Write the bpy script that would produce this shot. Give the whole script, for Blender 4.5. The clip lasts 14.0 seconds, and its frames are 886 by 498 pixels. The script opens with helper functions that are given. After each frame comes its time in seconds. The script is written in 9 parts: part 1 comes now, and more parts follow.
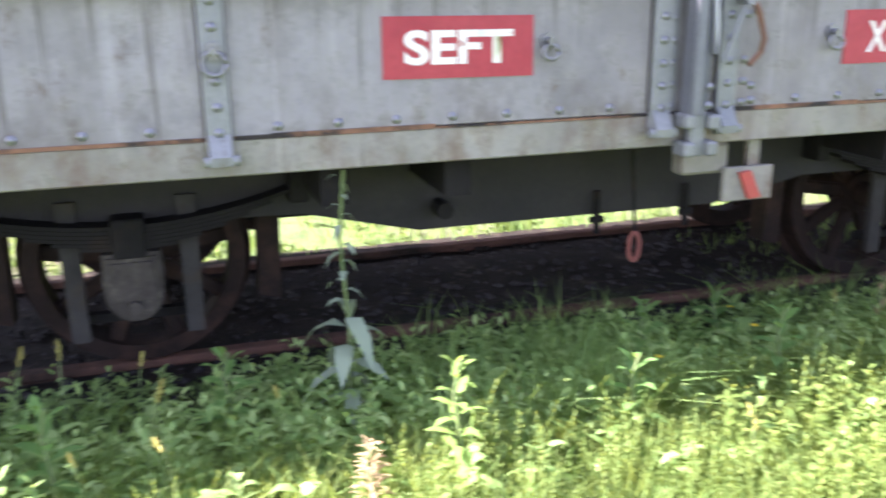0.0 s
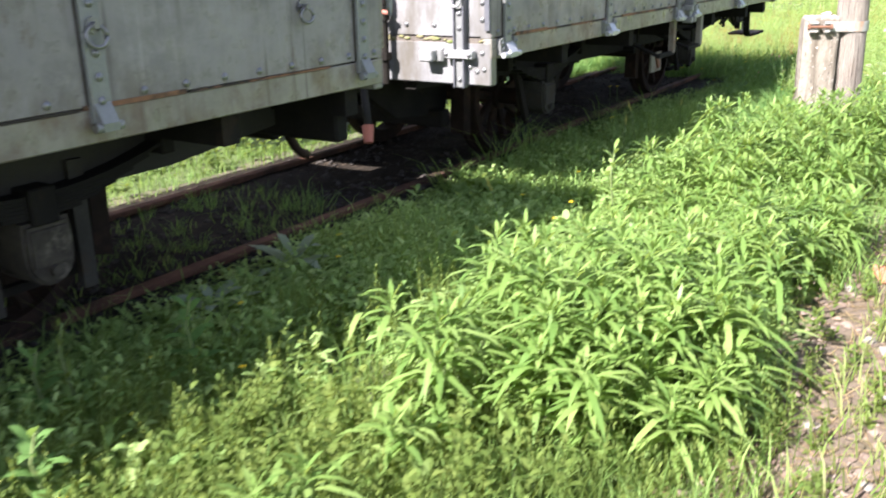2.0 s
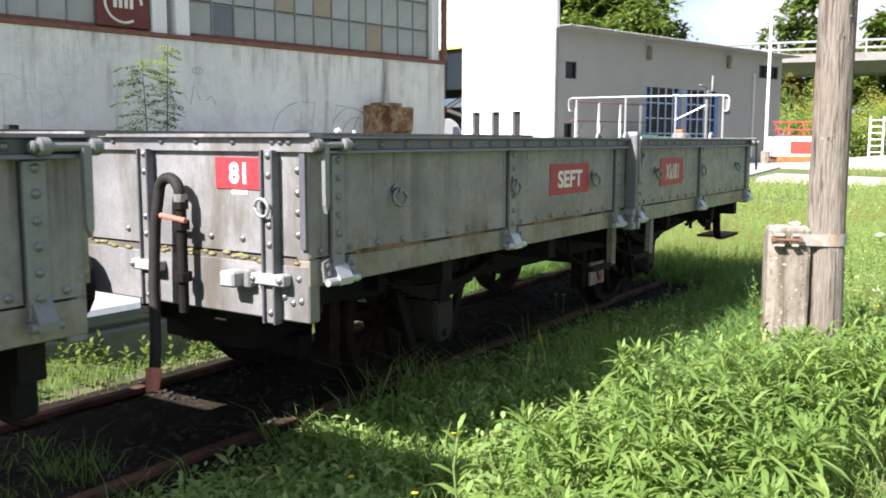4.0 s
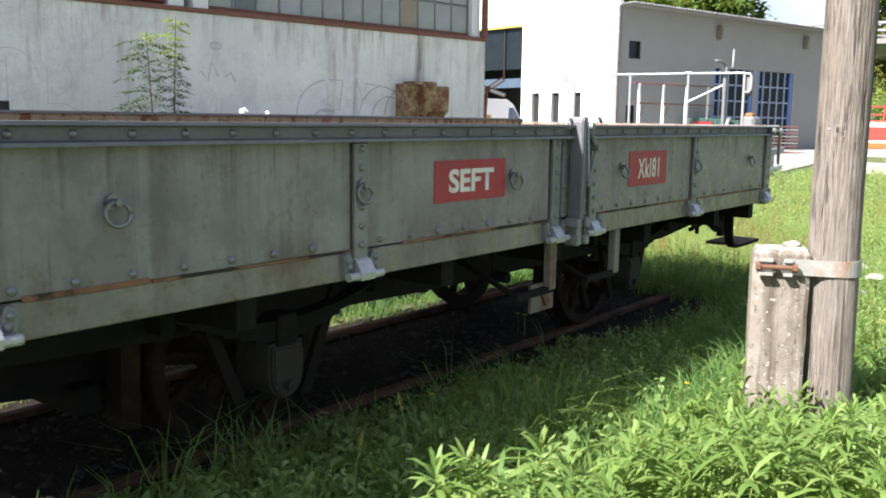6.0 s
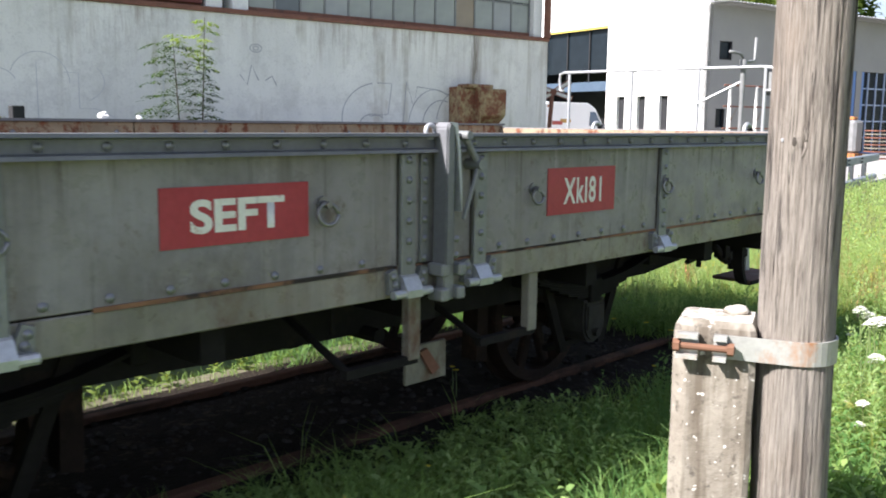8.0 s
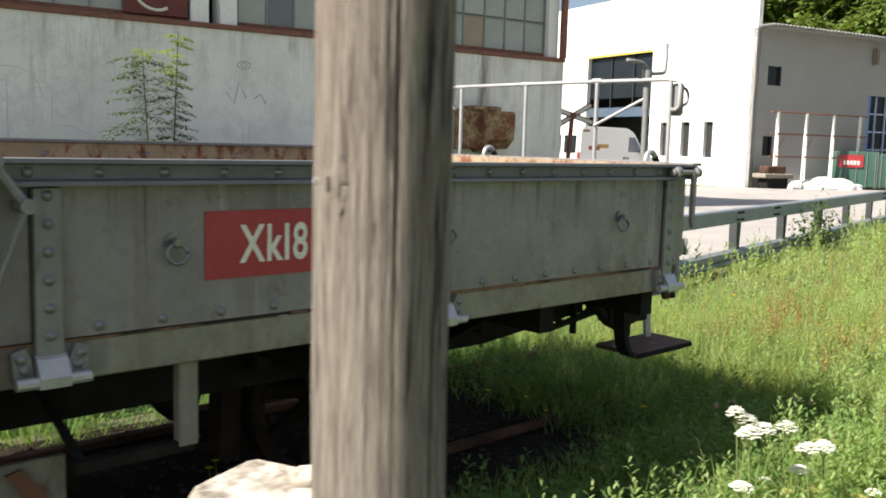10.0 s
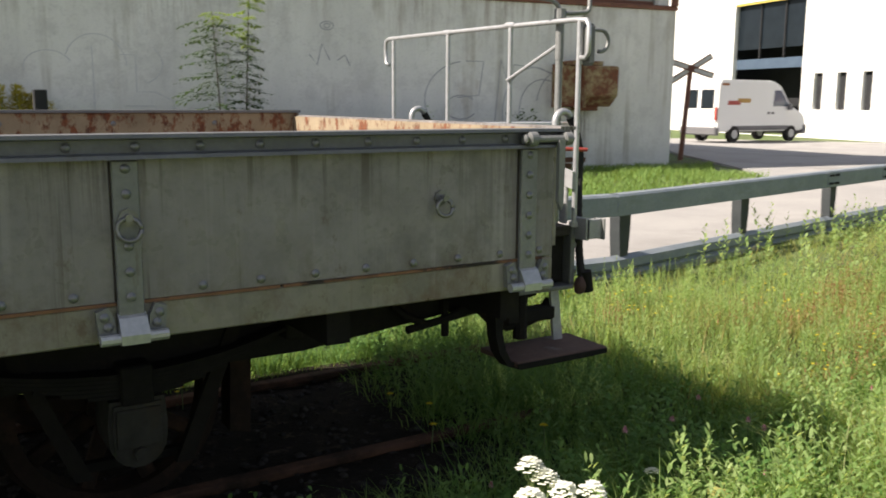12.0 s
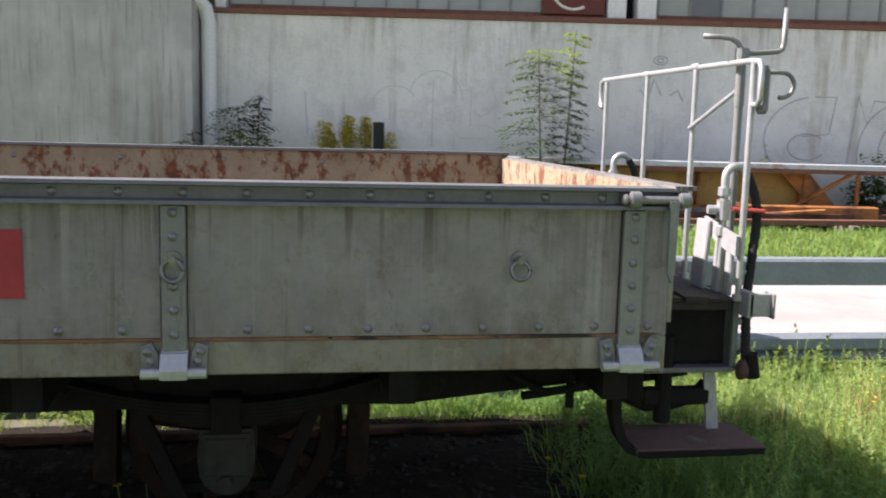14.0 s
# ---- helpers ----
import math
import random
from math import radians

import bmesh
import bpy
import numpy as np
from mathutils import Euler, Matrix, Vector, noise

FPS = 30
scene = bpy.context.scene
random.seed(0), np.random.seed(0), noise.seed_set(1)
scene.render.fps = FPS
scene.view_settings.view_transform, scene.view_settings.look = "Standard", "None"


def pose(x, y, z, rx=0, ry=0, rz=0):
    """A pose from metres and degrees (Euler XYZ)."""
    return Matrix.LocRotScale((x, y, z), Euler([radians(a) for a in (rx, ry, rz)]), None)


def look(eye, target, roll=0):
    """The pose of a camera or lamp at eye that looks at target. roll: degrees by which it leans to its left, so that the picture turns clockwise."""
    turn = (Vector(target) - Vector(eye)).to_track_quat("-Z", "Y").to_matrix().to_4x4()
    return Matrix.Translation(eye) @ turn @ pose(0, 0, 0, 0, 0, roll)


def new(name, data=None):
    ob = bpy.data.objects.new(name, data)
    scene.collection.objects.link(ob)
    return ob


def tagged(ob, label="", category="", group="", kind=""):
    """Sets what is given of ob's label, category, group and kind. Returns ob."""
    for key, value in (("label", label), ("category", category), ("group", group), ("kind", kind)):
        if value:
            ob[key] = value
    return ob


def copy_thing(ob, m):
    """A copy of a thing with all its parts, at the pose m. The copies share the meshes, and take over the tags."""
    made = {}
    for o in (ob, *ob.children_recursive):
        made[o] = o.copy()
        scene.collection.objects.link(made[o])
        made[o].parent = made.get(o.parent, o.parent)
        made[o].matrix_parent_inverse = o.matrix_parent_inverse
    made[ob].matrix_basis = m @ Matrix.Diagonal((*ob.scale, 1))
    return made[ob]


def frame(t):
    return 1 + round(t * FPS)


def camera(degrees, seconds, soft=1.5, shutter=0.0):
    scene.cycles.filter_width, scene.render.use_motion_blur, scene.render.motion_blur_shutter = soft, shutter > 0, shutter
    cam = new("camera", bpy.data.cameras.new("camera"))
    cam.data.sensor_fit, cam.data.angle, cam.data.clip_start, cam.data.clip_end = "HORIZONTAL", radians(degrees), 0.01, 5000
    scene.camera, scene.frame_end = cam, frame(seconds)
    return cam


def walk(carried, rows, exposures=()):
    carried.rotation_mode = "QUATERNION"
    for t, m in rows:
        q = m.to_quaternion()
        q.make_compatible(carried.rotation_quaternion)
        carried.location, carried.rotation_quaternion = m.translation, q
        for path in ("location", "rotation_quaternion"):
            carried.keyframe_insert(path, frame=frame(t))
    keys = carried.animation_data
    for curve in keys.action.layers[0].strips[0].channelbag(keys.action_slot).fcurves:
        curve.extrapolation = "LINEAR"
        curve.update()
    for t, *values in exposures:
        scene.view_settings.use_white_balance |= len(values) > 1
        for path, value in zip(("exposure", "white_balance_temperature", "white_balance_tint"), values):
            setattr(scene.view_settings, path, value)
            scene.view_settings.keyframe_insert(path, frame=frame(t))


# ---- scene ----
cam = camera(53.0, 14.0, soft=1.8, shutter=0.3)
PATH = [
    (0, (2.123, -3.14, 1.285), (2.679, -1.305, 0.715), -0.7),
    (0.5, (2.393, -3.132, 1.301), (3.335, -1.477, 0.69), -1.6),
    (1, (2.683, -3.001, 1.278), (3.997, -1.616, 0.684), -2.1),
    (1.5, (3.006, -2.937, 1.301), (4.537, -1.798, 0.701), -2.1),
    (2, (3.399, -2.951, 1.296), (4.99, -1.915, 0.667), -1.2),
    (2.5, (3.794, -2.917, 1.316), (5.48, -1.953, 0.842), 0.6),
    (3, (4.123, -2.871, 1.362), (5.835, -1.89, 1.034), -0.4),
    (3.2, (4.281, -2.875, 1.351), (5.99, -1.871, 1.084), -0.5),
    (5.3, (5.955, -2.872, 1.308), (7.525, -1.667, 1.02), 0.1),
    (5.5, (6.12, -2.865, 1.296), (7.705, -1.676, 1.025), 1.0),
    (6, (6.453, -2.883, 1.359), (8.011, -1.662, 1.07), 0.8),
    (6.5, (6.832, -2.944, 1.349), (8.349, -1.685, 1.015), 1.4),
    (7, (7.203, -2.887, 1.336), (8.672, -1.557, 1.064), 0.4),
    (7.5, (7.568, -2.843, 1.361), (9.039, -1.509, 1.13), -0.6),
    (8, (7.983, -2.881, 1.378), (9.402, -1.5, 1.096), 0.7),
    (8.5, (8.414, -2.84, 1.363), (9.844, -1.476, 1.056), 1.2),
    (9, (8.818, -2.811, 1.402), (10.231, -1.418, 1.143), -0.6),
    (9.2, (8.988, -2.823, 1.398), (10.379, -1.406, 1.16), -0.1),
    (11.3, (10.619, -3.068, 1.409), (11.819, -1.497, 1.104), 0.1),
    (11.5, (10.761, -3.076, 1.436), (11.918, -1.474, 1.128), -0.2),
    (12, (11.078, -3.106, 1.43), (12.134, -1.44, 1.101), 0.4),
    (12.5, (11.402, -3.157, 1.451), (12.262, -1.381, 1.123), 0.7),
    (13, (11.649, -3.099, 1.449), (12.47, -1.3, 1.147), 2.3),
    (13.5, (11.852, -3.127, 1.47), (12.391, -1.227, 1.156), 2.0),
    (14, (11.947, -3.212, 1.5), (12.258, -1.255, 1.228), 1.5),
]
EXPOSURE = [
    (0, 3.37, 5870, 33), (0.5, 3.52, 5920, 33), (1, 3.1, 5920, 31), (1.5, 2.6, 5970, 24), (2, 2.15, 6090, 20), (2.5, 1.94, 6170, 19),
    (3, 1.82, 6200, 17), (5.5, 1.44, 6320, 17), (6, 1.6, 6180, 17), (6.5, 1.56, 6050, 18), (7.5, 1.66, 5970, 19), (9, 1.45, 6420, 14), (11.5, 1.05, 6820, 15), (12.5, 1.05, 6820, 15),
    (13.2, 1.15, 6770, 15), (14, 1.48, 6400, 21),
]
walk(cam, [(t, look(eye, target, roll)) for t, eye, target, roll in PATH], EXPOSURE)

# ---- world, sun, exposure ----
SUN = Vector((-0.72, 0.18, 0.67)).normalized()
world = bpy.data.worlds.new("sky")
scene.world = world
world.use_nodes = True
wn, wl = world.node_tree.nodes, world.node_tree.links
sky = wn.new("ShaderNodeTexSky")
sky.sky_type = "NISHITA"
sky.sun_disc = False
sky.sun_elevation = math.asin(SUN.z)
sky.sun_rotation = math.atan2(SUN.x, SUN.y)
wtc = wn.new("ShaderNodeTexCoord")
wmap = wn.new("ShaderNodeMapping")
wmap.inputs["Scale"].default_value = (1, 1, 2.6)
wnoise = wn.new("ShaderNodeTexNoise")
wnoise.inputs["Scale"].default_value = 2.4
wnoise.inputs["Detail"].default_value = 6
wramp = wn.new("ShaderNodeValToRGB")
wramp.color_ramp.elements[0].position, wramp.color_ramp.elements[1].position = 0.46, 0.66
wmix = wn.new("ShaderNodeMixRGB")
wmix.inputs["Color2"].default_value = (8, 8.4, 9, 1)
wl.new(wtc.outputs["Generated"], wmap.inputs["Vector"])
wl.new(wmap.outputs["Vector"], wnoise.inputs["Vector"])
wl.new(wnoise.outputs["Fac"], wramp.inputs["Fac"])
wl.new(wramp.outputs["Color"], wmix.inputs["Fac"])
wl.new(sky.outputs["Color"], wmix.inputs["Color1"])
wl.new(wmix.outputs["Color"], wn["Background"].inputs["Color"])
wn["Background"].inputs["Strength"].default_value = 0.05
sun = new("sun", bpy.data.lights.new("sun", "SUN"))
sun.data.energy, sun.data.angle, sun.data.color = 5.0, radians(0.6), (1.0, 0.94, 0.84)
sun.matrix_world = look(SUN * 30, (0, 0, 0))


# ---- mesh helpers ----
PLACE = {}


def link_mesh(name, bm, material):
    me = bpy.data.meshes.new(name)
    bm.to_mesh(me)
    bm.free()
    if material:
        me.materials.append(material)
    return me


def thing(name, place=(0, 0, 0), label="", category="", group="", kind=""):
    ob = new(name)
    ob.empty_display_size = 0.2
    ob.location = place
    PLACE[ob] = Matrix.Translation(place)
    return tagged(ob, label, category, group, kind)


def hang(ob, parent):
    if parent is not None:
        ob.parent = parent
        ob.matrix_parent_inverse = PLACE.get(parent, Matrix()).inverted()
    return ob


def part(name, bm, material, parent=None, label="", category="", group="", kind="", smooth=False):
    me = link_mesh(name, bm, material)
    if smooth:
        me.polygons.foreach_set("use_smooth", [True] * len(me.polygons))
    ob = hang(new(name, me), parent)
    return tagged(ob, label, category, group, kind)


def piece(name, me, m, parent):
    """An object on shared mesh data at the pose m."""
    ob = new(name, me)
    ob.matrix_basis = m
    return hang(ob, parent)


def box(bm, x0, x1, y0, y1, z0, z1, m=None):
    r = bmesh.ops.create_cube(bm, size=1)
    t = Matrix.Translation(((x0 + x1) / 2, (y0 + y1) / 2, (z0 + z1) / 2)) @ Matrix.Diagonal((x1 - x0, y1 - y0, z1 - z0, 1))
    bmesh.ops.transform(bm, matrix=(m @ t) if m else t, verts=r["verts"])
    return r["verts"]


def bbox(x0, x1, y0, y1, z0, z1, bevel=0.0, m=None, seg=1):
    bm = bmesh.new()
    box(bm, x0, x1, y0, y1, z0, z1, m)
    if bevel:
        bmesh.ops.bevel(bm, geom=bm.edges[:], offset=bevel, segments=seg, affect="EDGES", profile=0.6)
    return bm


def rod(bm, a, b, r, seg=8, r2=None):
    a, b = Vector(a), Vector(b)
    d = b - a
    m = Matrix.Translation((a + b) / 2) @ d.to_track_quat("Z", "Y").to_matrix().to_4x4()
    return bmesh.ops.create_cone(bm, cap_ends=True, segments=seg, radius1=r, radius2=r if r2 is None else r2, depth=d.length, matrix=m)["verts"]


def tube(bm, pts, r, seg=8):
    """A bent pipe through the points."""
    pts = [Vector(p) for p in pts]
    rings = []
    side = None
    for i, p in enumerate(pts):
        d = (pts[min(i + 1, len(pts) - 1)] - pts[max(i - 1, 0)]).normalized()
        if side is None:
            side = d.orthogonal().normalized()
        side = (side - d * side.dot(d)).normalized()
        up = d.cross(side)
        rings.append([bm.verts.new(p + r * (side * math.cos(k * math.tau / seg) + up * math.sin(k * math.tau / seg))) for k in range(seg)])
    for a, b in zip(rings, rings[1:]):
        for k in range(seg):
            bm.faces.new((a[k], a[(k + 1) % seg], b[(k + 1) % seg], b[k]))
    bm.faces.new(rings[0][::-1])
    bm.faces.new(rings[-1])


def arc(c, r, a0, a1, n, u=(1, 0, 0), v=(0, 0, 1)):
    c, u, v = Vector(c), Vector(u), Vector(v)
    return [c + r * (u * math.cos(radians(a0 + (a1 - a0) * i / n)) + v * math.sin(radians(a0 + (a1 - a0) * i / n))) for i in range(n + 1)]


def prism(bm, outline, axis, a, b):
    """An outline in a plane, drawn out along an axis (x or y) from a to b."""
    def at(p, q):
        return (q, p[0], p[1]) if axis == "x" else (p[0], q, p[1])
    va = [bm.verts.new(at(p, a)) for p in outline]
    vb = [bm.verts.new(at(p, b)) for p in outline]
    n = len(outline)
    bm.faces.new(va)
    bm.faces.new(vb[::-1])
    for i in range(n):
        bm.faces.new((va[i], vb[i], vb[(i + 1) % n], va[(i + 1) % n]))
    bmesh.ops.recalc_face_normals(bm, faces=bm.faces[:])


def mesh_raw(name, verts, polys, material, smooth=False):
    """A mesh from numpy arrays: vertices (n, 3) and a list of index arrays (m, k)."""
    me = bpy.data.meshes.new(name)
    me.vertices.add(len(verts))
    me.vertices.foreach_set("co", np.asarray(verts, np.float32).ravel())
    loops = np.concatenate([p.ravel() for p in polys]).astype(np.int32)
    sizes = np.concatenate([np.full(len(p), p.shape[1], np.int32) for p in polys])
    starts = np.concatenate([[0], np.cumsum(sizes)[:-1]]).astype(np.int32)
    me.loops.add(len(loops))
    me.loops.foreach_set("vertex_index", loops)
    me.polygons.add(len(sizes))
    me.polygons.foreach_set("loop_start", starts)
    me.polygons.foreach_set("loop_total", sizes)
    me.update(calc_edges=True)
    if smooth:
        me.polygons.foreach_set("use_smooth", np.ones(len(sizes), bool))
    me.materials.append(material)
    return me


# ---- materials ----
class Nodes:
    def __init__(self, name):
        self.mat = bpy.data.materials.new(name)
        self.mat.use_nodes = True
        self.n, self.l = self.mat.node_tree.nodes, self.mat.node_tree.links
        self.bsdf = self.n["Principled BSDF"]
        self.out = self.n["Material Output"]
        self.coord = self.n.new("ShaderNodeTexCoord").outputs["Object"]

    def stretch(self, scale):
        m = self.n.new("ShaderNodeMapping")
        m.inputs["Scale"].default_value = scale
        self.l.new(self.coord, m.inputs["Vector"])
        return m.outputs["Vector"]

    def noise(self, scale, detail=4, rough=0.6, stretch=None):
        t = self.n.new("ShaderNodeTexNoise")
        t.inputs["Scale"].default_value, t.inputs["Detail"].default_value, t.inputs["Roughness"].default_value = scale, detail, rough
        self.l.new(self.stretch(stretch) if stretch else self.coord, t.inputs["Vector"])
        return t.outputs["Fac"]

    def steps(self, fac, lo, hi, invert=False):
        r = self.n.new("ShaderNodeMapRange")
        r.inputs["From Min"].default_value, r.inputs["From Max"].default_value = lo, hi
        if invert:
            r.inputs["To Min"].default_value, r.inputs["To Max"].default_value = 1, 0
        self.l.new(fac, r.inputs["Value"])
        return r.outputs["Result"]

    def times(self, a, b):
        m = self.n.new("ShaderNodeMath")
        m.operation = "MULTIPLY"
        self.l.new(a, m.inputs[0])
        if isinstance(b, (int, float)):
            m.inputs[1].default_value = b
        else:
            self.l.new(b, m.inputs[1])
        return m.outputs[0]

    def mix(self, fac, a, b):
        m = self.n.new("ShaderNodeMixRGB")
        for key, v in (("Fac", fac), ("Color1", a), ("Color2", b)):
            if isinstance(v, (int, float)):
                m.inputs[key].default_value = v
            elif isinstance(v, tuple):
                m.inputs[key].default_value = (*v, 1)
            else:
                self.l.new(v, m.inputs[key])
        return m.outputs["Color"]

    def finish(self, colour, rough=0.7, metal=0.0, bump=None, height=0.02, strength=0.5):
        if isinstance(colour, tuple):
            self.bsdf.inputs["Base Color"].default_value = (*colour, 1)
        else:
            self.l.new(colour, self.bsdf.inputs["Base Color"])
        if isinstance(rough, (int, float)):
            self.bsdf.inputs["Roughness"].default_value = rough
        else:
            self.l.new(rough, self.bsdf.inputs["Roughness"])
        self.bsdf.inputs["Metallic"].default_value = metal
        if bump is not None:
            b = self.n.new("ShaderNodeBump")
            b.inputs["Distance"].default_value, b.inputs["Strength"].default_value = height, strength
            self.l.new(bump, b.inputs["Height"])
            self.l.new(b.outputs["Normal"], self.bsdf.inputs["Normal"])
        return self.mat


def surface(name, c1, c2, scale=6, rough=0.7, metal=0.0, grain=60, height=0.004, stain=None, stain_scale=3, stain_at=(0.55, 0.7), stretch=None, strength=0.5):
    """A mottled surface: two tones in patches, fine grain, and stains if a third colour is given."""
    k = Nodes(name)
    patches = k.steps(k.noise(scale, 5, 0.65), 0.3, 0.7)
    fine = k.noise(grain, 3, 0.7)
    colour = k.mix(patches, c1, c2)
    colour = k.mix(k.times(k.steps(fine, 0.35, 0.75), 0.35), colour, tuple(v * 0.55 for v in c1))
    if stain:
        mask = k.steps(k.noise(stain_scale, 6, 0.7, stretch), *stain_at)
        colour = k.mix(mask, colour, stain)
    return k.finish(colour, rough, metal, fine, height, strength)


def foliage(name, tones, glow=0.35, rough=0.65):
    """Leaves: a tone for each leaf, light through the blade."""
    k = Nodes(name)
    g = k.n.new("ShaderNodeNewGeometry")
    ramp = k.n.new("ShaderNodeValToRGB")
    ramp.color_ramp.elements[0].color = (*tones[0], 1)
    ramp.color_ramp.elements[1].color = (*tones[-1], 1)
    for i, t in enumerate(tones[1:-1]):
        ramp.color_ramp.elements.new((i + 1) / (len(tones) - 1)).color = (*t, 1)
    k.l.new(g.outputs["Random Per Island"], ramp.inputs["Fac"])
    patch = k.steps(k.noise(1.7, 3), 0.35, 0.65)
    colour = k.mix(k.times(patch, 0.45), ramp.outputs["Color"], tones[0])
    k.finish(colour, rough)
    k.bsdf.inputs["Specular IOR Level"].default_value = 0.2
    tr = k.n.new("ShaderNodeBsdfTranslucent")
    warm = k.mix(0.6, colour, tuple(min(1, v) for v in (tones[-1][0] * 1.5, tones[-1][1] * 1.35, tones[-1][2] * 0.7)))
    k.l.new(warm, tr.inputs["Color"])
    ms = k.n.new("ShaderNodeMixShader")
    ms.inputs["Fac"].default_value = glow
    k.l.new(k.bsdf.outputs["BSDF"], ms.inputs[1])
    k.l.new(tr.outputs["BSDF"], ms.inputs[2])
    k.l.new(ms.outputs["Shader"], k.out.inputs["Surface"])
    return k.mat


def wagon_paint(name, base, pale, dirt):
    """Old dull paint: patches, long run-off streaks, blotches, rust specks."""
    k = Nodes(name)
    c = k.mix(k.steps(k.noise(1.6, 6, 0.65), 0.34, 0.66), tuple(v * 0.9 for v in base), pale)
    streak = k.times(k.steps(k.noise(3, 5, 0.7, (3.0, 3.0, 0.16)), 0.5, 0.68), k.steps(k.noise(1.3, 4), 0.3, 0.52))
    c = k.mix(k.times(streak, 0.5), c, dirt)
    thin = k.times(k.steps(k.noise(7, 3, 0.6, (4, 4, 0.1)), 0.6, 0.66), k.steps(k.noise(1.9, 3), 0.43, 0.57))
    c = k.mix(k.times(thin, 0.6), c, tuple(v * 0.6 for v in dirt))
    pale_run = k.times(k.steps(k.noise(5, 3, 0.6, (3.4, 3.4, 0.09)), 0.6, 0.68), k.steps(k.noise(1.7, 3), 0.45, 0.6))
    c = k.mix(k.times(pale_run, 0.5), c, tuple(min(1, v * 1.3) for v in pale))
    blot = k.steps(k.noise(3.4, 7, 0.7), 0.52, 0.66)
    c = k.mix(k.times(blot, 0.45), c, tuple(v * 0.52 for v in base))
    chips = k.steps(k.noise(13, 6, 0.75), 0.6, 0.66)
    c = k.mix(k.times(chips, 0.25), c, tuple(v * 1.15 for v in pale))
    fine = k.noise(38, 4, 0.7)
    c = k.mix(k.times(k.steps(fine, 0.5, 0.8), 0.45), c, tuple(v * 0.55 for v in base))
    # brown drips that run down from the top rail, and grime that creeps up from the seam
    sep = k.n.new("ShaderNodeSeparateXYZ")
    k.l.new(k.coord, sep.inputs[0])
    drip = k.times(k.steps(k.noise(6.5, 5, 0.75, (3, 3, 0.12)), 0.53, 0.64), k.steps(sep.outputs["Z"], 1.05, 1.32))
    c = k.mix(k.times(drip, 0.85), c, tuple(v * 0.7 for v in dirt))
    creep = k.times(k.steps(k.noise(6, 6, 0.72, (1, 1, 0.7)), 0.5, 0.64), k.steps(sep.outputs["Z"], 1.08, 0.91))
    c = k.mix(k.times(creep, 0.6), c, dirt)
    spots = k.steps(k.noise(7, 7, 0.78, (1, 1, 0.6)), 0.59, 0.66)
    c = k.mix(k.times(spots, 0.6), c, (0.1, 0.06, 0.035))
    return k.finish(c, k.steps(k.noise(12, 3), 0.2, 0.9), 0.0, k.noise(26, 5, 0.7), 0.002, 0.5)


def rusted(name, paint, rust, dark, at=(0.5, 0.6), scale=9, stretch=None):
    k = Nodes(name)
    m = k.steps(k.noise(scale, 7, 0.72, stretch), *at)
    paint = k.mix(k.steps(k.noise(5, 6, 0.7), 0.35, 0.68), paint, tuple(v * 0.68 for v in paint))
    r = k.mix(k.steps(k.noise(34, 4), 0.35, 0.7), rust, dark)
    c = k.mix(m, paint, r)
    return k.finish(c, 0.85, 0.0, k.noise(48, 5, 0.75), 0.004, 0.7)


M_SIDE = wagon_paint("grey_green_paint", (0.208, 0.196, 0.191), (0.288, 0.274, 0.268), (0.088, 0.066, 0.047))
M_SIDE.node_tree.nodes["Principled BSDF"].inputs["Specular IOR Level"].default_value = 0.4
M_SILL = wagon_paint("olive_sill_paint", (0.205, 0.192, 0.16), (0.275, 0.26, 0.222), (0.11, 0.06, 0.038))
M_STRAP = surface("strap_paint", (0.18, 0.188, 0.185), (0.25, 0.256, 0.252), 5, 0.45, 0.2, 70, 0.002, (0.1, 0.08, 0.06), 8, (0.62, 0.72), (2, 2, 0.4))
# rail paint, darkened for the shade of the overhang on the web
M_RAILPAINT = surface("darkened_rail_paint", (0.115, 0.12, 0.128), (0.18, 0.184, 0.192), 4, 0.45, 0.15, 60, 0.002, (0.12, 0.1, 0.07), 7, (0.6, 0.75))
M_SILVER = surface("silver_paint", (0.42, 0.43, 0.45), (0.55, 0.56, 0.58), 9, 0.38, 0.45, 60, 0.002, (0.25, 0.2, 0.16), 10, (0.64, 0.76))
M_TUBE = surface("galvanised_tube", (0.4, 0.41, 0.42), (0.52, 0.53, 0.54), 14, 0.4, 0.5, 80, 0.001, (0.3, 0.25, 0.2), 12, (0.68, 0.8))
M_ENDPLATE = surface("aluminium_end_paint", (0.19, 0.193, 0.2), (0.38, 0.383, 0.39), 2.6, 0.42, 0.3, 60, 0.002, (0.15, 0.14, 0.12), 3.4, (0.48, 0.7), (1, 1.6, 0.45))
M_MOSS = surface("mossy_wood", (0.16, 0.15, 0.07), (0.25, 0.22, 0.13), 14, 0.95, 0, 60, 0.006, (0.1, 0.13, 0.03), 10, (0.5, 0.65))
M_INSIDE = rusted("rusted_cream_inside", (0.33, 0.265, 0.175), (0.2, 0.066, 0.026), (0.075, 0.03, 0.018), (0.5, 0.58), 15, (1, 1, 0.6))
M_RUSTLINE = surface("rust_seam", (0.27, 0.135, 0.068), (0.14, 0.072, 0.042), 12, 0.9, 0, 50, 0.004, (0.025, 0.02, 0.015), 3.2, (0.47, 0.55), (1, 1, 1))
M_RED = surface("red_sign_paint", (0.34, 0.024, 0.036), (0.4, 0.043, 0.051), 7, 0.5, 0, 50, 0.001, (0.22, 0.06, 0.05), 12, (0.64, 0.75))
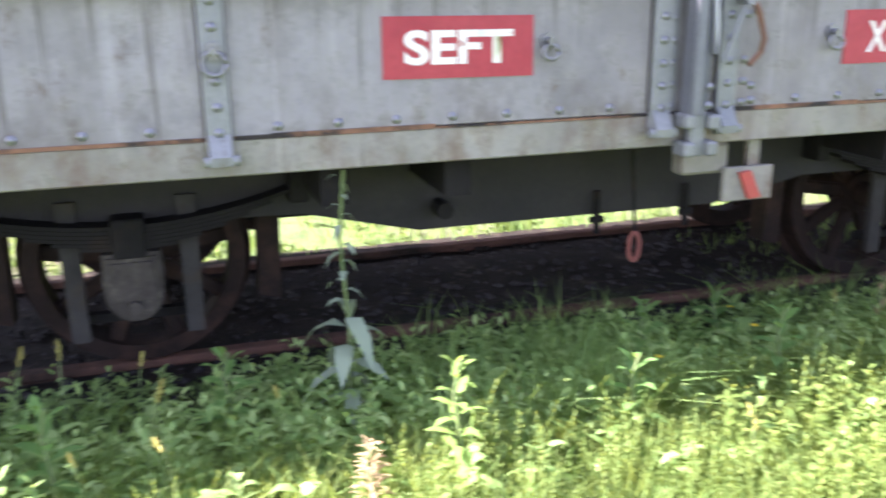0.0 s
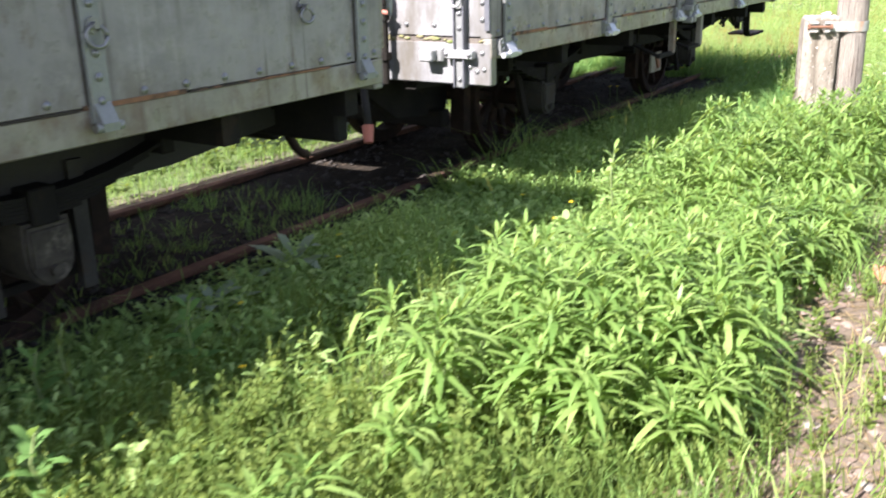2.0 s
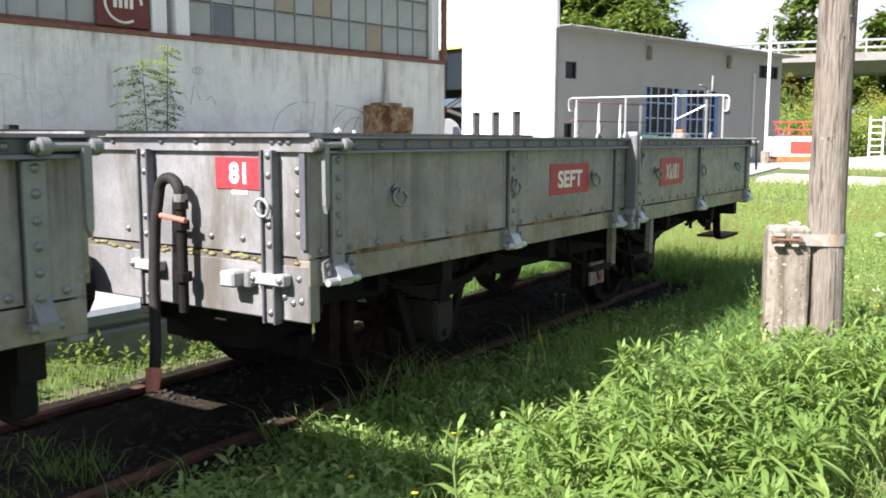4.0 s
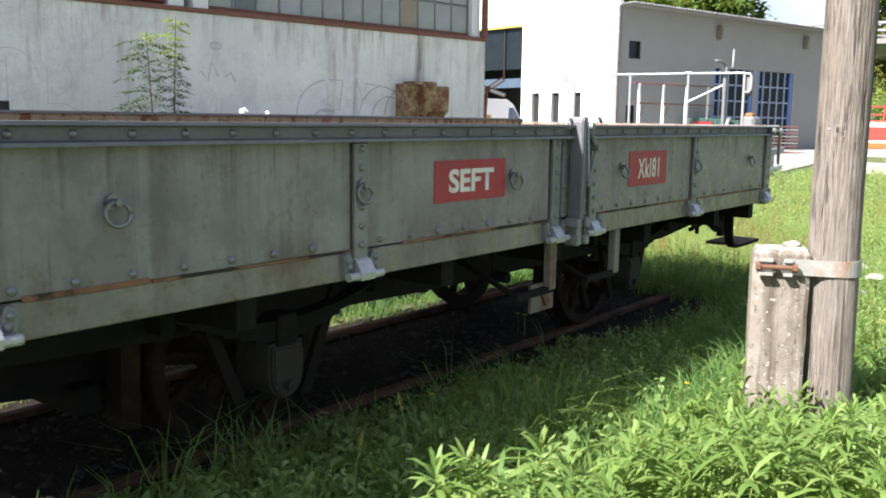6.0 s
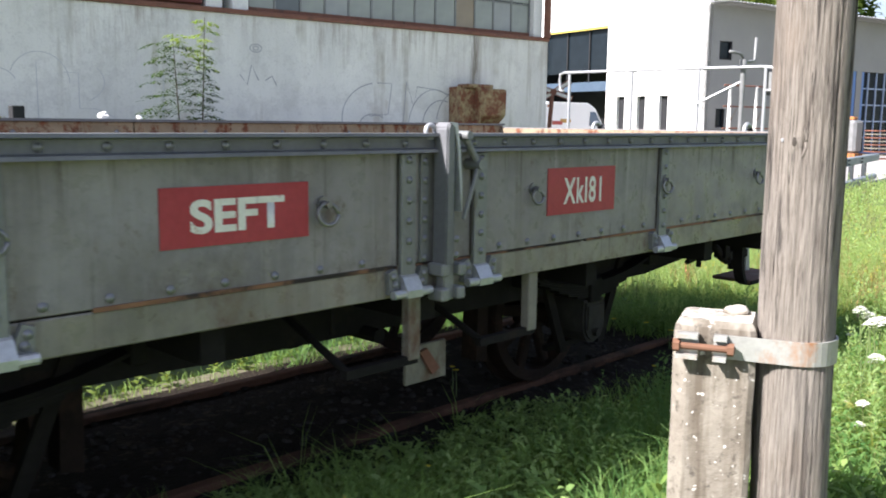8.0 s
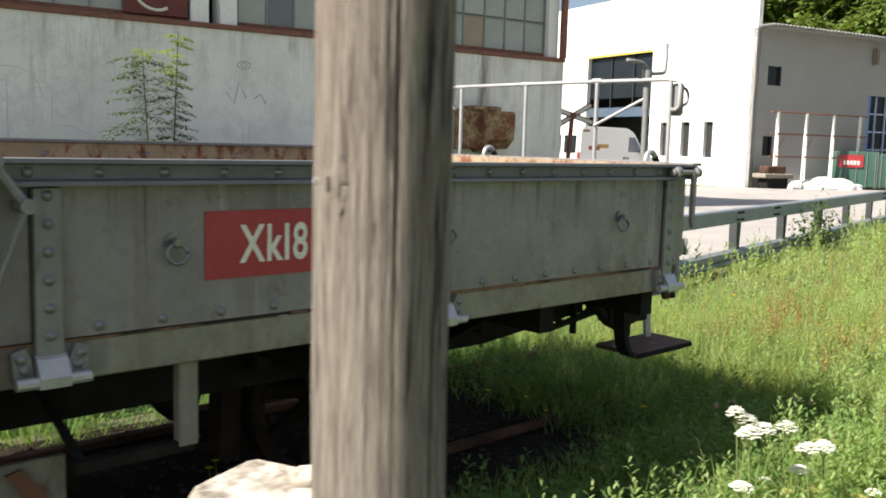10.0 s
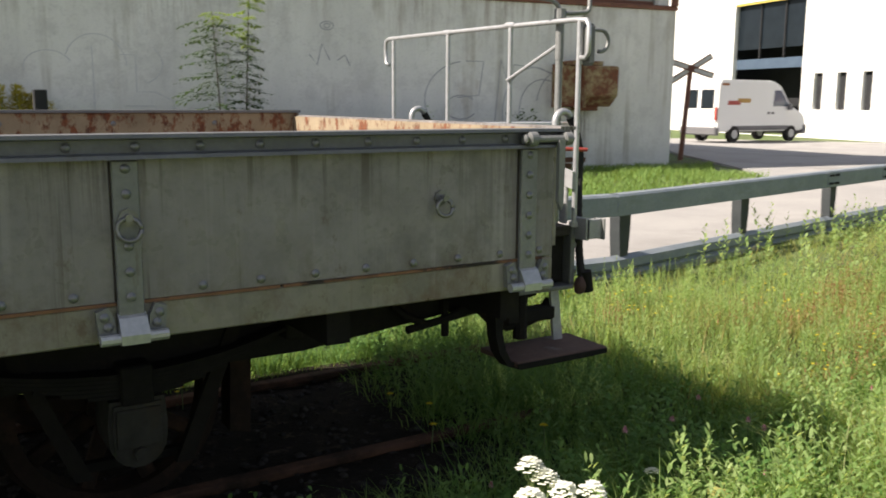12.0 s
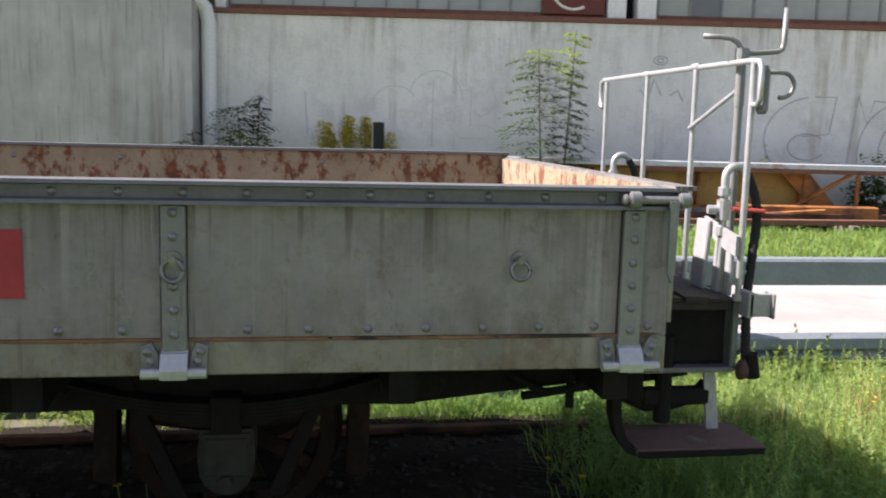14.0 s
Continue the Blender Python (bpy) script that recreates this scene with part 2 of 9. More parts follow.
M_LETTER = surface("cream_letters", (0.74, 0.72, 0.62), (0.8, 0.79, 0.72), 20, 0.6, 0, 60, 0.001, (0.42, 0.2, 0.16), 22, (0.6, 0.68))
# underframe and wheels: dark iron, blackened further for the shade beneath the wagons
M_UNDER = surface("shade_dark_underframe", (0.01, 0.0095, 0.009), (0.02, 0.018, 0.016), 6, 0.85, 0, 50, 0.004, (0.035, 0.024, 0.016), 5, (0.58, 0.75))
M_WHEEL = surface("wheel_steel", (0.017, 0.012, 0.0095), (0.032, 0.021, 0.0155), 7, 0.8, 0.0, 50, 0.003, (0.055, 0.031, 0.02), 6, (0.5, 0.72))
M_AXLEBOX = surface("axle_box_iron", (0.03, 0.0285, 0.0255), (0.055, 0.052, 0.046), 8, 0.8, 0.0, 40, 0.003, (0.045, 0.036, 0.026), 7, (0.5, 0.65))
M_RAIL = surface("rusty_rail", (0.165, 0.085, 0.056), (0.1, 0.055, 0.039), 8, 0.9, 0, 50, 0.003, (0.028, 0.022, 0.016), 1.1, (0.46, 0.62))
M_SLEEPER = surface("old_sleeper", (0.1, 0.085, 0.07), (0.16, 0.14, 0.12), 5, 0.95, 0, 40, 0.006, (0.06, 0.05, 0.04), 9, (0.5, 0.65), (0.3, 4, 1))
M_RUBBER = surface("black_rubber", (0.02, 0.02, 0.02), (0.035, 0.034, 0.032), 9, 0.65, 0, 60, 0.001)
M_REDPAINT = surface("faded_red_paint", (0.45, 0.06, 0.045), (0.36, 0.07, 0.05), 9, 0.55, 0, 60, 0.001)
M_SALMON = surface("salmon_coupling", (0.5, 0.17, 0.12), (0.4, 0.14, 0.1), 9, 0.7, 0, 60, 0.002)
M_WHITE = surface("dirty_white_paint", (0.62, 0.62, 0.58), (0.74, 0.74, 0.7), 6, 0.55, 0, 50, 0.002, (0.35, 0.3, 0.24), 7, (0.62, 0.74))
M_PLATE = surface("silver_platform_paint", (0.3, 0.305, 0.31), (0.4, 0.405, 0.41), 7, 0.5, 0.15, 60, 0.002, (0.16, 0.13, 0.1), 8, (0.6, 0.74))
M_RIVET = surface("rivet_paint", (0.17, 0.173, 0.18), (0.28, 0.283, 0.29), 30, 0.33, 0.55)
M_PLANK = surface("rotten_planks", (0.03, 0.026, 0.021), (0.065, 0.055, 0.043), 7, 0.95, 0, 40, 0.008, (0.05, 0.06, 0.025), 9, (0.55, 0.68), (1, 0.3, 1), 0.9)
M_STEP = surface("step_wood", (0.085, 0.05, 0.04), (0.13, 0.08, 0.062), 8, 0.9, 0, 40, 0.004, (0.16, 0.15, 0.14), 9, (0.58, 0.7))
M_POST = surface("pale_post_paint", (0.2, 0.187, 0.15), (0.27, 0.25, 0.205), 8, 0.75, 0, 50, 0.003, (0.12, 0.065, 0.04), 6, (0.52, 0.66), (1, 1, 0.5))
def concrete_material():
    """Brownish pitted concrete with damp streaks and pale lichen specks."""
    k = Nodes("old_concrete")
    c = k.mix(k.steps(k.noise(5, 6, 0.7), 0.3, 0.7), (0.15, 0.128, 0.1), (0.31, 0.285, 0.235))
    c = k.mix(k.times(k.steps(k.noise(6, 4, 0.6, (2, 2, 0.2)), 0.47, 0.63), 0.8), c, (0.085, 0.066, 0.045))
    c = k.mix(k.times(k.steps(k.noise(30, 4, 0.7), 0.56, 0.66), 0.7), c, (0.06, 0.05, 0.04))
    c = k.mix(k.steps(k.noise(55, 2, 0.5), 0.67, 0.73), c, (0.6, 0.58, 0.53))
    # pale lichen on upward faces, also painting the stub's top as sunlit
    g = k.n.new("ShaderNodeNewGeometry")
    up = k.n.new("ShaderNodeSeparateXYZ")
    k.l.new(g.outputs["Normal"], up.inputs[0])
    c = k.mix(k.times(k.times(k.steps(up.outputs["Z"], 0.4, 0.8), k.steps(k.noise(14, 5, 0.7), 0.4, 0.56)), 0.8), c, (0.56, 0.53, 0.46))
    return k.finish(c, 0.95, 0.0, k.noise(34, 6, 0.75), 0.006, 0.8)


M_CONC = concrete_material()
M_CLAMP = surface("galvanised_clamp", (0.33, 0.335, 0.31), (0.43, 0.43, 0.4), 6, 0.5, 0.3, 60, 0.001, (0.36, 0.17, 0.075), 4, (0.55, 0.68), (1, 1, 0.6))
M_BOLT = surface("rusty_bolt", (0.2, 0.1, 0.057), (0.14, 0.07, 0.042), 20, 0.85, 0.1, 60, 0.002)
M_GUARD = surface("weathered_guard_rail", (0.2, 0.235, 0.265), (0.28, 0.315, 0.345), 3, 0.55, 0.25, 40, 0.002, (0.18, 0.21, 0.2), 4, (0.55, 0.75), (0.6, 0.6, 2))
M_ASPH = surface("pale_asphalt", (0.3, 0.29, 0.28), (0.38, 0.365, 0.345), 0.7, 0.95, 0, 90, 0.006, (0.22, 0.21, 0.2), 0.5, (0.5, 0.75))
M_GRAVEL = surface("sandy_gravel", (0.42, 0.38, 0.31), (0.5, 0.46, 0.39), 2, 0.95, 0, 45, 0.012, (0.24, 0.2, 0.14), 3, (0.55, 0.7))
M_GREYWALL = surface("grey_render", (0.26, 0.265, 0.255), (0.295, 0.3, 0.288), 0.5, 0.9, 0, 30, 0.003)
M_WHITEWALL = surface("white_render", (0.78, 0.78, 0.76), (0.82, 0.82, 0.8), 0.4, 0.9, 0, 20, 0.002)
# near black, mostly for unlit interiors behind openings
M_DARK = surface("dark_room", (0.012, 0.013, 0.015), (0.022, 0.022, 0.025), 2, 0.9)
M_BLUE = surface("blue_frame", (0.1, 0.2, 0.46), (0.14, 0.25, 0.5), 4, 0.5)
M_BROWN = surface("rust_brown_paint", (0.17, 0.07, 0.045), (0.23, 0.1, 0.065), 4, 0.75, 0, 40, 0.003, (0.09, 0.05, 0.035), 5, (0.55, 0.7))
M_ORANGE = surface("orange_steel", (0.42, 0.15, 0.035), (0.36, 0.16, 0.045), 3, 0.7, 0, 40, 0.003, (0.15, 0.06, 0.03), 2.5, (0.48, 0.62))
M_SHEET = surface("zinc_sheet", (0.5, 0.51, 0.52), (0.62, 0.62, 0.62), 2, 0.45, 0.4, 30, 0.003, (0.3, 0.16, 0.09), 2.2, (0.58, 0.7))
M_RUSTBOX = rusted("rusted_steel_box", (0.36, 0.28, 0.15), (0.22, 0.075, 0.034), (0.09, 0.04, 0.025), (0.44, 0.56), 3.4)


def glass_material(name, tone, rough=0.12):
    k = Nodes(name)
    c = k.mix(k.steps(k.noise(1.3, 3), 0.3, 0.7), tone, tuple(v * 0.7 for v in tone))
    k.finish(c, rough, 0.0)
    k.bsdf.inputs["Specular IOR Level"].default_value = 0.6
    return k.mat


# pane tone lightened to carry the pale reflection in the glass
M_PANE = glass_material("pale_reflecting_pane", (0.345, 0.37, 0.335), 0.3)
M_PANE_LIGHT = glass_material("whitewashed_pane", (0.38, 0.4, 0.39), 0.5)
M_PANE_TAN = glass_material("yellowed_pane", (0.33, 0.27, 0.19), 0.4)
M_PANE_DARK = glass_material("dark_pane", (0.12, 0.14, 0.14), 0.15)
M_GLASS_DEEP = glass_material("deep_dark_glass", (0.014, 0.02, 0.026), 0.22)
M_GLASS_DEEP.node_tree.nodes["Principled BSDF"].inputs["Specular IOR Level"].default_value = 0.2
M_WINDOW = glass_material("window_glass", (0.1, 0.135, 0.17), 0.08)


def wall_material():
    """Pale painted concrete, blotched, with a few soft brown run-offs."""
    k = Nodes("stained_concrete_wall")
    c = k.mix(k.steps(k.noise(0.5, 5), 0.3, 0.7), (0.69, 0.685, 0.645), (0.8, 0.795, 0.745))
    c = k.mix(k.times(k.steps(k.noise(0.9, 6, 0.6, (1, 1, 0.3)), 0.45, 0.72), 0.5), c, (0.55, 0.55, 0.535))
    run = k.times(k.steps(k.noise(1.9, 5, 0.6, (1.6, 1.6, 0.1)), 0.54, 0.7), k.steps(k.noise(0.7, 4), 0.38, 0.58))
    c = k.mix(k.times(run, 0.75), c, (0.25, 0.22, 0.15))
    c = k.mix(k.times(k.steps(k.noise(0.55, 7, 0.7, (1, 1, 0.5)), 0.6, 0.68), 0.5), c, (0.42, 0.36, 0.27))
    c = k.mix(k.times(k.steps(k.noise(2.6, 6, 0.7), 0.58, 0.7), 0.4), c, (0.75, 0.745, 0.7))
    c = k.mix(k.times(k.steps(k.noise(24, 3), 0.5, 0.8), 0.2), c, (0.28, 0.28, 0.27))
    c = k.mix(k.times(k.steps(k.noise(1.5, 8, 0.75), 0.5, 0.62), 0.32), c, (0.45, 0.44, 0.415))
    # rusty drips from the ledge
    sep = k.n.new("ShaderNodeSeparateXYZ")
    k.l.new(k.coord, sep.inputs[0])
    for lo, hi, noise_scale, stretch, at, tone, amount in ((2.2, 3.55, 3.0, (2.2, 2.2, 0.2), (0.48, 0.66), (0.19, 0.12, 0.07), 0.75),):
        near = k.steps(sep.outputs["Z"], lo, hi)
        drip = k.steps(k.noise(noise_scale, 6, 0.72, stretch), *at)
        drip = k.times(drip, k.steps(k.noise(0.7, 3, 0.5, (1, 1, 0.3)), 0.4, 0.62))
        c = k.mix(k.times(k.times(drip, near), amount), c, tone)
    # dark run-off below the steel box
    run = k.times(k.times(k.steps(sep.outputs["X"], 23.8, 24.0), k.steps(sep.outputs["X"], 24.26, 24.06)), k.times(k.steps(sep.outputs["Z"], 0.0, 0.9), k.steps(k.noise(5, 5, 0.7, (3, 3, 0.2)), 0.4, 0.56)))
    c = k.mix(k.times(run, 0.8), c, (0.13, 0.1, 0.065))
    return k.finish(c, 0.9, 0.0, k.noise(14, 5, 0.7), 0.006, 0.5)


M_WALL = wall_material()


def wing_material():
    """Raw grey concrete under broad brown run-offs, with pale lime bloom."""
    k = Nodes("raw_stained_concrete")
    c = k.mix(k.steps(k.noise(0.6, 6, 0.65), 0.32, 0.68), (0.31, 0.305, 0.29), (0.5, 0.495, 0.48))
    run = k.times(k.steps(k.noise(1.5, 6, 0.65, (1.5, 1.5, 0.08)), 0.46, 0.64), k.steps(k.noise(0.4, 3), 0.35, 0.6))
    c = k.mix(k.times(run, 0.75), c, (0.15, 0.125, 0.09))
    c = k.mix(k.times(k.steps(k.noise(2.4, 7, 0.75, (1, 1, 0.3)), 0.56, 0.68), 0.5), c, (0.56, 0.56, 0.54))
    c = k.mix(k.times(k.steps(k.noise(7, 5, 0.7, (2, 2, 0.1)), 0.55, 0.66), 0.4), c, (0.14, 0.12, 0.1))
    return k.finish(c, 0.92, 0.0, k.noise(16, 6, 0.75), 0.008, 0.6)


M_WING = wing_material()


def crack_relief(k, fibre, crack):
    """Fibres with the cracks cut into them."""
    m = k.n.new("ShaderNodeMath")
    m.operation = "SUBTRACT"
    k.l.new(fibre, m.inputs[0])
    k.l.new(crack, m.inputs[1])
    return m.outputs[0]


def bark_wood():
    """Grey weathered pole wood: coarse and hair-fine fibres, long cracks, paler weathered faces."""
    k = Nodes("weathered_pole_wood")
    fibre = k.noise(10, 8, 0.8, (6, 6, 0.42))
    hair = k.noise(26, 6, 0.75, (8, 8, 0.3))
    c = k.mix(k.steps(fibre, 0.34, 0.66), (0.12, 0.1, 0.08), (0.25, 0.222, 0.188))
    c = k.mix(k.times(k.steps(hair, 0.5, 0.62), 0.6), c, (0.345, 0.31, 0.262))
    c = k.mix(k.times(k.steps(hair, 0.4, 0.47, True), 0.75), c, (0.06, 0.05, 0.042))
    crack = k.steps(k.noise(8, 7, 0.72, (5.5, 5.5, 0.2)), 0.385, 0.425, True)
    c = k.mix(k.times(crack, 0.85), c, (0.035, 0.028, 0.023))
    line = k.noise(3.6, 4, 0.55, (5, 5, 0.16))
    deep = k.times(k.times(k.steps(line, 0.484, 0.498), k.steps(line, 0.512, 0.498)), k.steps(k.noise(2.2, 3), 0.4, 0.52))
    c = k.mix(k.times(deep, 0.95), c, (0.02, 0.016, 0.012))
    c = k.mix(k.times(k.steps(k.noise(1.6, 4), 0.45, 0.7), 0.35), c, (0.27, 0.252, 0.232))
    c = k.mix(k.times(k.steps(k.noise(3, 5, 0.7, (1, 1, 0.4)), 0.56, 0.68), 0.35), c, (0.17, 0.125, 0.09))
    return k.finish(c, 0.9, 0.0, crack_relief(k, fibre, crack), 0.009, 0.9)


M_POLE = bark_wood()


def earth_material():
    k = Nodes("earth")
    soil = k.mix(k.steps(k.noise(1.2, 5), 0.35, 0.65), (0.075, 0.06, 0.042), (0.12, 0.1, 0.07))
    green = k.mix(k.steps(k.noise(3.5, 5), 0.3, 0.7), (0.07, 0.12, 0.03), (0.13, 0.18, 0.05))
    c = k.mix(k.steps(k.noise(0.8, 6, 0.7), 0.35, 0.5), soil, green)
    c = k.mix(k.times(k.steps(k.noise(60, 3), 0.4, 0.8), 0.5), c, (0.03, 0.028, 0.02))
    return k.finish(c, 1.0, 0.0, k.noise(30, 5, 0.8), 0.02, 0.8)


M_EARTH = earth_material()
# bed soil, with the shade under the wagons put into its near-black tone
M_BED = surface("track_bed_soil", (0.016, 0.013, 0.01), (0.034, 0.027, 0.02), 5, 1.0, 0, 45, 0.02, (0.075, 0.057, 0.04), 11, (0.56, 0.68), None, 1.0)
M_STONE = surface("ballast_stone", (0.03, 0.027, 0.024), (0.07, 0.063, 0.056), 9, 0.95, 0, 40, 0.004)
# the haze of distance is painted in as blue
M_MOUNT = surface("blue_mountain", (0.1, 0.16, 0.3), (0.13, 0.2, 0.34), 0.004, 1.0)
L_GRASS = foliage("grass_blades", ((0.1, 0.19, 0.05), (0.18, 0.29, 0.08), (0.28, 0.39, 0.12)), 0.42)
# meadow grass, with sunlight put into its lighter tones
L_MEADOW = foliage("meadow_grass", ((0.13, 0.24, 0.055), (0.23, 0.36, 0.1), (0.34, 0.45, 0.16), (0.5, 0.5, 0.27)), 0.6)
L_WEED = foliage("small_weeds", ((0.085, 0.14, 0.033), (0.14, 0.205, 0.046), (0.21, 0.265, 0.068)), 0.45)
# herb leaves lightened for the sunny part of the meadow
L_HERB = foliage("sunlit_herb_leaves", ((0.15, 0.27, 0.085), (0.29, 0.42, 0.15), (0.44, 0.55, 0.25)), 0.58)
L_LANCE = foliage("lance_leaves", ((0.11, 0.2, 0.05), (0.19, 0.297, 0.077), (0.3, 0.41, 0.13)), 0.42, 0.42)
L_BROAD = foliage("broad_leaves", ((0.15, 0.26, 0.08), (0.27, 0.4, 0.13), (0.41, 0.53, 0.21)), 0.4)
# deeper green that carries the shade of the wagon's end in its tone
L_LUSH = foliage("lush_shade_grass", ((0.07, 0.17, 0.045), (0.13, 0.25, 0.072), (0.23, 0.36, 0.115)), 0.45)
L_GREYLEAF = foliage("grey_green_leaves", ((0.2, 0.26, 0.17), (0.3, 0.36, 0.25)), 0.25)
L_TREE = foliage("tree_leaves", ((0.03, 0.065, 0.012), (0.05, 0.1, 0.02), (0.085, 0.14, 0.03)))
L_GOLD = foliage("goldenrod_bloom", ((0.4, 0.36, 0.06), (0.52, 0.45, 0.1)), 0.3)
L_DRY = foliage("dry_straw", ((0.24, 0.17, 0.09), (0.4, 0.31, 0.17)), 0.25)
L_PETAL = foliage("white_petals", ((0.75, 0.76, 0.7), (0.85, 0.85, 0.8)), 0.3)
L_YELLOW = foliage("yellow_petals", ((0.75, 0.55, 0.02), (0.85, 0.65, 0.05)), 0.2)
L_PINK = foliage("clover_petals", ((0.6, 0.25, 0.35), (0.7, 0.4, 0.45)), 0.2)
L_HEAD = foliage("foxtail_heads", ((0.4, 0.42, 0.12), (0.55, 0.5, 0.2)), 0.4)
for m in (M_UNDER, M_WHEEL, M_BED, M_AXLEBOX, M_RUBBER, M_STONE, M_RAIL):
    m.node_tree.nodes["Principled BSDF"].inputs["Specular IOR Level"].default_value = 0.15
M_STEM = surface("plant_stem", (0.11, 0.17, 0.05), (0.16, 0.2, 0.07), 9, 0.7)
M_TWIG = surface("bark_twig", (0.1, 0.08, 0.055), (0.15, 0.12, 0.085), 9, 0.9)

# ---- ground, track, road ----
def ease(v, a, b):
    """Smooth step from 0 at a to 1 at b."""
    u = max(0.0, min(1.0, (v - a) / (b - a)))
    return u * u * (3 - 2 * u)


def ground_height(x, y):
    """Gently uneven ground, dipping to the track bed and into a ditch behind it."""
    z = 0.0 + 0.02 * math.sin(0.9 * x + 0.6 * y) + 0.015 * math.sin(2.3 * x - 1.7 * y)
    if -0.9 < y < 2.2:
        k = min(1.0, (y + 0.9) / 0.6, (2.2 - y) / 0.7)
        z -= 0.035 * k * k * (3 - 2 * k)
        z -= 0.045 * max(0.0, min(1.0, (y + 0.45) / 0.3, (1.65 - y) / 0.3))
    z -= 0.3 * ease(x, 7.5, 9.5) * ease(x, 15.0, 13.5) * ease(y, 1.42, 1.85) * ease(y, 2.78, 2.6)
    return z - 0.03


def yard_drop(x, y):
    """How far the yard lies lower towards the workshop."""
    return 0.46 * ease(x, 29, 46) * ease(y, 8, 14)


def axis_steps(lo, hi, fine_lo, fine_hi, fine, coarse):
    out = [lo]
    while out[-1] < hi:
        p = out[-1]
        out.append(p + (fine if fine_lo <= p < fine_hi else max(fine, min(coarse, min(abs(p - fine_lo), abs(p - fine_hi)) * 0.5))))
    return out


def build_ground():
    xs = [-900, -300, -80, -20] + axis_steps(-6, 20, -6, 20, 0.2, 2) + [24, 29, 33, 37, 41, 46, 60, 100, 200, 400, 1200]
    ys = [-900, -200, -50, -15] + axis_steps(-8, 6, -8, 6, 0.2, 2) + [8, 9.5, 11, 12.5, 14, 25, 50, 120, 300, 1200]
    v = np.array([(x, y, ground_height(x, y) if -20 < x < 40 and -15 < y < 11 else -0.03 - yard_drop(x, y)) for y in ys for x in xs])
    n = len(xs)
    f = np.array([(j * n + i, j * n + i + 1, (j + 1) * n + i + 1, (j + 1) * n + i) for j in range(len(ys) - 1) for i in range(n - 1)])
    tagged(new("ground", mesh_raw("ground", v, [f], M_EARTH, True)), "earth ground with patches of green growth", "ground", kind="structure")


build_ground()


def rail_bm(x0, x1, y, top=0.0):
    """A flat-bottomed rail along x."""
    o = [(-0.05, -0.11), (0.05, -0.11), (0.05, -0.1), (0.01, -0.085), (0.008, -0.035), (0.03, -0.025), (0.03, -0.004), (0.024, 0), (-0.024, 0), (-0.03, -0.004), (-0.03, -0.025), (-0.008, -0.035), (-0.01, -0.085), (-0.05, -0.1)]
    bm = bmesh.new()
    prism(bm, [(y + a, top + b) for a, b in o], "x", x0, x1)
    return bm


NEAR_RAIL, FAR_RAIL = 0.03, 1.09
track = thing("railway_track", (6, 0.56, 0), "rusty narrow-gauge railway track sunk in weeds and dark soil", "railway track", kind="structure")
part("rail", rail_bm(-8, 14.2, NEAR_RAIL), M_RAIL, track)
part("rail", rail_bm(-8, 14.2, FAR_RAIL), M_RAIL, track)
rng = random.Random(4)
sleeper = link_mesh("sleeper", bbox(-0.11, 0.11, -0.95, 0.95, -0.07, 0.0, 0.012), M_SLEEPER)
for i in range(33):
    piece("sleeper", sleeper, pose(-7.6 + 0.7 * i + rng.uniform(-0.03, 0.03), 0.56, -0.1 + rng.uniform(-0.01, 0.008), 0, 0, rng.uniform(-1.5, 1.5)), track)


def bed_stuff():
    """Soil of the bed with loose stones on it."""
    r = np.random.RandomState(3)
    xs, ys = np.arange(-8, 16.01, 0.16), np.arange(-0.55, 1.4, 0.09)
    v = np.array([(x, y, -0.042 + 0.014 * noise.noise((x * 3, y * 3, 0)) + 0.006 * noise.noise((x * 11, y * 11, 4)) - 0.06 * max(0, abs(y - 0.56) - 0.75) ** 1.5) for y in ys for x in xs])
    n = len(xs)
    f = np.array([(j * n + i, j * n + i + 1, (j + 1) * n + i + 1, (j + 1) * n + i) for j in range(len(ys) - 1) for i in range(n - 1)])
    tagged(new("track_bed", mesh_raw("track_bed", v, [f], M_BED, True)), "soil of the track bed, darkened for the shade under the wagons", "track bed", kind="structure")
    m = 5200
    c = np.stack([r.uniform(-2, 15, m), r.uniform(-0.6, 1.22, m), np.full(m, -0.04)], 1)
    s = r.uniform(0.008, 0.03, (m, 1)) * np.array([1.2, 1, 0.7])
    base = np.array([(1, 0, 0), (-1, 0, 0), (0, 1, 0), (0, -1, 0), (0, 0, 1), (0, 0, -1)], float)
    a = r.uniform(0, 6.28, m)
    ca, sa = np.cos(a), np.sin(a)
    p = base[None] * s[:, None] * r.uniform(0.6, 1.2, (m, 6, 1))
    p = np.stack([p[..., 0] * ca[:, None] - p[..., 1] * sa[:, None], p[..., 0] * sa[:, None] + p[..., 1] * ca[:, None], p[..., 2]], 2) + c[:, None]
    t = np.array([(0, 2, 4), (2, 1, 4), (1, 3, 4), (3, 0, 4), (2, 0, 5), (1, 2, 5), (3, 1, 5), (0, 3, 5)])
    f = (np.arange(m)[:, None, None] * 6 + t[None]).reshape(-1, 3)
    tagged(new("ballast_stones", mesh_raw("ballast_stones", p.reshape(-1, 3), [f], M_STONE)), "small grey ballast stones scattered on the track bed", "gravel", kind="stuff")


bed_stuff()


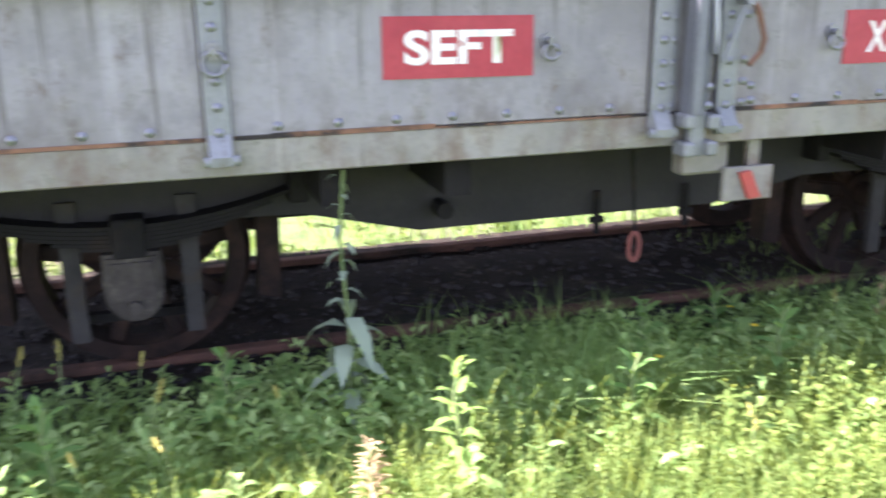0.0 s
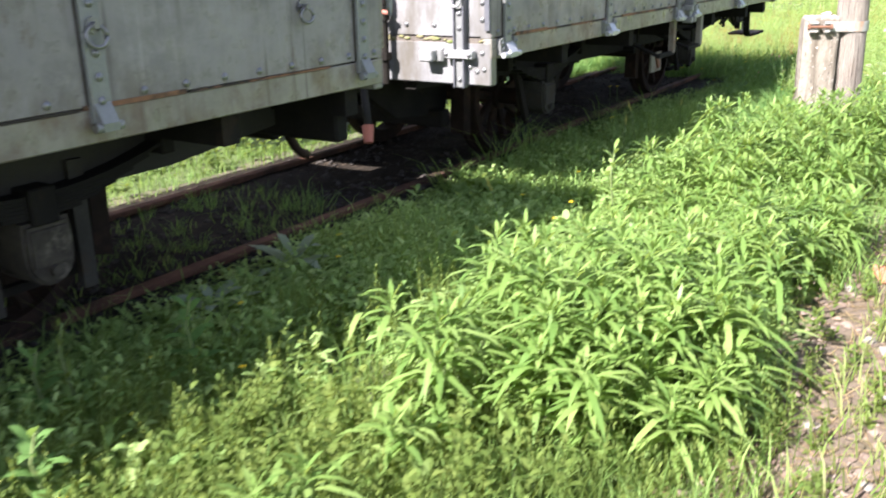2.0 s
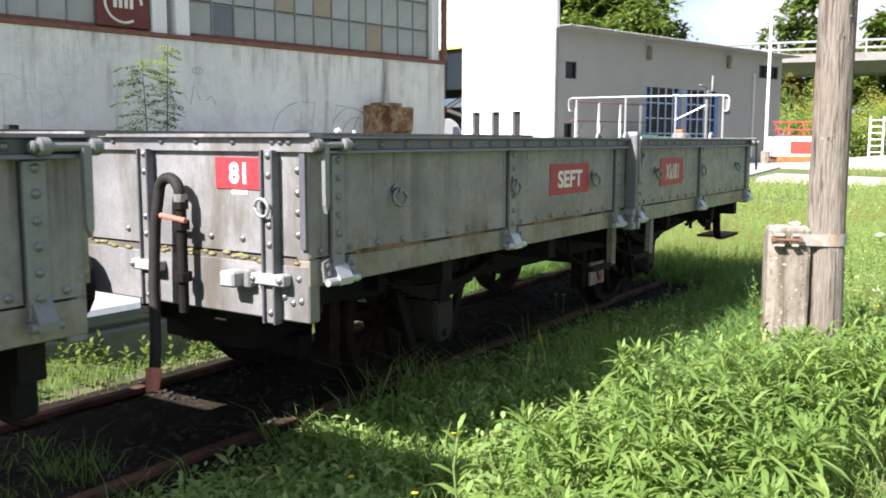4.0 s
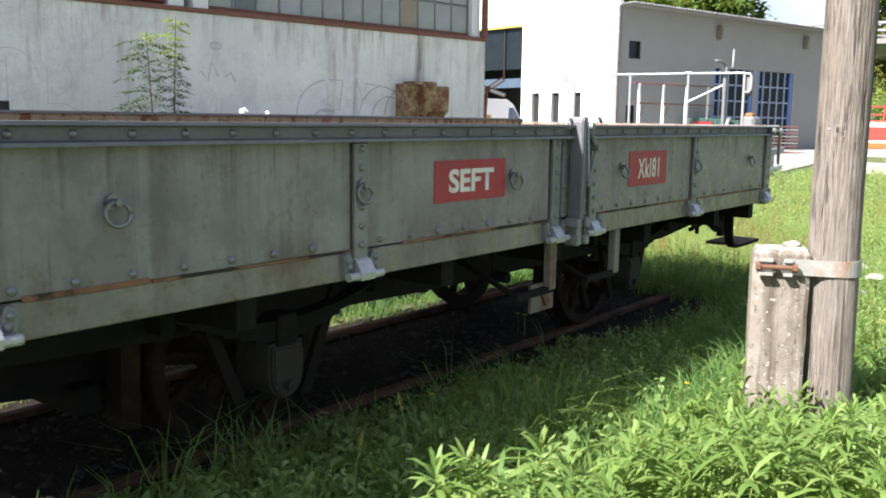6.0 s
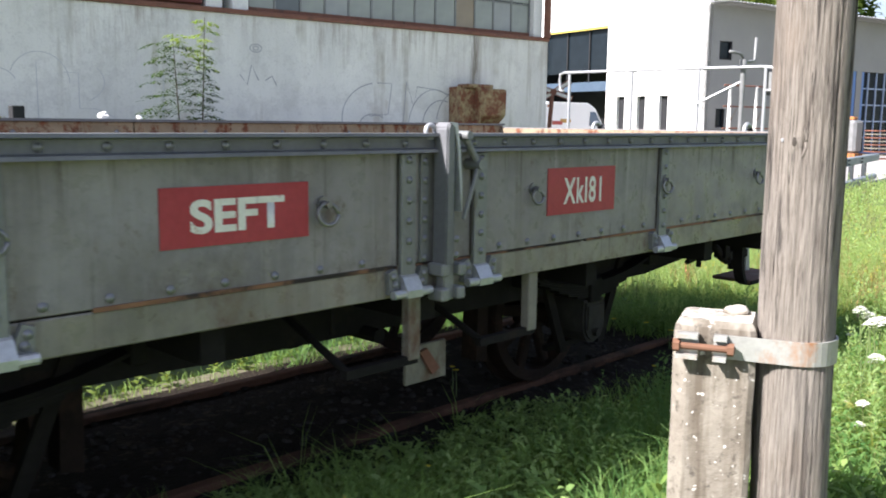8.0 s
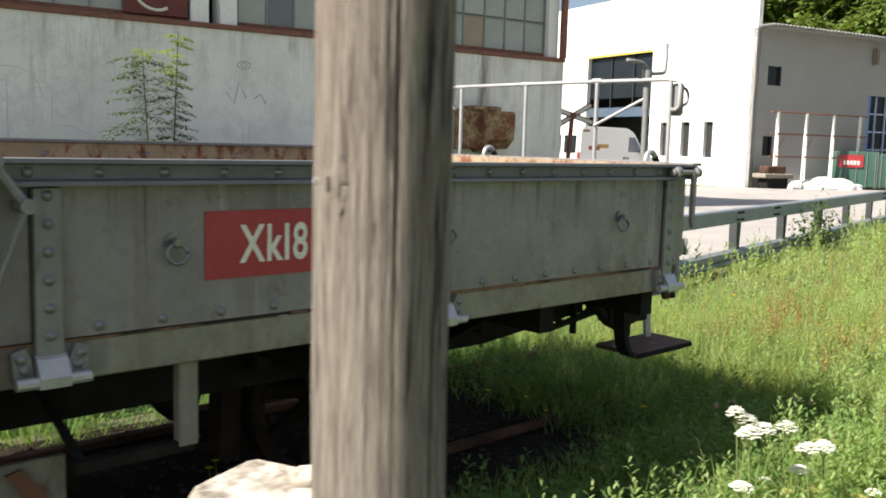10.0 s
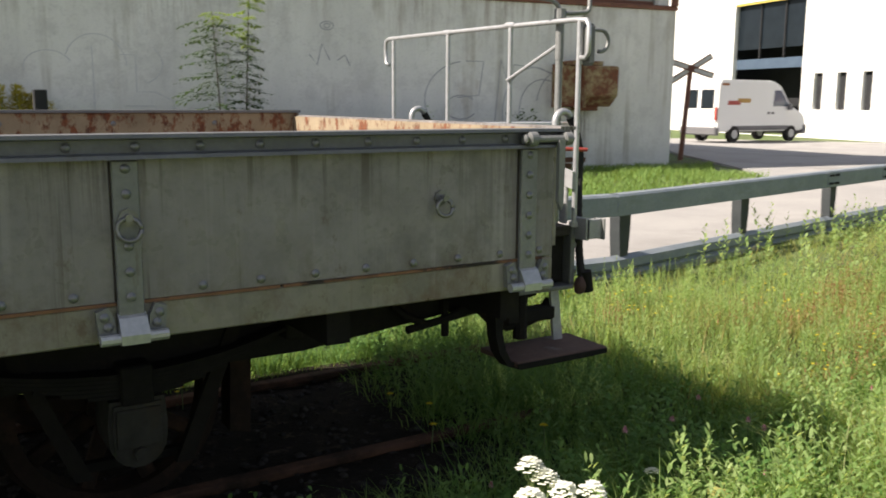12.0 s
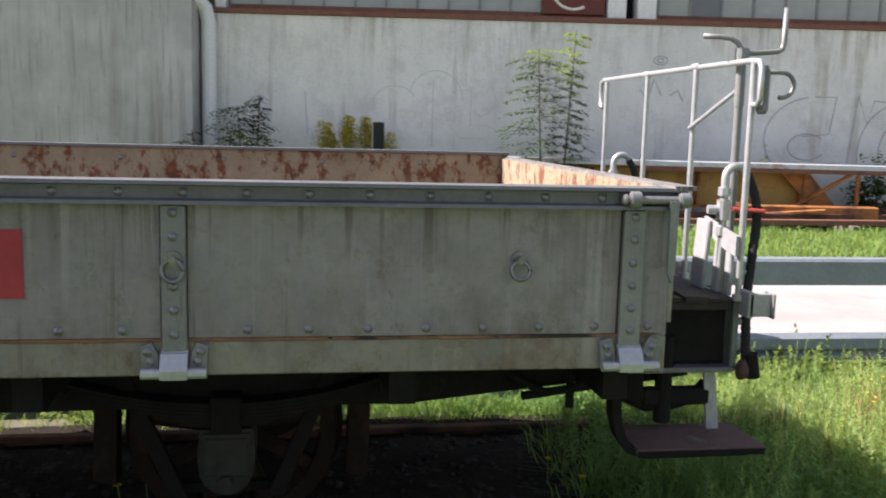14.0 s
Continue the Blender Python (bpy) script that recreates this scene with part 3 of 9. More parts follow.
def slab(name, outline, z0, z1, material, label, category):
    bm = bmesh.new()
    va = [bm.verts.new((x, y, z0)) for x, y in outline]
    vb = [bm.verts.new((x, y, z1)) for x, y in outline]
    bm.faces.new(va[::-1])
    bm.faces.new(vb)
    for i in range(len(outline)):
        j = (i + 1) % len(outline)
        bm.faces.new((va[i], va[j], vb[j], vb[i]))
    for co, no in [((x, 0, 0), (1, 0, 0)) for x in (29, 33, 37, 41, 46)] + [((0, y, 0), (0, 1, 0)) for y in (8, 9.5, 11, 12.5, 14)]:
        bmesh.ops.bisect_plane(bm, geom=bm.verts[:] + bm.edges[:] + bm.faces[:], plane_co=co, plane_no=no)
    for v in bm.verts:
        v.co.z -= yard_drop(v.co.x, v.co.y)
    bmesh.ops.recalc_face_normals(bm, faces=bm.faces[:])
    return part(name, bm, material, None, label, category, kind="structure")


slab("road", [(-40, 2.9), (16, 2.75), (30, 4.9), (50, 7.5), (110, 12), (110, 19), (75, 17.5), (60, 17), (54, 20), (45, 32), (38, 24), (30, 14.5), (26.8, 9.6), (25.6, 8.4), (22, 7.3), (19, 6.75), (16, 6.6), (12, 6.6), (-40, 6.8)], -0.4, 0.03, M_ASPH, "pale sun-bleached asphalt yard beside the hall", "road")
slab("verge", [(6.4, 1.4), (7.5, 1.26), (10, 1.22), (12.9, 1.24), (12.9, 1.5), (9, 1.52), (6.6, 1.6)], -0.3, -0.062, surface("verge_soil", (0.08, 0.075, 0.045), (0.15, 0.135, 0.09), 3, 0.95, 0, 60, 0.01, (0.1, 0.1, 0.05), 4, (0.5, 0.65)), "pale gritty verge behind the track", "verge")
slab("gravel_lane", [(33.6, 1.0), (36.5, 0.7), (40, 1.3), (42, 5.8), (37.5, 5.4), (34, 4.6)], -0.3, 0.012, M_GRAVEL, "bright sandy gravel patch in the meadow", "lane")
slab("gravel_lane", [(48, 2.2), (58, 3.0), (72, 4.2), (92, 7.8), (100, 12), (77, 13.2), (60, 9.2), (50, 7.6)], -0.3, 0.014, M_GRAVEL, "bright sandy gravel lane", "lane")


def worn_path():
    """Trodden bare strip in the weeds, with an uneven edge."""
    xs = np.arange(4.2, 16, 0.15)
    bm = bmesh.new()
    rows = []
    for x in xs:
        e = -2.42 + 0.16 * noise.noise((x * 1.3, 2, 0)) + 0.06 * noise.noise((x * 5, 7, 0))
        ys = np.linspace(-3.05 + 0.2 * noise.noise((x, 5, 0)), e, 12)
        rows.append([bm.verts.new((x, y, ground_height(x, y) + 0.012 + 0.006 * noise.noise((x * 6, y * 6, 1)))) for y in ys])
    for a, b in zip(rows, rows[1:]):
        for k in range(11):
            bm.faces.new((a[k], b[k], b[k + 1], a[k + 1]))
    part("worn_path", bm, surface("trodden_soil", (0.105, 0.08, 0.056), (0.17, 0.132, 0.097), 5, 1.0, 0, 55, 0.012, (0.085, 0.07, 0.04), 7, (0.47, 0.6), None, 0.9), None, "trodden bare soil path with straw", "path", kind="structure", smooth=True)


worn_path()


def path_gravel():
    """Small stones and crumbs of soil on the trodden strip."""
    r = np.random.RandomState(5)
    m = 5200
    x, y = r.uniform(4.4, 13, m), r.uniform(-3.1, -2.3, m)
    c = np.stack([x, y, [ground_height(a, b) + 0.014 for a, b in zip(x, y)]], 1)
    s = (r.uniform(0.12, 1, (m, 1)) ** 2.6 * 0.022 + 0.003) * np.array([1.2, 1, 0.6])
    base = np.array([(1, 0, 0), (-1, 0, 0), (0, 1, 0), (0, -1, 0), (0, 0, 1), (0, 0, -1)], float)
    a = r.uniform(0, 6.28, m)
    ca, sa = np.cos(a)[:, None], np.sin(a)[:, None]
    p = base[None] * s[:, None] * r.uniform(0.6, 1.2, (m, 6, 1))
    p = np.stack([p[..., 0] * ca - p[..., 1] * sa, p[..., 0] * sa + p[..., 1] * ca, p[..., 2]], 2) + c[:, None]
    t = np.array([(0, 2, 4), (2, 1, 4), (1, 3, 4), (3, 0, 4)])
    f = (np.arange(m)[:, None, None] * 6 + t[None]).reshape(-1, 3)
    k = Nodes("path_stones")
    g = k.n.new("ShaderNodeNewGeometry")
    k.finish(k.mix(g.outputs["Random Per Island"], (0.1, 0.068, 0.05), (0.25, 0.195, 0.155)), 0.95)
    tagged(new("path_gravel", mesh_raw("path_gravel", p.reshape(-1, 3), [f], k.mat)), "small stones and soil crumbs on the trodden path", "gravel", kind="stuff")


path_gravel()


# ---- guard rail ----
def rod_at(a, b, r):
    bm = bmesh.new()
    rod(bm, a, b, r, 6)
    return bm


M_GUARDPOST = surface("dark_guard_post", (0.03, 0.036, 0.04), (0.05, 0.058, 0.062), 4, 0.6, 0.1, 40, 0.002)


def guard_rail(points, label):
    rail = thing("guard_rail", (points[0][0], points[0][1], 0), label, "guard rail", "guard rails round the yard")
    for (ax, ay), (bx, by) in zip(points, points[1:]):
        d = Vector((bx - ax, by - ay, 0))
        turn = math.degrees(math.atan2(d.y, d.x))
        n = max(1, round(d.length / 4.0))
        for i in range(n):
            m = pose(ax + d.x * i / n, ay + d.y * i / n, 0, 0, 0, turn)
            ln = d.length / n + 0.02
            for z, name, depth in ((0.597, "beam", 0.0), (0.03, "lower_beam", 0.02)):
                bm = bmesh.new()
                o = [(0.0, -0.42), (-0.03, -0.4), (-0.055, -0.03), (-0.02, 0), (-0.055, 0.03), (-0.05, 0.1), (0.0, 0.13), (0.012, 0.13), (0.012, -0.42)]
                if name == "beam":
                    o = [(-0.06, -0.09), (-0.06, 0.07), (-0.045, 0.088), (0.05, 0.088), (0.05, 0.075), (-0.04, 0.075), (-0.045, -0.09)]
                prism(bm, [(a + depth, z + b) for a, b in o], "x", -0.02, ln)
                bm.transform(m)
                part(name, bm, M_GUARD, rail)
        k = max(2, round(d.length / 1.85))
        for i in range(k):
            m = pose(ax + d.x * (i + 0.05) / k, ay + d.y * (i + 0.05) / k, 0, 0, 0, turn)
            bm = bmesh.new()
            o = [(0.03, -0.5), (0.11, -0.5), (0.12, 0.1), (0.145, 0.35), (0.155, 0.6), (-0.015, 0.6), (-0.005, 0.35), (0.02, 0.1)]
            prism(bm, o, "y", 0.0, 0.1)
            bm.transform(m)
            part("post", bm, M_GUARDPOST, rail)
        for u in (0.5 * n // 1 / n if n > 1 else 0.5, (n - 0.62) / n):
            m = pose(ax + d.x * u, ay + d.y * u, 0, 0, 0, turn)
            bm = bbox(-0.14, 0.14, -0.068, -0.06, 0.512, 0.678, 0.003)
            bm.transform(m)
            sp = part("splice_plate", bm, M_GUARD, rail)
            for dx in (-0.1, -0.04, 0.04, 0.1):
                for z in (0.55, 0.64):
                    bm = rod_at((dx, -0.068, z), (dx, -0.082, z), 0.014)
                    bm.transform(m)
                    part("bolt", bm, M_UNDER, sp)
    return rail


guard_rail([(-9, 2.75), (4, 2.5), (16.15, 2.28)], "blue-grey weathered steel guard rail running beside the track")
guard_rail([(16.15, 2.28), (24.0, 3.75), (33.5, 5.6)], "blue-grey weathered steel guard rail along the meadow's edge")


# ---- hall with stained concrete wall ----
HALL = pose(10.5, 14.2, 0, 0, 0, -8.4) @ Matrix.Translation((0, -0.45, 0.04)) @ Matrix.Diagonal((1, 1, 0.972, 1))
hall = thing("factory_hall", (18, 13.1, 0), "old factory hall with stained concrete wall and steel-framed window band", "building")


def hall_part(name, bm, material, label="", parent=None, m=HALL):
    bm.transform(m)
    return part(name, bm, material, parent or hall, label)


hall_part("wall", bbox(-0.2, 16.13, 0, 0.35, -0.4, 3.5), M_WALL)
hall_part("ledge", bbox(-0.2, 16.15, -0.05, 0.3, 3.5, 3.6, 0.015), M_BROWN, "rust-stained window ledge")
# black sheet added behind the panes in place of the unlit hall
hall_part("unlit_backing", bbox(-0.2, 16.03, 0.6, 0.7, 3.4, 9.4), M_DARK)
hall_part("end_wall", bbox(15.83, 16.13, 0.35, 20, -0.4, 9.4), M_WALL)
hall_part("lintel", bbox(-0.2, 16.08, 0.1, 0.5, 7.6, 9.4), M_WALL)
hall_part("roof", bbox(-12, 16.6, -0.6, 20, 9.4, 9.65), M_SHEET)
for x, w in ((-0.1, 0.2), (7.05, 0.34), (7.6, 0.34), (15.68, 0.3)):
    hall_part("pier", bbox(x, x + w, 0.06, 0.5, 3.6, 7.6, 0.01), M_WHITEWALL)
dp = bmesh.new()
rod(dp, (16.05, -0.05, 3.6), (16.05, -0.05, 9.4), 0.09, 10)
hall_part("downpipe", dp, M_BROWN, "rusty brown downpipe")
rng = random.Random(11)
pane_meshes = [link_mesh("pane", bbox(0.02, 0.53, -0.006, 0.006, 0.02, 0.6), m) for m in (M_PANE, M_PANE_LIGHT, M_PANE_DARK, M_PANE_TAN)]
for x0, x1 in ((0.15, 7.0), (8.0, 15.64)):
    n = int((x1 - x0) / 0.55)
    w = (x1 - x0) / n
    win = hall_part("window", bbox(x0, x1, 0.18, 0.26, 3.62, 3.7), M_BROWN)
    frame_bm = bmesh.new()
    for i in range(n + 1):
        box(frame_bm, x0 + i * w - 0.02, x0 + i * w + 0.02, 0.19, 0.25, 3.62, 7.6)
    for j in range(1, 5):
        box(frame_bm, x0, x1, 0.195, 0.245, 3.62 + j * 0.78 - 0.018, 3.62 + j * 0.78 + 0.018)
    hall_part("window_frame", frame_bm, M_STRAP, "", win)
    for i in range(n):
        for j in range(3):
            if j == 0 and 6.0 < x0 + i * w < 6.9:
                continue
            k = rng.choices((0, 1, 2, 3), (9, 6, 1.5, 1.5))[0]
            piece("pane", pane_meshes[k], HALL @ pose(x0 + i * w, 0.22, 3.64 + j * 0.78) @ Matrix.Diagonal((w / 0.55, 1, 1.24, 1)), win)
        hall_part("upper_glazing", bbox(x0 + i * w + 0.02, x0 + (i + 1) * w - 0.02, 0.21, 0.23, 6.0, 7.58), M_PANE, "", win)
sign = hall_part("sign", bbox(5.85, 7.0, 0.1, 0.16, 3.66, 4.7, 0.01), surface("dark_red_board", (0.13, 0.03, 0.025), (0.17, 0.045, 0.035), 3, 0.7), "dark red board with worn round emblem")
em = bmesh.new()
ring = arc((6.42, 0.085, 4.15), 0.4, 0, 300, 20)
tube(em, ring, 0.03, 6)
for k in range(4):
    box(em, 6.2 + 0.12 * k, 6.27 + 0.12 * k, 0.075, 0.1, 4.05, 4.25)
hall_part("emblem", em, M_LETTER, "", sign)

# wing that stands forward at the hall's far end
wing = thing("concrete_wing", (7, 14, 0), "tall stained concrete wing of the hall", "building")
hall_part("wall", bbox(-9, -0.32, -0.7, 6, -0.4, 9.4), M_WING, "", wing)
hall_part("pilaster", bbox(-4.6, -3.9, -0.85, -0.7, -0.4, 9.4, 0.02), M_WHITEWALL, "", wing)
pipe = bmesh.new()
tube(pipe, [(-0.15, -0.2, -0.2), (-0.15, -0.2, 3.3), (-0.2, -0.22, 3.55), (-0.4, -0.4, 3.8), (-0.5, -0.5, 4.3), (-0.5, -0.5, 9.3)], 0.13, 12)
hall_part("drain_pipe", pipe, M_WHITEWALL, "thick pale drain pipe", wing)


def scrawl():
    """Faded grey spray lines on the concrete wall: arcs, hooks and boxes."""
    faint = surface("faded_spray", (0.5, 0.51, 0.515), (0.6, 0.61, 0.61), 3, 0.8)
    dark = surface("grey_spray", (0.24, 0.25, 0.265), (0.5, 0.51, 0.52), 2, 0.8)

    def line(pts, w=0.011):
        bm = bmesh.new()
        rows = []
        for i in range(len(pts)):
            (ax, az), (bx, bz) = pts[max(i - 1, 0)], pts[min(i + 1, len(pts) - 1)]
            d = Vector((bx - ax, 0, bz - az)).normalized()
            c, nrm = Vector((pts[i][0], -0.004, pts[i][1])), Vector((-d.z, 0, d.x)) * w
            rows.append((bm.verts.new(c - nrm), bm.verts.new(c + nrm)))
        for a, b in zip(rows, rows[1:]):
            bm.faces.new((a[0], b[0], b[1], a[1]))
        hall_part("sprayed_line", bm, dark if pts[0][0] > 7 else faint, "grey spray-painted line" if pts[0][0] > 7 else "faded grey spray-painted line")

    def curve(cx, cz, rx, rz, a0, a1):
        return [(cx + rx * math.cos(radians(a0 + (a1 - a0) * i / 14)), cz + rz * math.sin(radians(a0 + (a1 - a0) * i / 14))) for i in range(15)]

    # large tag
    line(curve(11.0, 1.45, 0.95, 0.8, 100, 230))
    line([(10.95, 2.25), (11.35, 2.25), (11.25, 1.55), (10.75, 1.5)])
    line(curve(10.85, 1.3, 0.35, 0.25, 40, 330))
    line([(11.6, 0.75), (11.75, 2.3), (11.95, 1.75), (12.05, 2.2), (12.6, 2.15)])
    line(curve(12.55, 1.2, 0.75, 0.95, 60, 200))
    line(curve(12.75, 1.25, 0.55, 0.65, 70, 190))
    line(curve(13.2, 1.3, 0.6, 0.8, 60, 170))
    line([(12.6, 2.15), (13.1, 2.0), (13.6, 2.1)])
    # small marks between the posts
    line(curve(8.05, 2.85, 0.13, 0.08, 0, 360), 0.011)
    line(curve(8.05, 2.85, 0.06, 0.04, 0, 360), 0.011)
    line([(7.7, 2.3), (7.85, 2.1), (7.95, 2.5), (8.1, 2.2)], 0.012)
    line([(8.25, 2.2), (8.4, 2.3), (8.5, 2.1)], 0.012)
    # faint head and letters near the yellow flowers
    line(curve(3.2, 1.95, 0.38, 0.3, 20, 190), 0.007)
    line(curve(3.95, 2.0, 0.5, 0.55, 0, 160), 0.007)
    line([(3.9, 2.35), (3.9, 1.1)], 0.007)
    line([(4.35, 2.2), (4.6, 2.2), (4.6, 1.55), (4.9, 1.55), (5.3, 1.35), (4.95, 0.95), (4.9, 1.3), (4.4, 1.3)], 0.007)
    line(curve(4.5, 2.05, 0.55, 0.4, 300, 400), 0.007)
    line([(1.55, 2.1), (1.6, 1.3)], 0.011)
    line([(6.15, 2.3), (6.1, 0.8)], 0.016)


scrawl()


def rust_box():
    t = thing("wall_box", (23.3, 11.6, 1.4), "rust-eaten sheet steel box hung on the concrete wall", "box")
    m = HALL @ pose(13.47, 0, 1.3)
    bm = bbox(-0.47, -0.03, -0.4, -0.005, 0.02, 0.9, 0.015)
    bm.transform(m)
    part("body", bm, M_RUSTBOX, t)
    # hopper with a bottom that slants back to the wall
    bm = bmesh.new()
    prism(bm, [(-0.005, 0.1), (-0.3, 0.02), (-0.58, 0.26), (-0.6, 0.86), (-0.56, 0.9), (-0.005, 0.9)], "x", -0.026, 0.79)
    bmesh.ops.bevel(bm, geom=bm.edges[:], offset=0.02, segments=2, affect="EDGES")
    bm.transform(m)
    part("hopper", bm, M_RUSTBOX, t)
    bm = bbox(-0.3, 0.46, -0.5, -0.05, 0.902, 1.0, 0.02)
    bm.transform(m)
    part("lid", bm, M_RUSTBOX, t)
    for x0, x1, y0 in ((-0.51, -0.472, -0.43), (-0.05, -0.032, -0.62)):
        bm = bbox(x0, x1, y0, -0.02, 0.0, 0.93, 0.006)
        bm.transform(m)
        part("flange", bm, M_RUSTBOX, t)
    bm = bbox(0.0, 0.5, -0.28, -0.004, -0.06, 0.12, 0.02)
    bm.transform(m)
    part("outlet", bm, M_RUSTBOX, t)


rust_box()

# ---- wagons ----
SIDE_Y, FAR_Y = -0.75, 1.45
RIVET = bmesh.new()
bmesh.ops.create_uvsphere(RIVET, u_segments=8, v_segments=5, radius=0.0138)
bmesh.ops.delete(RIVET, geom=[v for v in RIVET.verts if v.co.z < -0.001], context="VERTS")
for v in RIVET.verts:
    v.co.z *= 0.8
RIVET = link_mesh("rivet", RIVET, M_RIVET)
RIVET.polygons.foreach_set("use_smooth", [True] * len(RIVET.polygons))
FRONT = pose(0, 0, 0, 90, 0, 0)
LEFTWARD = pose(0, 0, 0, 0, -90, 0)


def rivet(parent, x, y, z, turn=FRONT):
    return piece("rivet", RIVET, Matrix.Translation((x, y, z)) @ turn, parent)


def lettering(text, tall, wide, m, parent, weight=0.032, gap=1.0):
    """Raised letters with capitals of the given height, the whole word of the given width."""
    cu = bpy.data.curves.new("lettering", "FONT")
    cu.body, cu.size, cu.extrude, cu.align_x, cu.align_y, cu.offset, cu.space_character = text, 1.0, 0.0, "CENTER", "CENTER", weight, gap
    ob = new("lettering_curve", cu)
    me = bpy.data.meshes.new_from_object(ob.evaluated_get(bpy.context.evaluated_depsgraph_get()))
    bpy.data.objects.remove(ob)
    xs, ys = [v.co.x for v in me.vertices], [v.co.y for v in me.vertices]
    fit = Matrix.Diagonal((wide / (max(xs) - min(xs)), tall / (max(ys) - min(ys)), 1, 1))
    me.transform(m @ fit @ Matrix.Translation((-(max(xs) + min(xs)) / 2, -(max(ys) + min(ys)) / 2, 0)))
    me.materials.clear()
    me.materials.append(M_LETTER)
    me.name = "lettering"
    return hang(new("lettering", me), parent)


def side_sign(w, x0, x1, z0, z1, text, tall, wide, skew=0.0, weight=0.034):
    bm = bbox(x0, x1, SIDE_Y - 0.004, SIDE_Y + 0.001, z0, z1)
    for v in bm.verts:
        v.co.z += skew * (v.co.x - x0)
    s = part("sign", bm, M_RED, w, "red painted sign with cream letters")
    lettering(text, tall, wide, pose((x0 + x1) / 2, SIDE_Y - 0.0055, (z0 + z1) / 2 + skew * (x1 - x0) / 2, 90, math.degrees(-skew), 0), s, weight, 1.0 if text == "SEFT" else 1.12)


# near-black brown for the shadow lines along the straps' edges
M_STRAPSHADE = surface("strap_edge_shade", (0.03, 0.026, 0.021), (0.06, 0.05, 0.038), 12, 0.95, 0, 60, 0.002)
M_RINGSTEEL = surface("worn_ring_steel", (0.17, 0.17, 0.172), (0.26, 0.26, 0.265), 20, 0.32, 0.6, 60, 0.001)


M_BLUESTEEL = surface("blue_grey_steel", (0.085, 0.09, 0.105), (0.13, 0.135, 0.15), 9, 0.45, 0.2, 60, 0.001)


def tie_ring(w, x, z, y, proud=0.0, size=0.03):
    """A forged ring in an eye."""
    bm = bmesh.new()
    rod(bm, (x, y + 0.01, z + 0.03), (x, y - 0.024 - proud, z + 0.03), 0.0105, 8)
    rod(bm, (x, y + 0.002, z + 0.03), (x, y - 0.008, z + 0.03), 0.024, 8)
    eye = part("ring_eye", bm, M_RINGSTEEL, w)
    bm = bmesh.new()
    c = Vector((x, y - 0.017 - proud, z))
    pts = arc(c, size, 0, 360, 16, (0.97, -0.22, 0), (0, 0.12, 0.99))
    tube(bm, pts, 0.0066, 8)
    part("ring", bm, M_RINGSTEEL, eye, smooth=True)


def hinge(w, x, narrow=False):
    """Forged drop-side hinge: two lugs, a knuckle and a pin."""
    y = SIDE_Y
    h = None
    if narrow:
        pin = part("hinge_pin", rod_bm((x - 0.045, y - 0.036, 0.85), (x + 0.045, y - 0.036, 0.85), 0.014, 12), M_STRAP, w)
        bm = bmesh.new()
        prism(bm, [(y - 0.012, 0.928), (y - 0.028, 0.906), (y - 0.052, 0.862), (y - 0.05, 0.838), (y - 0.03, 0.834), (y - 0.01, 0.85)], "x", x - 0.028, x + 0.028)
        part("knuckle", bm, M_STRAP, pin)
        return
    for s in (-1, 1):
        bm = bmesh.new()
        o = [(x + s * 0.038, 0.816), (x + s * 0.084, 0.816), (x + s * 0.09, 0.89), (x + s * 0.06, 0.9), (x + s * 0.045, 0.87)]
        prism(bm, o if s > 0 else o[::-1], "y", y - 0.022, y + 0.002)
        h = part("hinge_lug", bm, M_STRAP, w)
    bm = bmesh.new()
    rod(bm, (x - 0.086, y - 0.038, 0.818), (x + 0.086, y - 0.038, 0.818), 0.015, 10)
    part("pin", bm, M_SILVER, h, smooth=False)
    bm = bmesh.new()
    prism(bm, [(y - 0.012, 0.88), (y - 0.03, 0.87), (y - 0.056, 0.828), (y - 0.053, 0.803), (y - 0.03, 0.8), (y - 0.01, 0.816)], "x", x - 0.036, x + 0.036)
    part("knuckle", bm, M_SILVER, h)
    for s in (-1, 1):
        rivet(w, x + s * 0.07, y - 0.022, 0.875)
        rivet(w, x + s * 0.062, y - 0.022, 0.848)


def strap(w, x, width=0.066, z0=0.86, z1=1.275, rivets=True, ring=False):
    bm = bbox(x - width / 2, x + width / 2, SIDE_Y - 0.02, SIDE_Y + 0.001, z0, z1, 0.003)
    part("strap", bm, M_STRAP, w)
    # slightly wider dark strip draws the contact shadow at the strap's edges
    part("strap_shade_strip", bbox(x - width / 2 - 0.0045, x + width / 2 + 0.003, SIDE_Y - 0.006, SIDE_Y + 0.001, z0 + 0.05, z1 - 0.002), M_STRAPSHADE, w, "dark strip painted as the shadow line beside the strap")
    if rivets:
        for z in (1.255, 1.19, 1.122, 1.055, 0.988, 0.922):
            if not (ring and 1.06 < z < 1.15):
                rivet(w, x, SIDE_Y - 0.02, z)


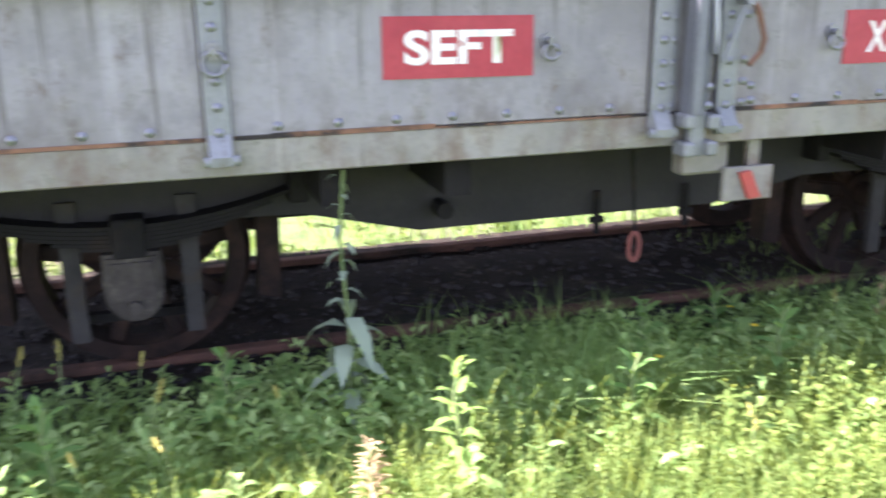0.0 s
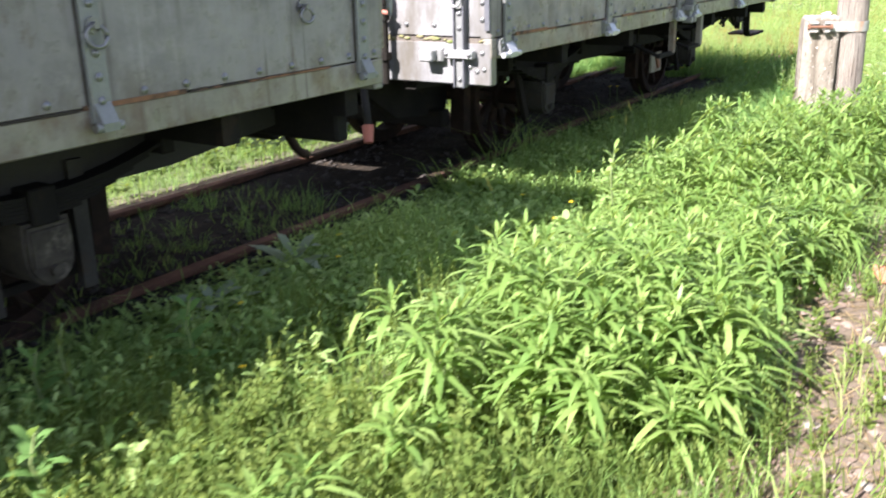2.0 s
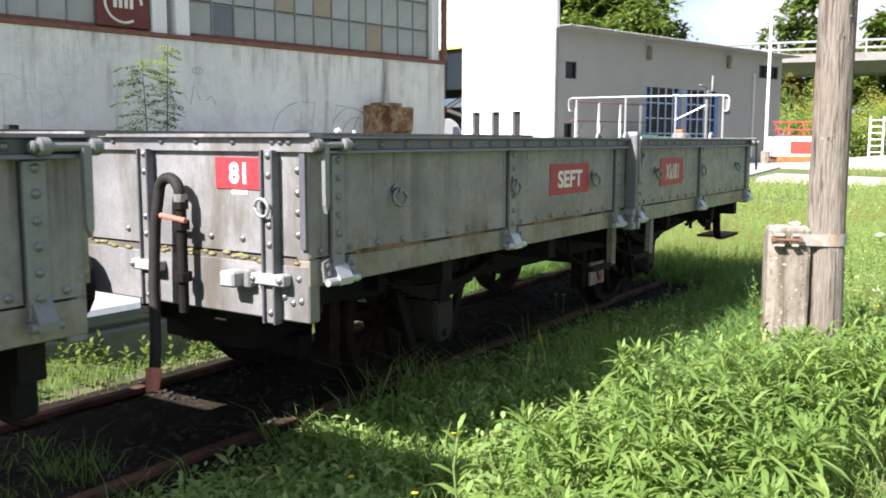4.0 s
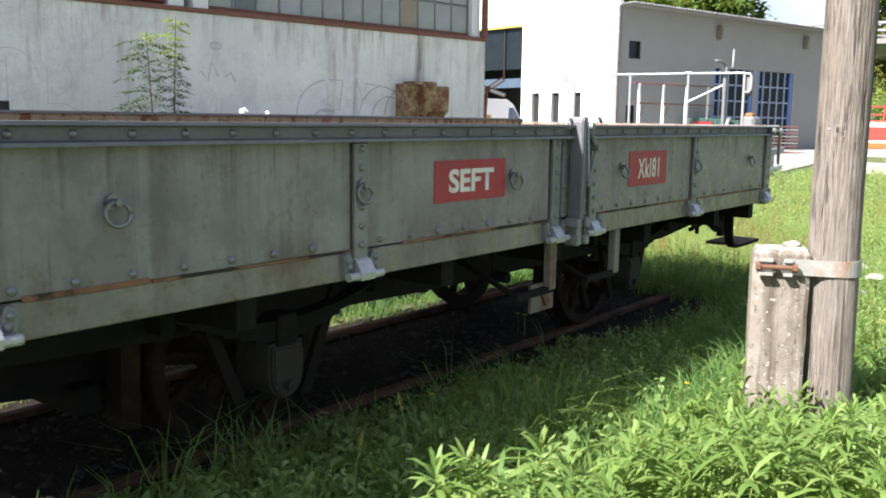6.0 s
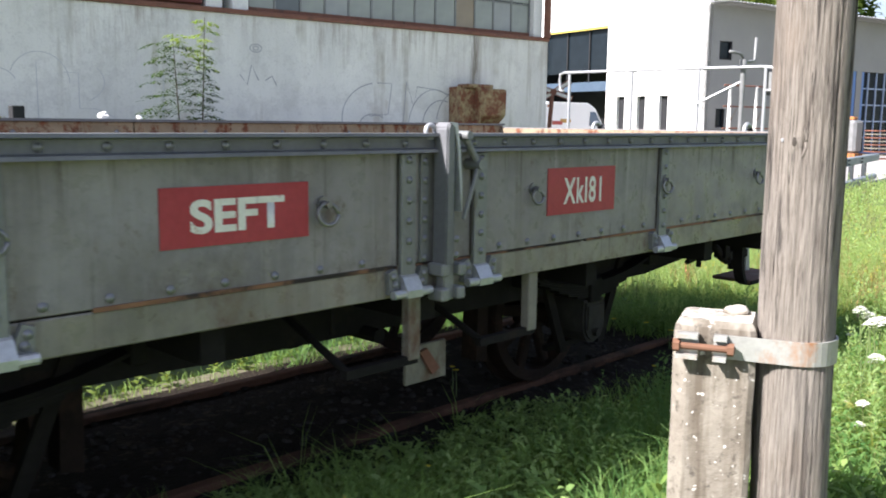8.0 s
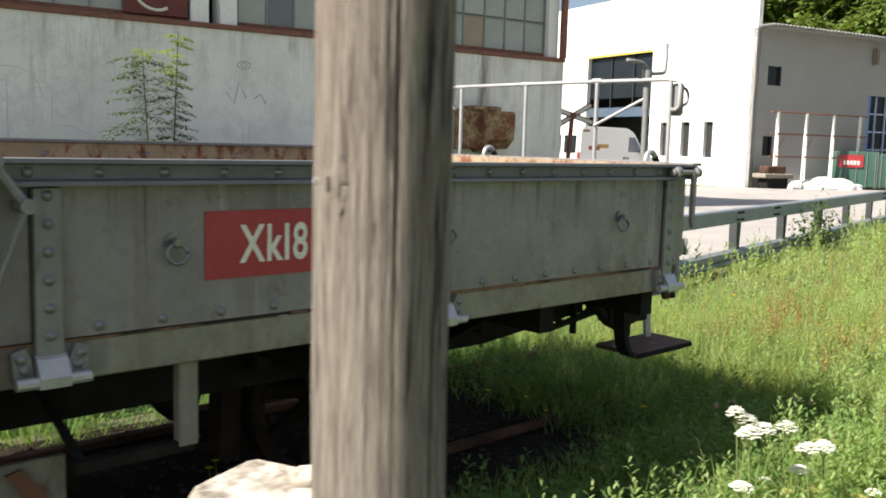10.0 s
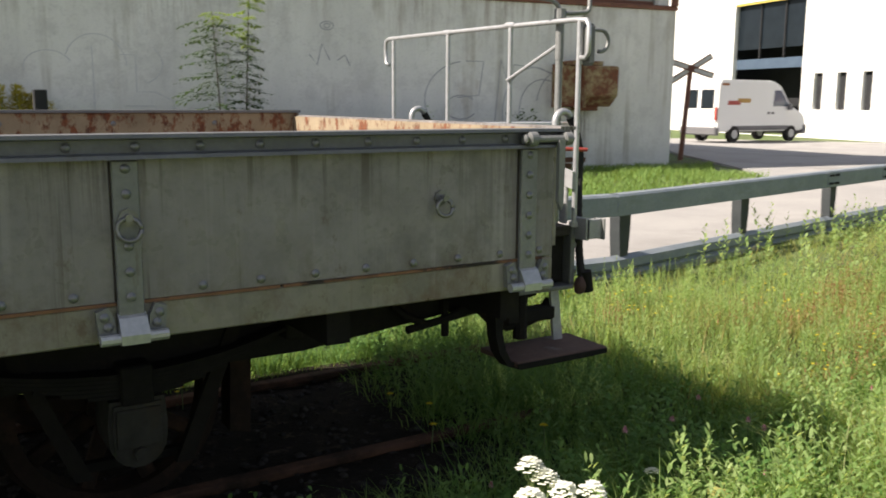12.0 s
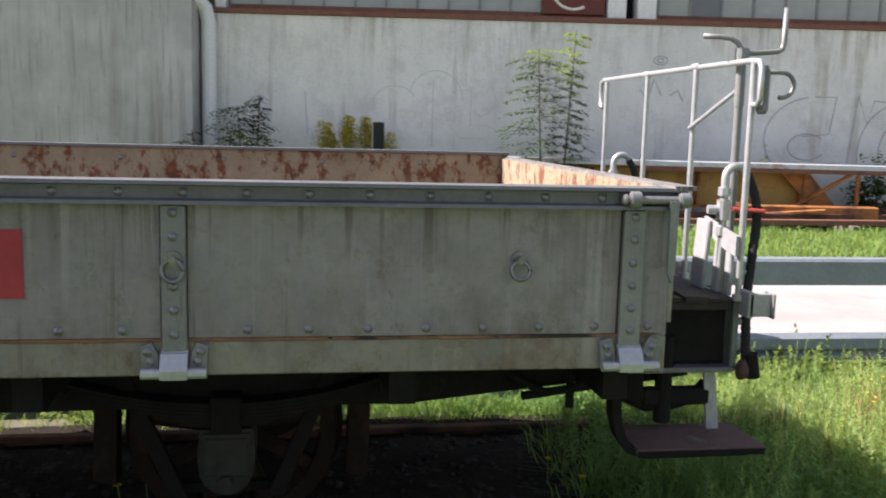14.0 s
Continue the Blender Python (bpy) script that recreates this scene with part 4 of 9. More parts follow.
def wheelset(w, x):
    """Two spoked wheels on an axle."""
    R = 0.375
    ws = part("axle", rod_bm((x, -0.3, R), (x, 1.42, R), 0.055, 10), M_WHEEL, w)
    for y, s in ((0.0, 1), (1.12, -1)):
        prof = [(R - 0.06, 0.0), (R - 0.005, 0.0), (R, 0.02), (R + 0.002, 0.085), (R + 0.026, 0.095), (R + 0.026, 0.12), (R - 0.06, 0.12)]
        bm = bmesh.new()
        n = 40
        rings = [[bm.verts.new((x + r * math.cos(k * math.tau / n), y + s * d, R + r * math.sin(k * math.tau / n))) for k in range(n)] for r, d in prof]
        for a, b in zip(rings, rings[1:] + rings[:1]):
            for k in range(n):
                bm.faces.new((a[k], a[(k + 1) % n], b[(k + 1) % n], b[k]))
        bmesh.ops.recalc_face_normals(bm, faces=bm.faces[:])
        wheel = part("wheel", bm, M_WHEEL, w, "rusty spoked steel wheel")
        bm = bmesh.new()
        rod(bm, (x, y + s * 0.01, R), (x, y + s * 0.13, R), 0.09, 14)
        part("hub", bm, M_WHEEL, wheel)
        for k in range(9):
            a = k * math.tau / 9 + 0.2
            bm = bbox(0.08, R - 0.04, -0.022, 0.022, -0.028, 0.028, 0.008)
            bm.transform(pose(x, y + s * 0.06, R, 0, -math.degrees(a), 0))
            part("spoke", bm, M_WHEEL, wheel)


def rod_bm(a, b, r, seg=8):
    bm = bmesh.new()
    rod(bm, a, b, r, seg)
    return bm


# guard iron, taken near black to sink into the underframe's shade
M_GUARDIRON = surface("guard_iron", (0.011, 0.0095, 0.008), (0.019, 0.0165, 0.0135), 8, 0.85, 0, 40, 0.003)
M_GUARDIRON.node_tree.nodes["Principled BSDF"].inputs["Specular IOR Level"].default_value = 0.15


M_DUSTYBOX = surface("dusty_cast_iron", (0.022, 0.018, 0.014), (0.075, 0.064, 0.05), 14, 0.9, 0, 40, 0.006, (0.13, 0.115, 0.09), 9, (0.56, 0.68))
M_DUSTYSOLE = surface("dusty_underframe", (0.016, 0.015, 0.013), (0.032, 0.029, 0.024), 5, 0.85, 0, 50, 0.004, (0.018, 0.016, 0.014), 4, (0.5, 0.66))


def running_gear(w, x, upright):
    """Axle box, leaf spring and W-shaped axle guard on the near side."""
    iron = M_DUSTYBOX if upright else M_AXLEBOX
    for y, s in ((-0.3, 1), (1.42, -1)):
        o = [(x - 0.085, 0.5), (x + 0.085, 0.5), (x + 0.092, 0.42)] + [(x + 0.09 * math.cos(radians(a)), 0.37 + 0.095 * math.sin(radians(a))) for a in range(0, -181, -20)] + [(x - 0.092, 0.42)]
        bm = bmesh.new()
        prism(bm, o, "y", y - s * 0.05, y + s * 0.16)
        bmesh.ops.bevel(bm, geom=[e for e in bm.edges if abs(e.verts[0].co.y - e.verts[1].co.y) < 1e-4], offset=0.012, segments=2, affect="EDGES")
        ab = part("axle_box", bm, iron, w, "dusty cast-iron axle box")
        part("cover", bbox(x - 0.07, x + 0.07, y - s * 0.05 - 0.009, y - s * 0.05 + 0.012, 0.345, 0.475, 0.009, None, 2), iron, ab)
        part("cap", rod_bm((x, y - s * 0.045, 0.33), (x, y - s * 0.075, 0.33), 0.022, 8), iron, ab)
        sp = None
        for k in range(6):
            half = 0.52 - 0.075 * k
            pts_top, pts_bot = [], []
            for i in range(13):
                u = -1 + 2 * i / 12
                z = 0.575 + 0.085 * (u * half / 0.52) ** 2 - 0.013 * k
                pts_top.append((x + u * half, z + 0.012))
                pts_bot.append((x + u * half, z))
            bm = bmesh.new()
            prism(bm, pts_top + pts_bot[::-1], "y", y - 0.04, y + 0.04)
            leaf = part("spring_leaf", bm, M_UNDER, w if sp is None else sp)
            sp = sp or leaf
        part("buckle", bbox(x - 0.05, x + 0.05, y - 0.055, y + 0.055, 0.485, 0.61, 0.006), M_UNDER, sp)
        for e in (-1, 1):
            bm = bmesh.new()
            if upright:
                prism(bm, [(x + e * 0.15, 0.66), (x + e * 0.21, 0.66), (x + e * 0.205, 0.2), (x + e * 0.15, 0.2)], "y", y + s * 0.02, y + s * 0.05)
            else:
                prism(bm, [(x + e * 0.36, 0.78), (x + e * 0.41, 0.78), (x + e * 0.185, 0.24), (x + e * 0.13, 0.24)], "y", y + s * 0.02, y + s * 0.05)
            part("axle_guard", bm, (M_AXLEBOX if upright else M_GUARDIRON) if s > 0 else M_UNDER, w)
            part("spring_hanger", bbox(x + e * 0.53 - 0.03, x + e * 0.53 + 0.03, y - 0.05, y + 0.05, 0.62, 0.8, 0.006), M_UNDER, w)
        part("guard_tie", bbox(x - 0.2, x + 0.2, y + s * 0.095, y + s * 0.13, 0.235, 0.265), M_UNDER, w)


def brake_block(w, x):
    """Brake block and hanger beside a wheel."""
    for y in (0.06, 1.06):
        bm = bmesh.new()
        prism(bm, [(x - 0.03, 0.2), (x + 0.05, 0.18), (x + 0.06, 0.5), (x + 0.02, 0.56), (x - 0.02, 0.5)], "y", y - 0.05, y + 0.05)
        part("brake_block", bm, M_WHEEL, w, "rusty brake block")
        part("brake_hanger", bbox(x - 0.01, x + 0.03, y - 0.02, y + 0.02, 0.48, 0.8), M_UNDER, w)


def wagon(label, x0, x1, straps, wide, rings, strap_rings, wheels, post, belly):
    w = thing("flat_wagon", ((x0 + x1) / 2, 0.35, 0), label, "railway wagon", "wagons on the track")
    xa, xb = post
    # floor and longitudinal sills
    part("floor", bbox(x0, x1, SIDE_Y + 0.06, FAR_Y - 0.06, 0.86, 0.91), M_SLEEPER, w)
    for y0, y1, nm in ((SIDE_Y, SIDE_Y + 0.05, "sill"), (FAR_Y - 0.05, FAR_Y, "sill")):
        part(nm, bbox(x0, x1, y0, y1, 0.801, 0.9, 0.004), M_SILL, w)
    sr = random.Random(int(x0 * 10))
    bm = bmesh.new()
    x = x0 + 0.25
    while x < x1 - 0.3:
        ln = sr.uniform(0.3, 1.1)
        box(bm, x, min(x + ln, x1 - 0.05), SIDE_Y - 0.003 - sr.uniform(0, 0.002), SIDE_Y + 0.03, 0.8985, 0.903 + sr.uniform(0.0, 0.011))
        x += ln + sr.choice((0.0, 0.0, 0.01, 0.03, 0.2))
    part("rust_seam", bm, M_RUSTLINE, w, "thin rusty gap between drop side and sill", kind="stuff")
    # near-black strip that stands for the shade inside the seam
    part("shadow_gap", bbox(x0 + 0.02, x1 - 0.02, SIDE_Y + 0.006, SIDE_Y + 0.03, 0.897, 0.906), M_UNDER, w)
    # drop sides
    mid = (xa + xb) / 2
    for a, b in ((x0 + 0.004, mid - 0.004), (mid + 0.004, x1 - 0.004)):
        part("drop_side", bbox(a, b, SIDE_Y, SIDE_Y + 0.028, 0.906, 1.322, 0.003), M_SIDE, w, "grey-green painted steel drop side with run-off stains")
        part("inner_face", bbox(a, b, SIDE_Y + 0.028, SIDE_Y + 0.034, 0.91, 1.324), M_INSIDE, w)
        # angle iron along the top
        bm = bmesh.new()
        y = SIDE_Y
        prism(bm, [(y + 0.05, 1.342), (y - 0.048, 1.342), (y - 0.05, 1.332), (y - 0.02, 1.327), (y - 0.02, 1.294), (y - 0.045, 1.289), (y - 0.047, 1.279), (y + 0.001, 1.279), (y + 0.001, 1.331), (y + 0.05, 1.331)], "x", a - 0.002, b + 0.002)
        part("top_rail", bm, M_RAILPAINT, w)
        far_bm = bbox(a, b, FAR_Y - 0.032, FAR_Y, 0.906, 1.361, 0.003)
        part("far_drop_side", far_bm, M_INSIDE, w, "cream-painted inner side eaten by rust")
        bm = bmesh.new()
        y = FAR_Y
        prism(bm, [(y - 0.05, 1.375), (y + 0.05, 1.375), (y + 0.05, 1.285), (y + 0.002, 1.285), (y + 0.002, 1.362), (y - 0.05, 1.362)], "x", a - 0.002, b + 0.002)
        part("top_rail", bm, M_RAILPAINT, w)
    for x in straps:
        strap(w, x, wide.get(x, 0.066), ring=x in strap_rings)
        hinge(w, x, x0 < 0)
    for x in strap_rings:
        tie_ring(w, x, 1.1, SIDE_Y - 0.02)
    for x in rings:
        tie_ring(w, x, 1.1, SIDE_Y, 0.012, 0.033 if x in (7.753, 9.647) else 0.026 if x > 5 else 0.021)
    for z, y, gap in ((1.31, SIDE_Y - 0.02, 0.163), (0.93, SIDE_Y, 0.163)):
        n = int((x1 - x0 - 0.1) / gap)
        for i in range(n + 1):
            x = x0 + 0.06 + i * (x1 - x0 - 0.12) / n
            if z > 1 or all(abs(x - s) > 0.06 for s in straps) and not xa - 0.06 < x < xb + 0.06:
                rivet(w, x, y, z)
    for i in range(int((x1 - x0) / 0.5)):
        piece("rivet", RIVET, Matrix.Translation((x0 + 0.3 + 0.5 * i, FAR_Y - 0.032, 1.31)) @ FRONT, w)
    # centre post with its latch
    y = SIDE_Y
    bm = bmesh.new()
    prism(bm, [(xa, 0.9), (xa + 0.042, 0.9), (xa + 0.042, 1.362), (xa + 0.032, 1.378), (xa + 0.014, 1.378), (xa + 0.004, 1.36)], "y", y - 0.085, y - 0.02)
    bmesh.ops.bevel(bm, geom=bm.edges[:], offset=0.005, segments=2, affect="EDGES")
    p = part("centre_post", bm, M_RAILPAINT, w, "tapered steel centre post with a highlight strip along its edge")
    bm = bmesh.new()
    prism(bm, [(xa + 0.042, 0.9), (xb - 0.018, 0.9), (xb - 0.012, 0.95), (xb - 0.012, 1.14), (xb - 0.036, 1.345), (xa + 0.05, 1.372), (xa + 0.04, 1.367)], "y", y - 0.078, y - 0.03)
    for v in bm.verts:
        if v.co.x > xa + 0.06 and v.co.y < y - 0.05:
            v.co.y += 0.03
    part("post_cheek", bm, M_BLUESTEEL, p, "dark blue-grey cheek of the post")
    # silver strip stands in for the sunlit glint along the post's flank
    bm = bmesh.new()
    prism(bm, [(xa + 0.018, 1.38), (xa + 0.05, 1.377), (xa + 0.063, 1.3), (xa + 0.076, 1.16), (xa + 0.076, 1.08), (xa + 0.067, 1.16), (xa + 0.052, 1.3), (xa + 0.038, 1.362)], "y", y - 0.0865, y - 0.028)
    part("edge_highlight", bm, M_SILVER, p)
    for z in (0.985, 0.93):
        rivet(p, xa + 0.07, y - 0.066, z)
    bm = bmesh.new()
    tube(bm, arc((xa - 0.012, y - 0.02, 1.348), 0.022, 0, 360, 12), 0.008, 8)
    part("post_eye", bm, M_SILVER, p, smooth=True)
    for dx, z in ((-0.012, 0.885), (0.07, 0.88), (-0.012, 0.8), (0.066, 0.8)):
        part("lock_block", bbox(xa + dx, xa + dx + 0.038, y - 0.085, y - 0.01, z - 0.022, z + 0.022, 0.006), M_STRAP, w)
    part("lock_bar", bbox(xa + 0.02, xa + 0.07, y - 0.06, y - 0.02, 0.775, 0.92, 0.004), M_STRAP, w)
    lv = part("latch_lever", rod_bm((xa + 0.125, y - 0.05, 1.33), (xa + 0.19, y - 0.055, 1.235), 0.012, 8), M_STRAP, w)
    part("latch_rod", rod_bm((xa + 0.19, y - 0.058, 1.235), (xa + 0.115, y - 0.058, 1.05), 0.008, 6), M_STRAP, lv)
    part("latch_boss", rod_bm((xa + 0.125, y - 0.075, 1.335), (xa + 0.125, y - 0.02, 1.335), 0.016, 14), M_STRAP, lv)
    part("latch_boss", rod_bm((xa + 0.19, y - 0.075, 1.235), (xa + 0.19, y, 1.235), 0.018, 14), M_STRAP, lv)
    # column of rivets beside the post
    part("strap", bbox(xa - 0.045, xa - 0.012, SIDE_Y - 0.012, SIDE_Y + 0.001, 0.91, 1.275, 0.002), M_STRAP, w)
    for z in (1.25, 1.185, 1.12, 1.055, 0.99, 0.925):
        rivet(w, xa - 0.028, SIDE_Y - 0.012, z)
    # corner latches
    for x, s in ((x0, 1), (x1, -1)):
        la = part("corner_latch", rod_bm((x - s * 0.03, SIDE_Y - 0.05, 1.309), (x + s * 0.175, SIDE_Y - 0.05, 1.309), 0.012, 10), M_STRAP, w)
        for dx, wd, r in ((-0.008, 0.018, 0.022), (0.14, 0.018, 0.024), (0.168, 0.008, 0.016)):
            bm = bmesh.new()
            rod(bm, (x + s * dx - wd, SIDE_Y - 0.05, 1.309), (x + s * dx + wd, SIDE_Y - 0.05, 1.309), r, 20)
            bmesh.ops.bevel(bm, geom=[e for e in bm.edges if abs(e.verts[0].co.x - e.verts[1].co.x) < 1e-5], offset=0.004, segments=2, affect="EDGES")
            part("collar", bm, M_STRAP, la)
        bm = bmesh.new()
        prism(bm, [(x + s * 0.012, 1.306), (x + s * 0.038, 1.306), (x + s * 0.036, 1.1), (x + s * 0.022, 1.07), (x + s * 0.014, 1.1)], "y", SIDE_Y - 0.068, SIDE_Y - 0.052)
        part("latch_tongue", bm, M_STRAP, la)
        part("latch_plate", bbox(min(x, x - s * 0.014), max(x, x - s * 0.014), SIDE_Y + 0.004, SIDE_Y + 0.03, 0.94, 1.3), M_SILL if s < 0 else M_BLUESTEEL, la, "painted keeper strip")
    # underframe
    c = (x0 + x1) / 2
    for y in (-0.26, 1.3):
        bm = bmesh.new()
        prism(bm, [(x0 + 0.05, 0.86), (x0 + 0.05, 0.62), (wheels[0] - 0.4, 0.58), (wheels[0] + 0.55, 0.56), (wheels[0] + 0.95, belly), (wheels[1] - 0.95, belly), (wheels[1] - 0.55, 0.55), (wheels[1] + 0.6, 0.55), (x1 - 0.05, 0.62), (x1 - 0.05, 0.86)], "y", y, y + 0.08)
        part("solebar", bm, M_DUSTYSOLE if x0 < 0 else M_UNDER, w, "dusty steel solebar" if x0 < 0 else "steel solebar darkened for the shade under the wagon")
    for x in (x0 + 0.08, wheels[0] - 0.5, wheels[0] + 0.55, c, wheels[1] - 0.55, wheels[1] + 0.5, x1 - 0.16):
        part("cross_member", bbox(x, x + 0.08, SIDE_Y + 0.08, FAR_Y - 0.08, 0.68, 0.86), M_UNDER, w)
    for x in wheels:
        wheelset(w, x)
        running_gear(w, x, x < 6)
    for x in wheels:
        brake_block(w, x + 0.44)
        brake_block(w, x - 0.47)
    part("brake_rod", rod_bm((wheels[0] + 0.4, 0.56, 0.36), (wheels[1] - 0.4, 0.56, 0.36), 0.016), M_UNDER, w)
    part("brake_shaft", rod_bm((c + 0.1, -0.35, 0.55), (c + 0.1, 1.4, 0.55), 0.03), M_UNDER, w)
    return w


# wagon in front of the start
wagon_b = wagon("grey-green low-sided railway wagon with red sign, standing on weedy track", -0.6, 6.36, (-0.3, 0.95, 2.238, 3.53, 3.754, 4.995, 6.214), {}, (1.35, 3.165, 4.133, 5.882), (2.238, 4.995), (1.96, 5.03), (3.592, 3.684), 0.468)
side_sign(wagon_b, 2.682, 3.12, 1.039, 1.206, "SEFT", 0.094, 0.318, -0.01)
side_sign(wagon_b, 4.183, 4.617, 1.028, 1.195, "XkI82", 0.1, 0.262, 0.0, 0.022)
for x in (3.79, 3.822, 3.852):
    for z in ((0.925, 0.99, 1.055, 1.19, 1.255) if x < 3.84 else (0.93, 0.975, 1.2)):
        rivet(wagon_b, x, SIDE_Y, z)
bm = bmesh.new()
tube(bm, [(3.75, SIDE_Y - 0.03, 1.3), (3.77, SIDE_Y - 0.06, 1.28), (3.81, SIDE_Y - 0.07, 1.2), (3.84, SIDE_Y - 0.065, 1.12), (3.835, SIDE_Y - 0.06, 1.08), (3.79, SIDE_Y - 0.07, 1.045)], 0.009, 8)
part("hook_rod", bm, M_BOLT, wagon_b, "bent rusty rod hanging at the post")
bm = bbox(3.66, 3.83, -0.7, -0.63, 0.69, 0.79, 0.01)
part("brake_bracket", bm, M_POST, wagon_b)
pl = part("brake_plate", bbox(3.8, 3.985, -0.725, -0.707, 0.6, 0.712, 0.003), M_POST, wagon_b, "dirty pale indicator plate")
bm = bmesh.new()
prism(bm, [(3.85, 0.695), (3.89, 0.7), (3.935, 0.61), (3.89, 0.607)], "y", -0.74, -0.7255)
part("pointer", bm, M_REDPAINT, pl, "red pointer")
part("plate_bracket", bbox(3.9, 3.94, -0.706, -0.68, 0.68, 0.8), M_SILL, wagon_b)

# wagon with the brakeman's platform
wagon_a = wagon("grey-green low-sided railway wagon with brakeman's platform and rusted inside", 7.25, 13.02, (7.39, 8.69, 9.99, 10.345, 11.602, 12.898), {}, (7.753, 9.647, 10.662, 12.56), (8.69, 11.602), (8.72, 11.7), (10.098, 10.19), 0.55)
side_sign(wagon_a, 9.112, 9.592, 1.037, 1.2, "SEFT", 0.094, 0.305, 0.0)
side_sign(wagon_a, 10.752, 11.216, 1.02, 1.205, "XkI81", 0.108, 0.262, 0.0, 0.02)


def end_wall(w, x, s, material, low):
    """End wall of a wagon; s: outward direction along x."""
    a, b = sorted((x, x - s * 0.03))
    part("end_wall", bbox(a, b, SIDE_Y + 0.003, FAR_Y - 0.003, 0.9, 1.332, 0.002), material, w)
    a, b = sorted((x - s * 0.031, x - s * 0.036))
    part("inner_face", bbox(a, b, SIDE_Y + 0.04, FAR_Y - 0.04, 0.91, 1.342), M_INSIDE, w, "cream-painted inner end wall eaten by rust")
    a, b = sorted((x + s * 0.002, x - s * 0.06))
    part("end_beam", bbox(a, b, SIDE_Y + 0.003, FAR_Y - 0.003, low, 0.88, 0.006), material, w)
    a, b = sorted((x - s * 0.004, x - s * 0.05))
    part("end_plank", bbox(a, b, SIDE_Y + 0.004, FAR_Y - 0.004, 0.878, 0.903), M_MOSS, w, "mossy plank edge")
    mr = random.Random(int(x * 10))
    moss = bmesh.new()
    for i in range(70):
        yy, q = mr.uniform(SIDE_Y + 0.02, FAR_Y - 0.02), mr.uniform(0.006, 0.018)
        bmesh.ops.create_icosphere(moss, subdivisions=1, radius=1, matrix=Matrix.Translation((x + s * 0.002, yy, 0.896 + mr.uniform(-0.016, 0.008))) @ Matrix.Diagonal((0.006, q * 1.6, q * 0.6, 1)))
    part("moss", moss, M_MOSS, w, "ragged green moss along the plank", kind="stuff", smooth=True)
    a, b = sorted((x + s * 0.045, x - s * 0.02))
    bm = bmesh.new()
    prism(bm, [(SIDE_Y - 0.05, 1.285), (SIDE_Y - 0.05, 1.336), (FAR_Y + 0.05, 1.336), (FAR_Y + 0.05, 1.285)], "x", x - s * 0.001, x + s * 0.02)
    part("end_rail", bm, material, w)
    part("end_rail_top", bbox(a, b, SIDE_Y - 0.05, FAR_Y + 0.05, 1.3365, 1.349), material, w)


end_wall(wagon_a, 7.25, -1, M_ENDPLATE, 0.67)
end_wall(wagon_a, 13.02, 1, M_SIDE, 0.78)
end_wall(wagon_b, 6.36, 1, M_SIDE, 0.78)
part("buffer_beam", bbox(6.22, 6.3, -0.6, 1.3, 0.56, 0.79, 0.01), M_UNDER, wagon_b)
end_wall(wagon_b, -0.6, -1, M_SIDE, 0.67)
X = 7.25
for y in (-0.585, 0.1, 1.28):
    part("end_strap", bbox(X - 0.03, X - 0.003, y - 0.022, y + 0.022, 0.66, 1.29, 0.003), M_STRAP, wagon_a)
    for e in (-1, 1):
        part("strap_flange", bbox(X - 0.042, X - 0.004, y + e * 0.027 - 0.004, y + e * 0.027 + 0.004, 0.66, 1.29), M_BLUESTEEL, wagon_a)
    for z in (1.27, 1.2, 1.02, 0.95, 0.7):
        rivet(wagon_a, X - 0.03, y, z, LEFTWARD)
    part("strap_clip", bbox(X - 0.052, X - 0.003, y - 0.082, y + 0.082, 0.802, 0.846, 0.006), M_PLATE, wagon_a)
    for e in (-0.066, 0.066):
        rivet(wagon_a, X - 0.052, y + e, 0.825, LEFTWARD)
bm = bmesh.new()
tube(bm, arc((X - 0.055, -0.575, 1.085), 0.033, 0, 360, 16, (0, 1, 0), (-0.15, 0, 0.98)), 0.0065, 6)
part("end_ring", bm, M_SILVER, wagon_a, smooth=True)
part("coupling_block", bbox(X - 0.085, X - 0.003, -0.45, -0.375, 0.785, 0.845, 0.008), M_PLATE, wagon_a)
part("coupling_block", bbox(X - 0.04, X - 0.003, -0.49, -0.452, 0.78, 0.852, 0.008), M_STRAP, wagon_a)
for y, z in ((-0.7, 1.22), (-0.7, 1.14), (-0.7, 1.07), (-0.7, 0.99), (-0.7, 0.83), (-0.67, 0.74), (-0.71, 0.75), (-0.63, 0.76), (-0.42, 0.96), (-0.25, 0.96), (-0.1, 0.96), (0.25, 0.96), (0.5, 0.96), (0.8, 0.96), (-0.68, 1.32), (-0.64, 1.32), (-0.6, 1.32), (-0.4, 1.32), (-0.2, 1.32), (0.0, 1.32), (0.3, 1.32)):
    rivet(wagon_a, X - (0.02 if z > 1.3 else 0.001), y, z, LEFTWARD)
s = part("end_sign", bbox(X - 0.005, X - 0.001, -0.525, -0.285, 1.145, 1.262), M_RED, wagon_a, "red painted number sign")
lettering("81", 0.08, 0.088, pose(X - 0.0062, -0.405, 1.204, 90, 0, -90), s, 0.036, 1.06)
part("sign_smear", bbox(X - 0.003, X - 0.001, -0.45, -0.37, 1.125, 1.14), M_LETTER, wagon_a)


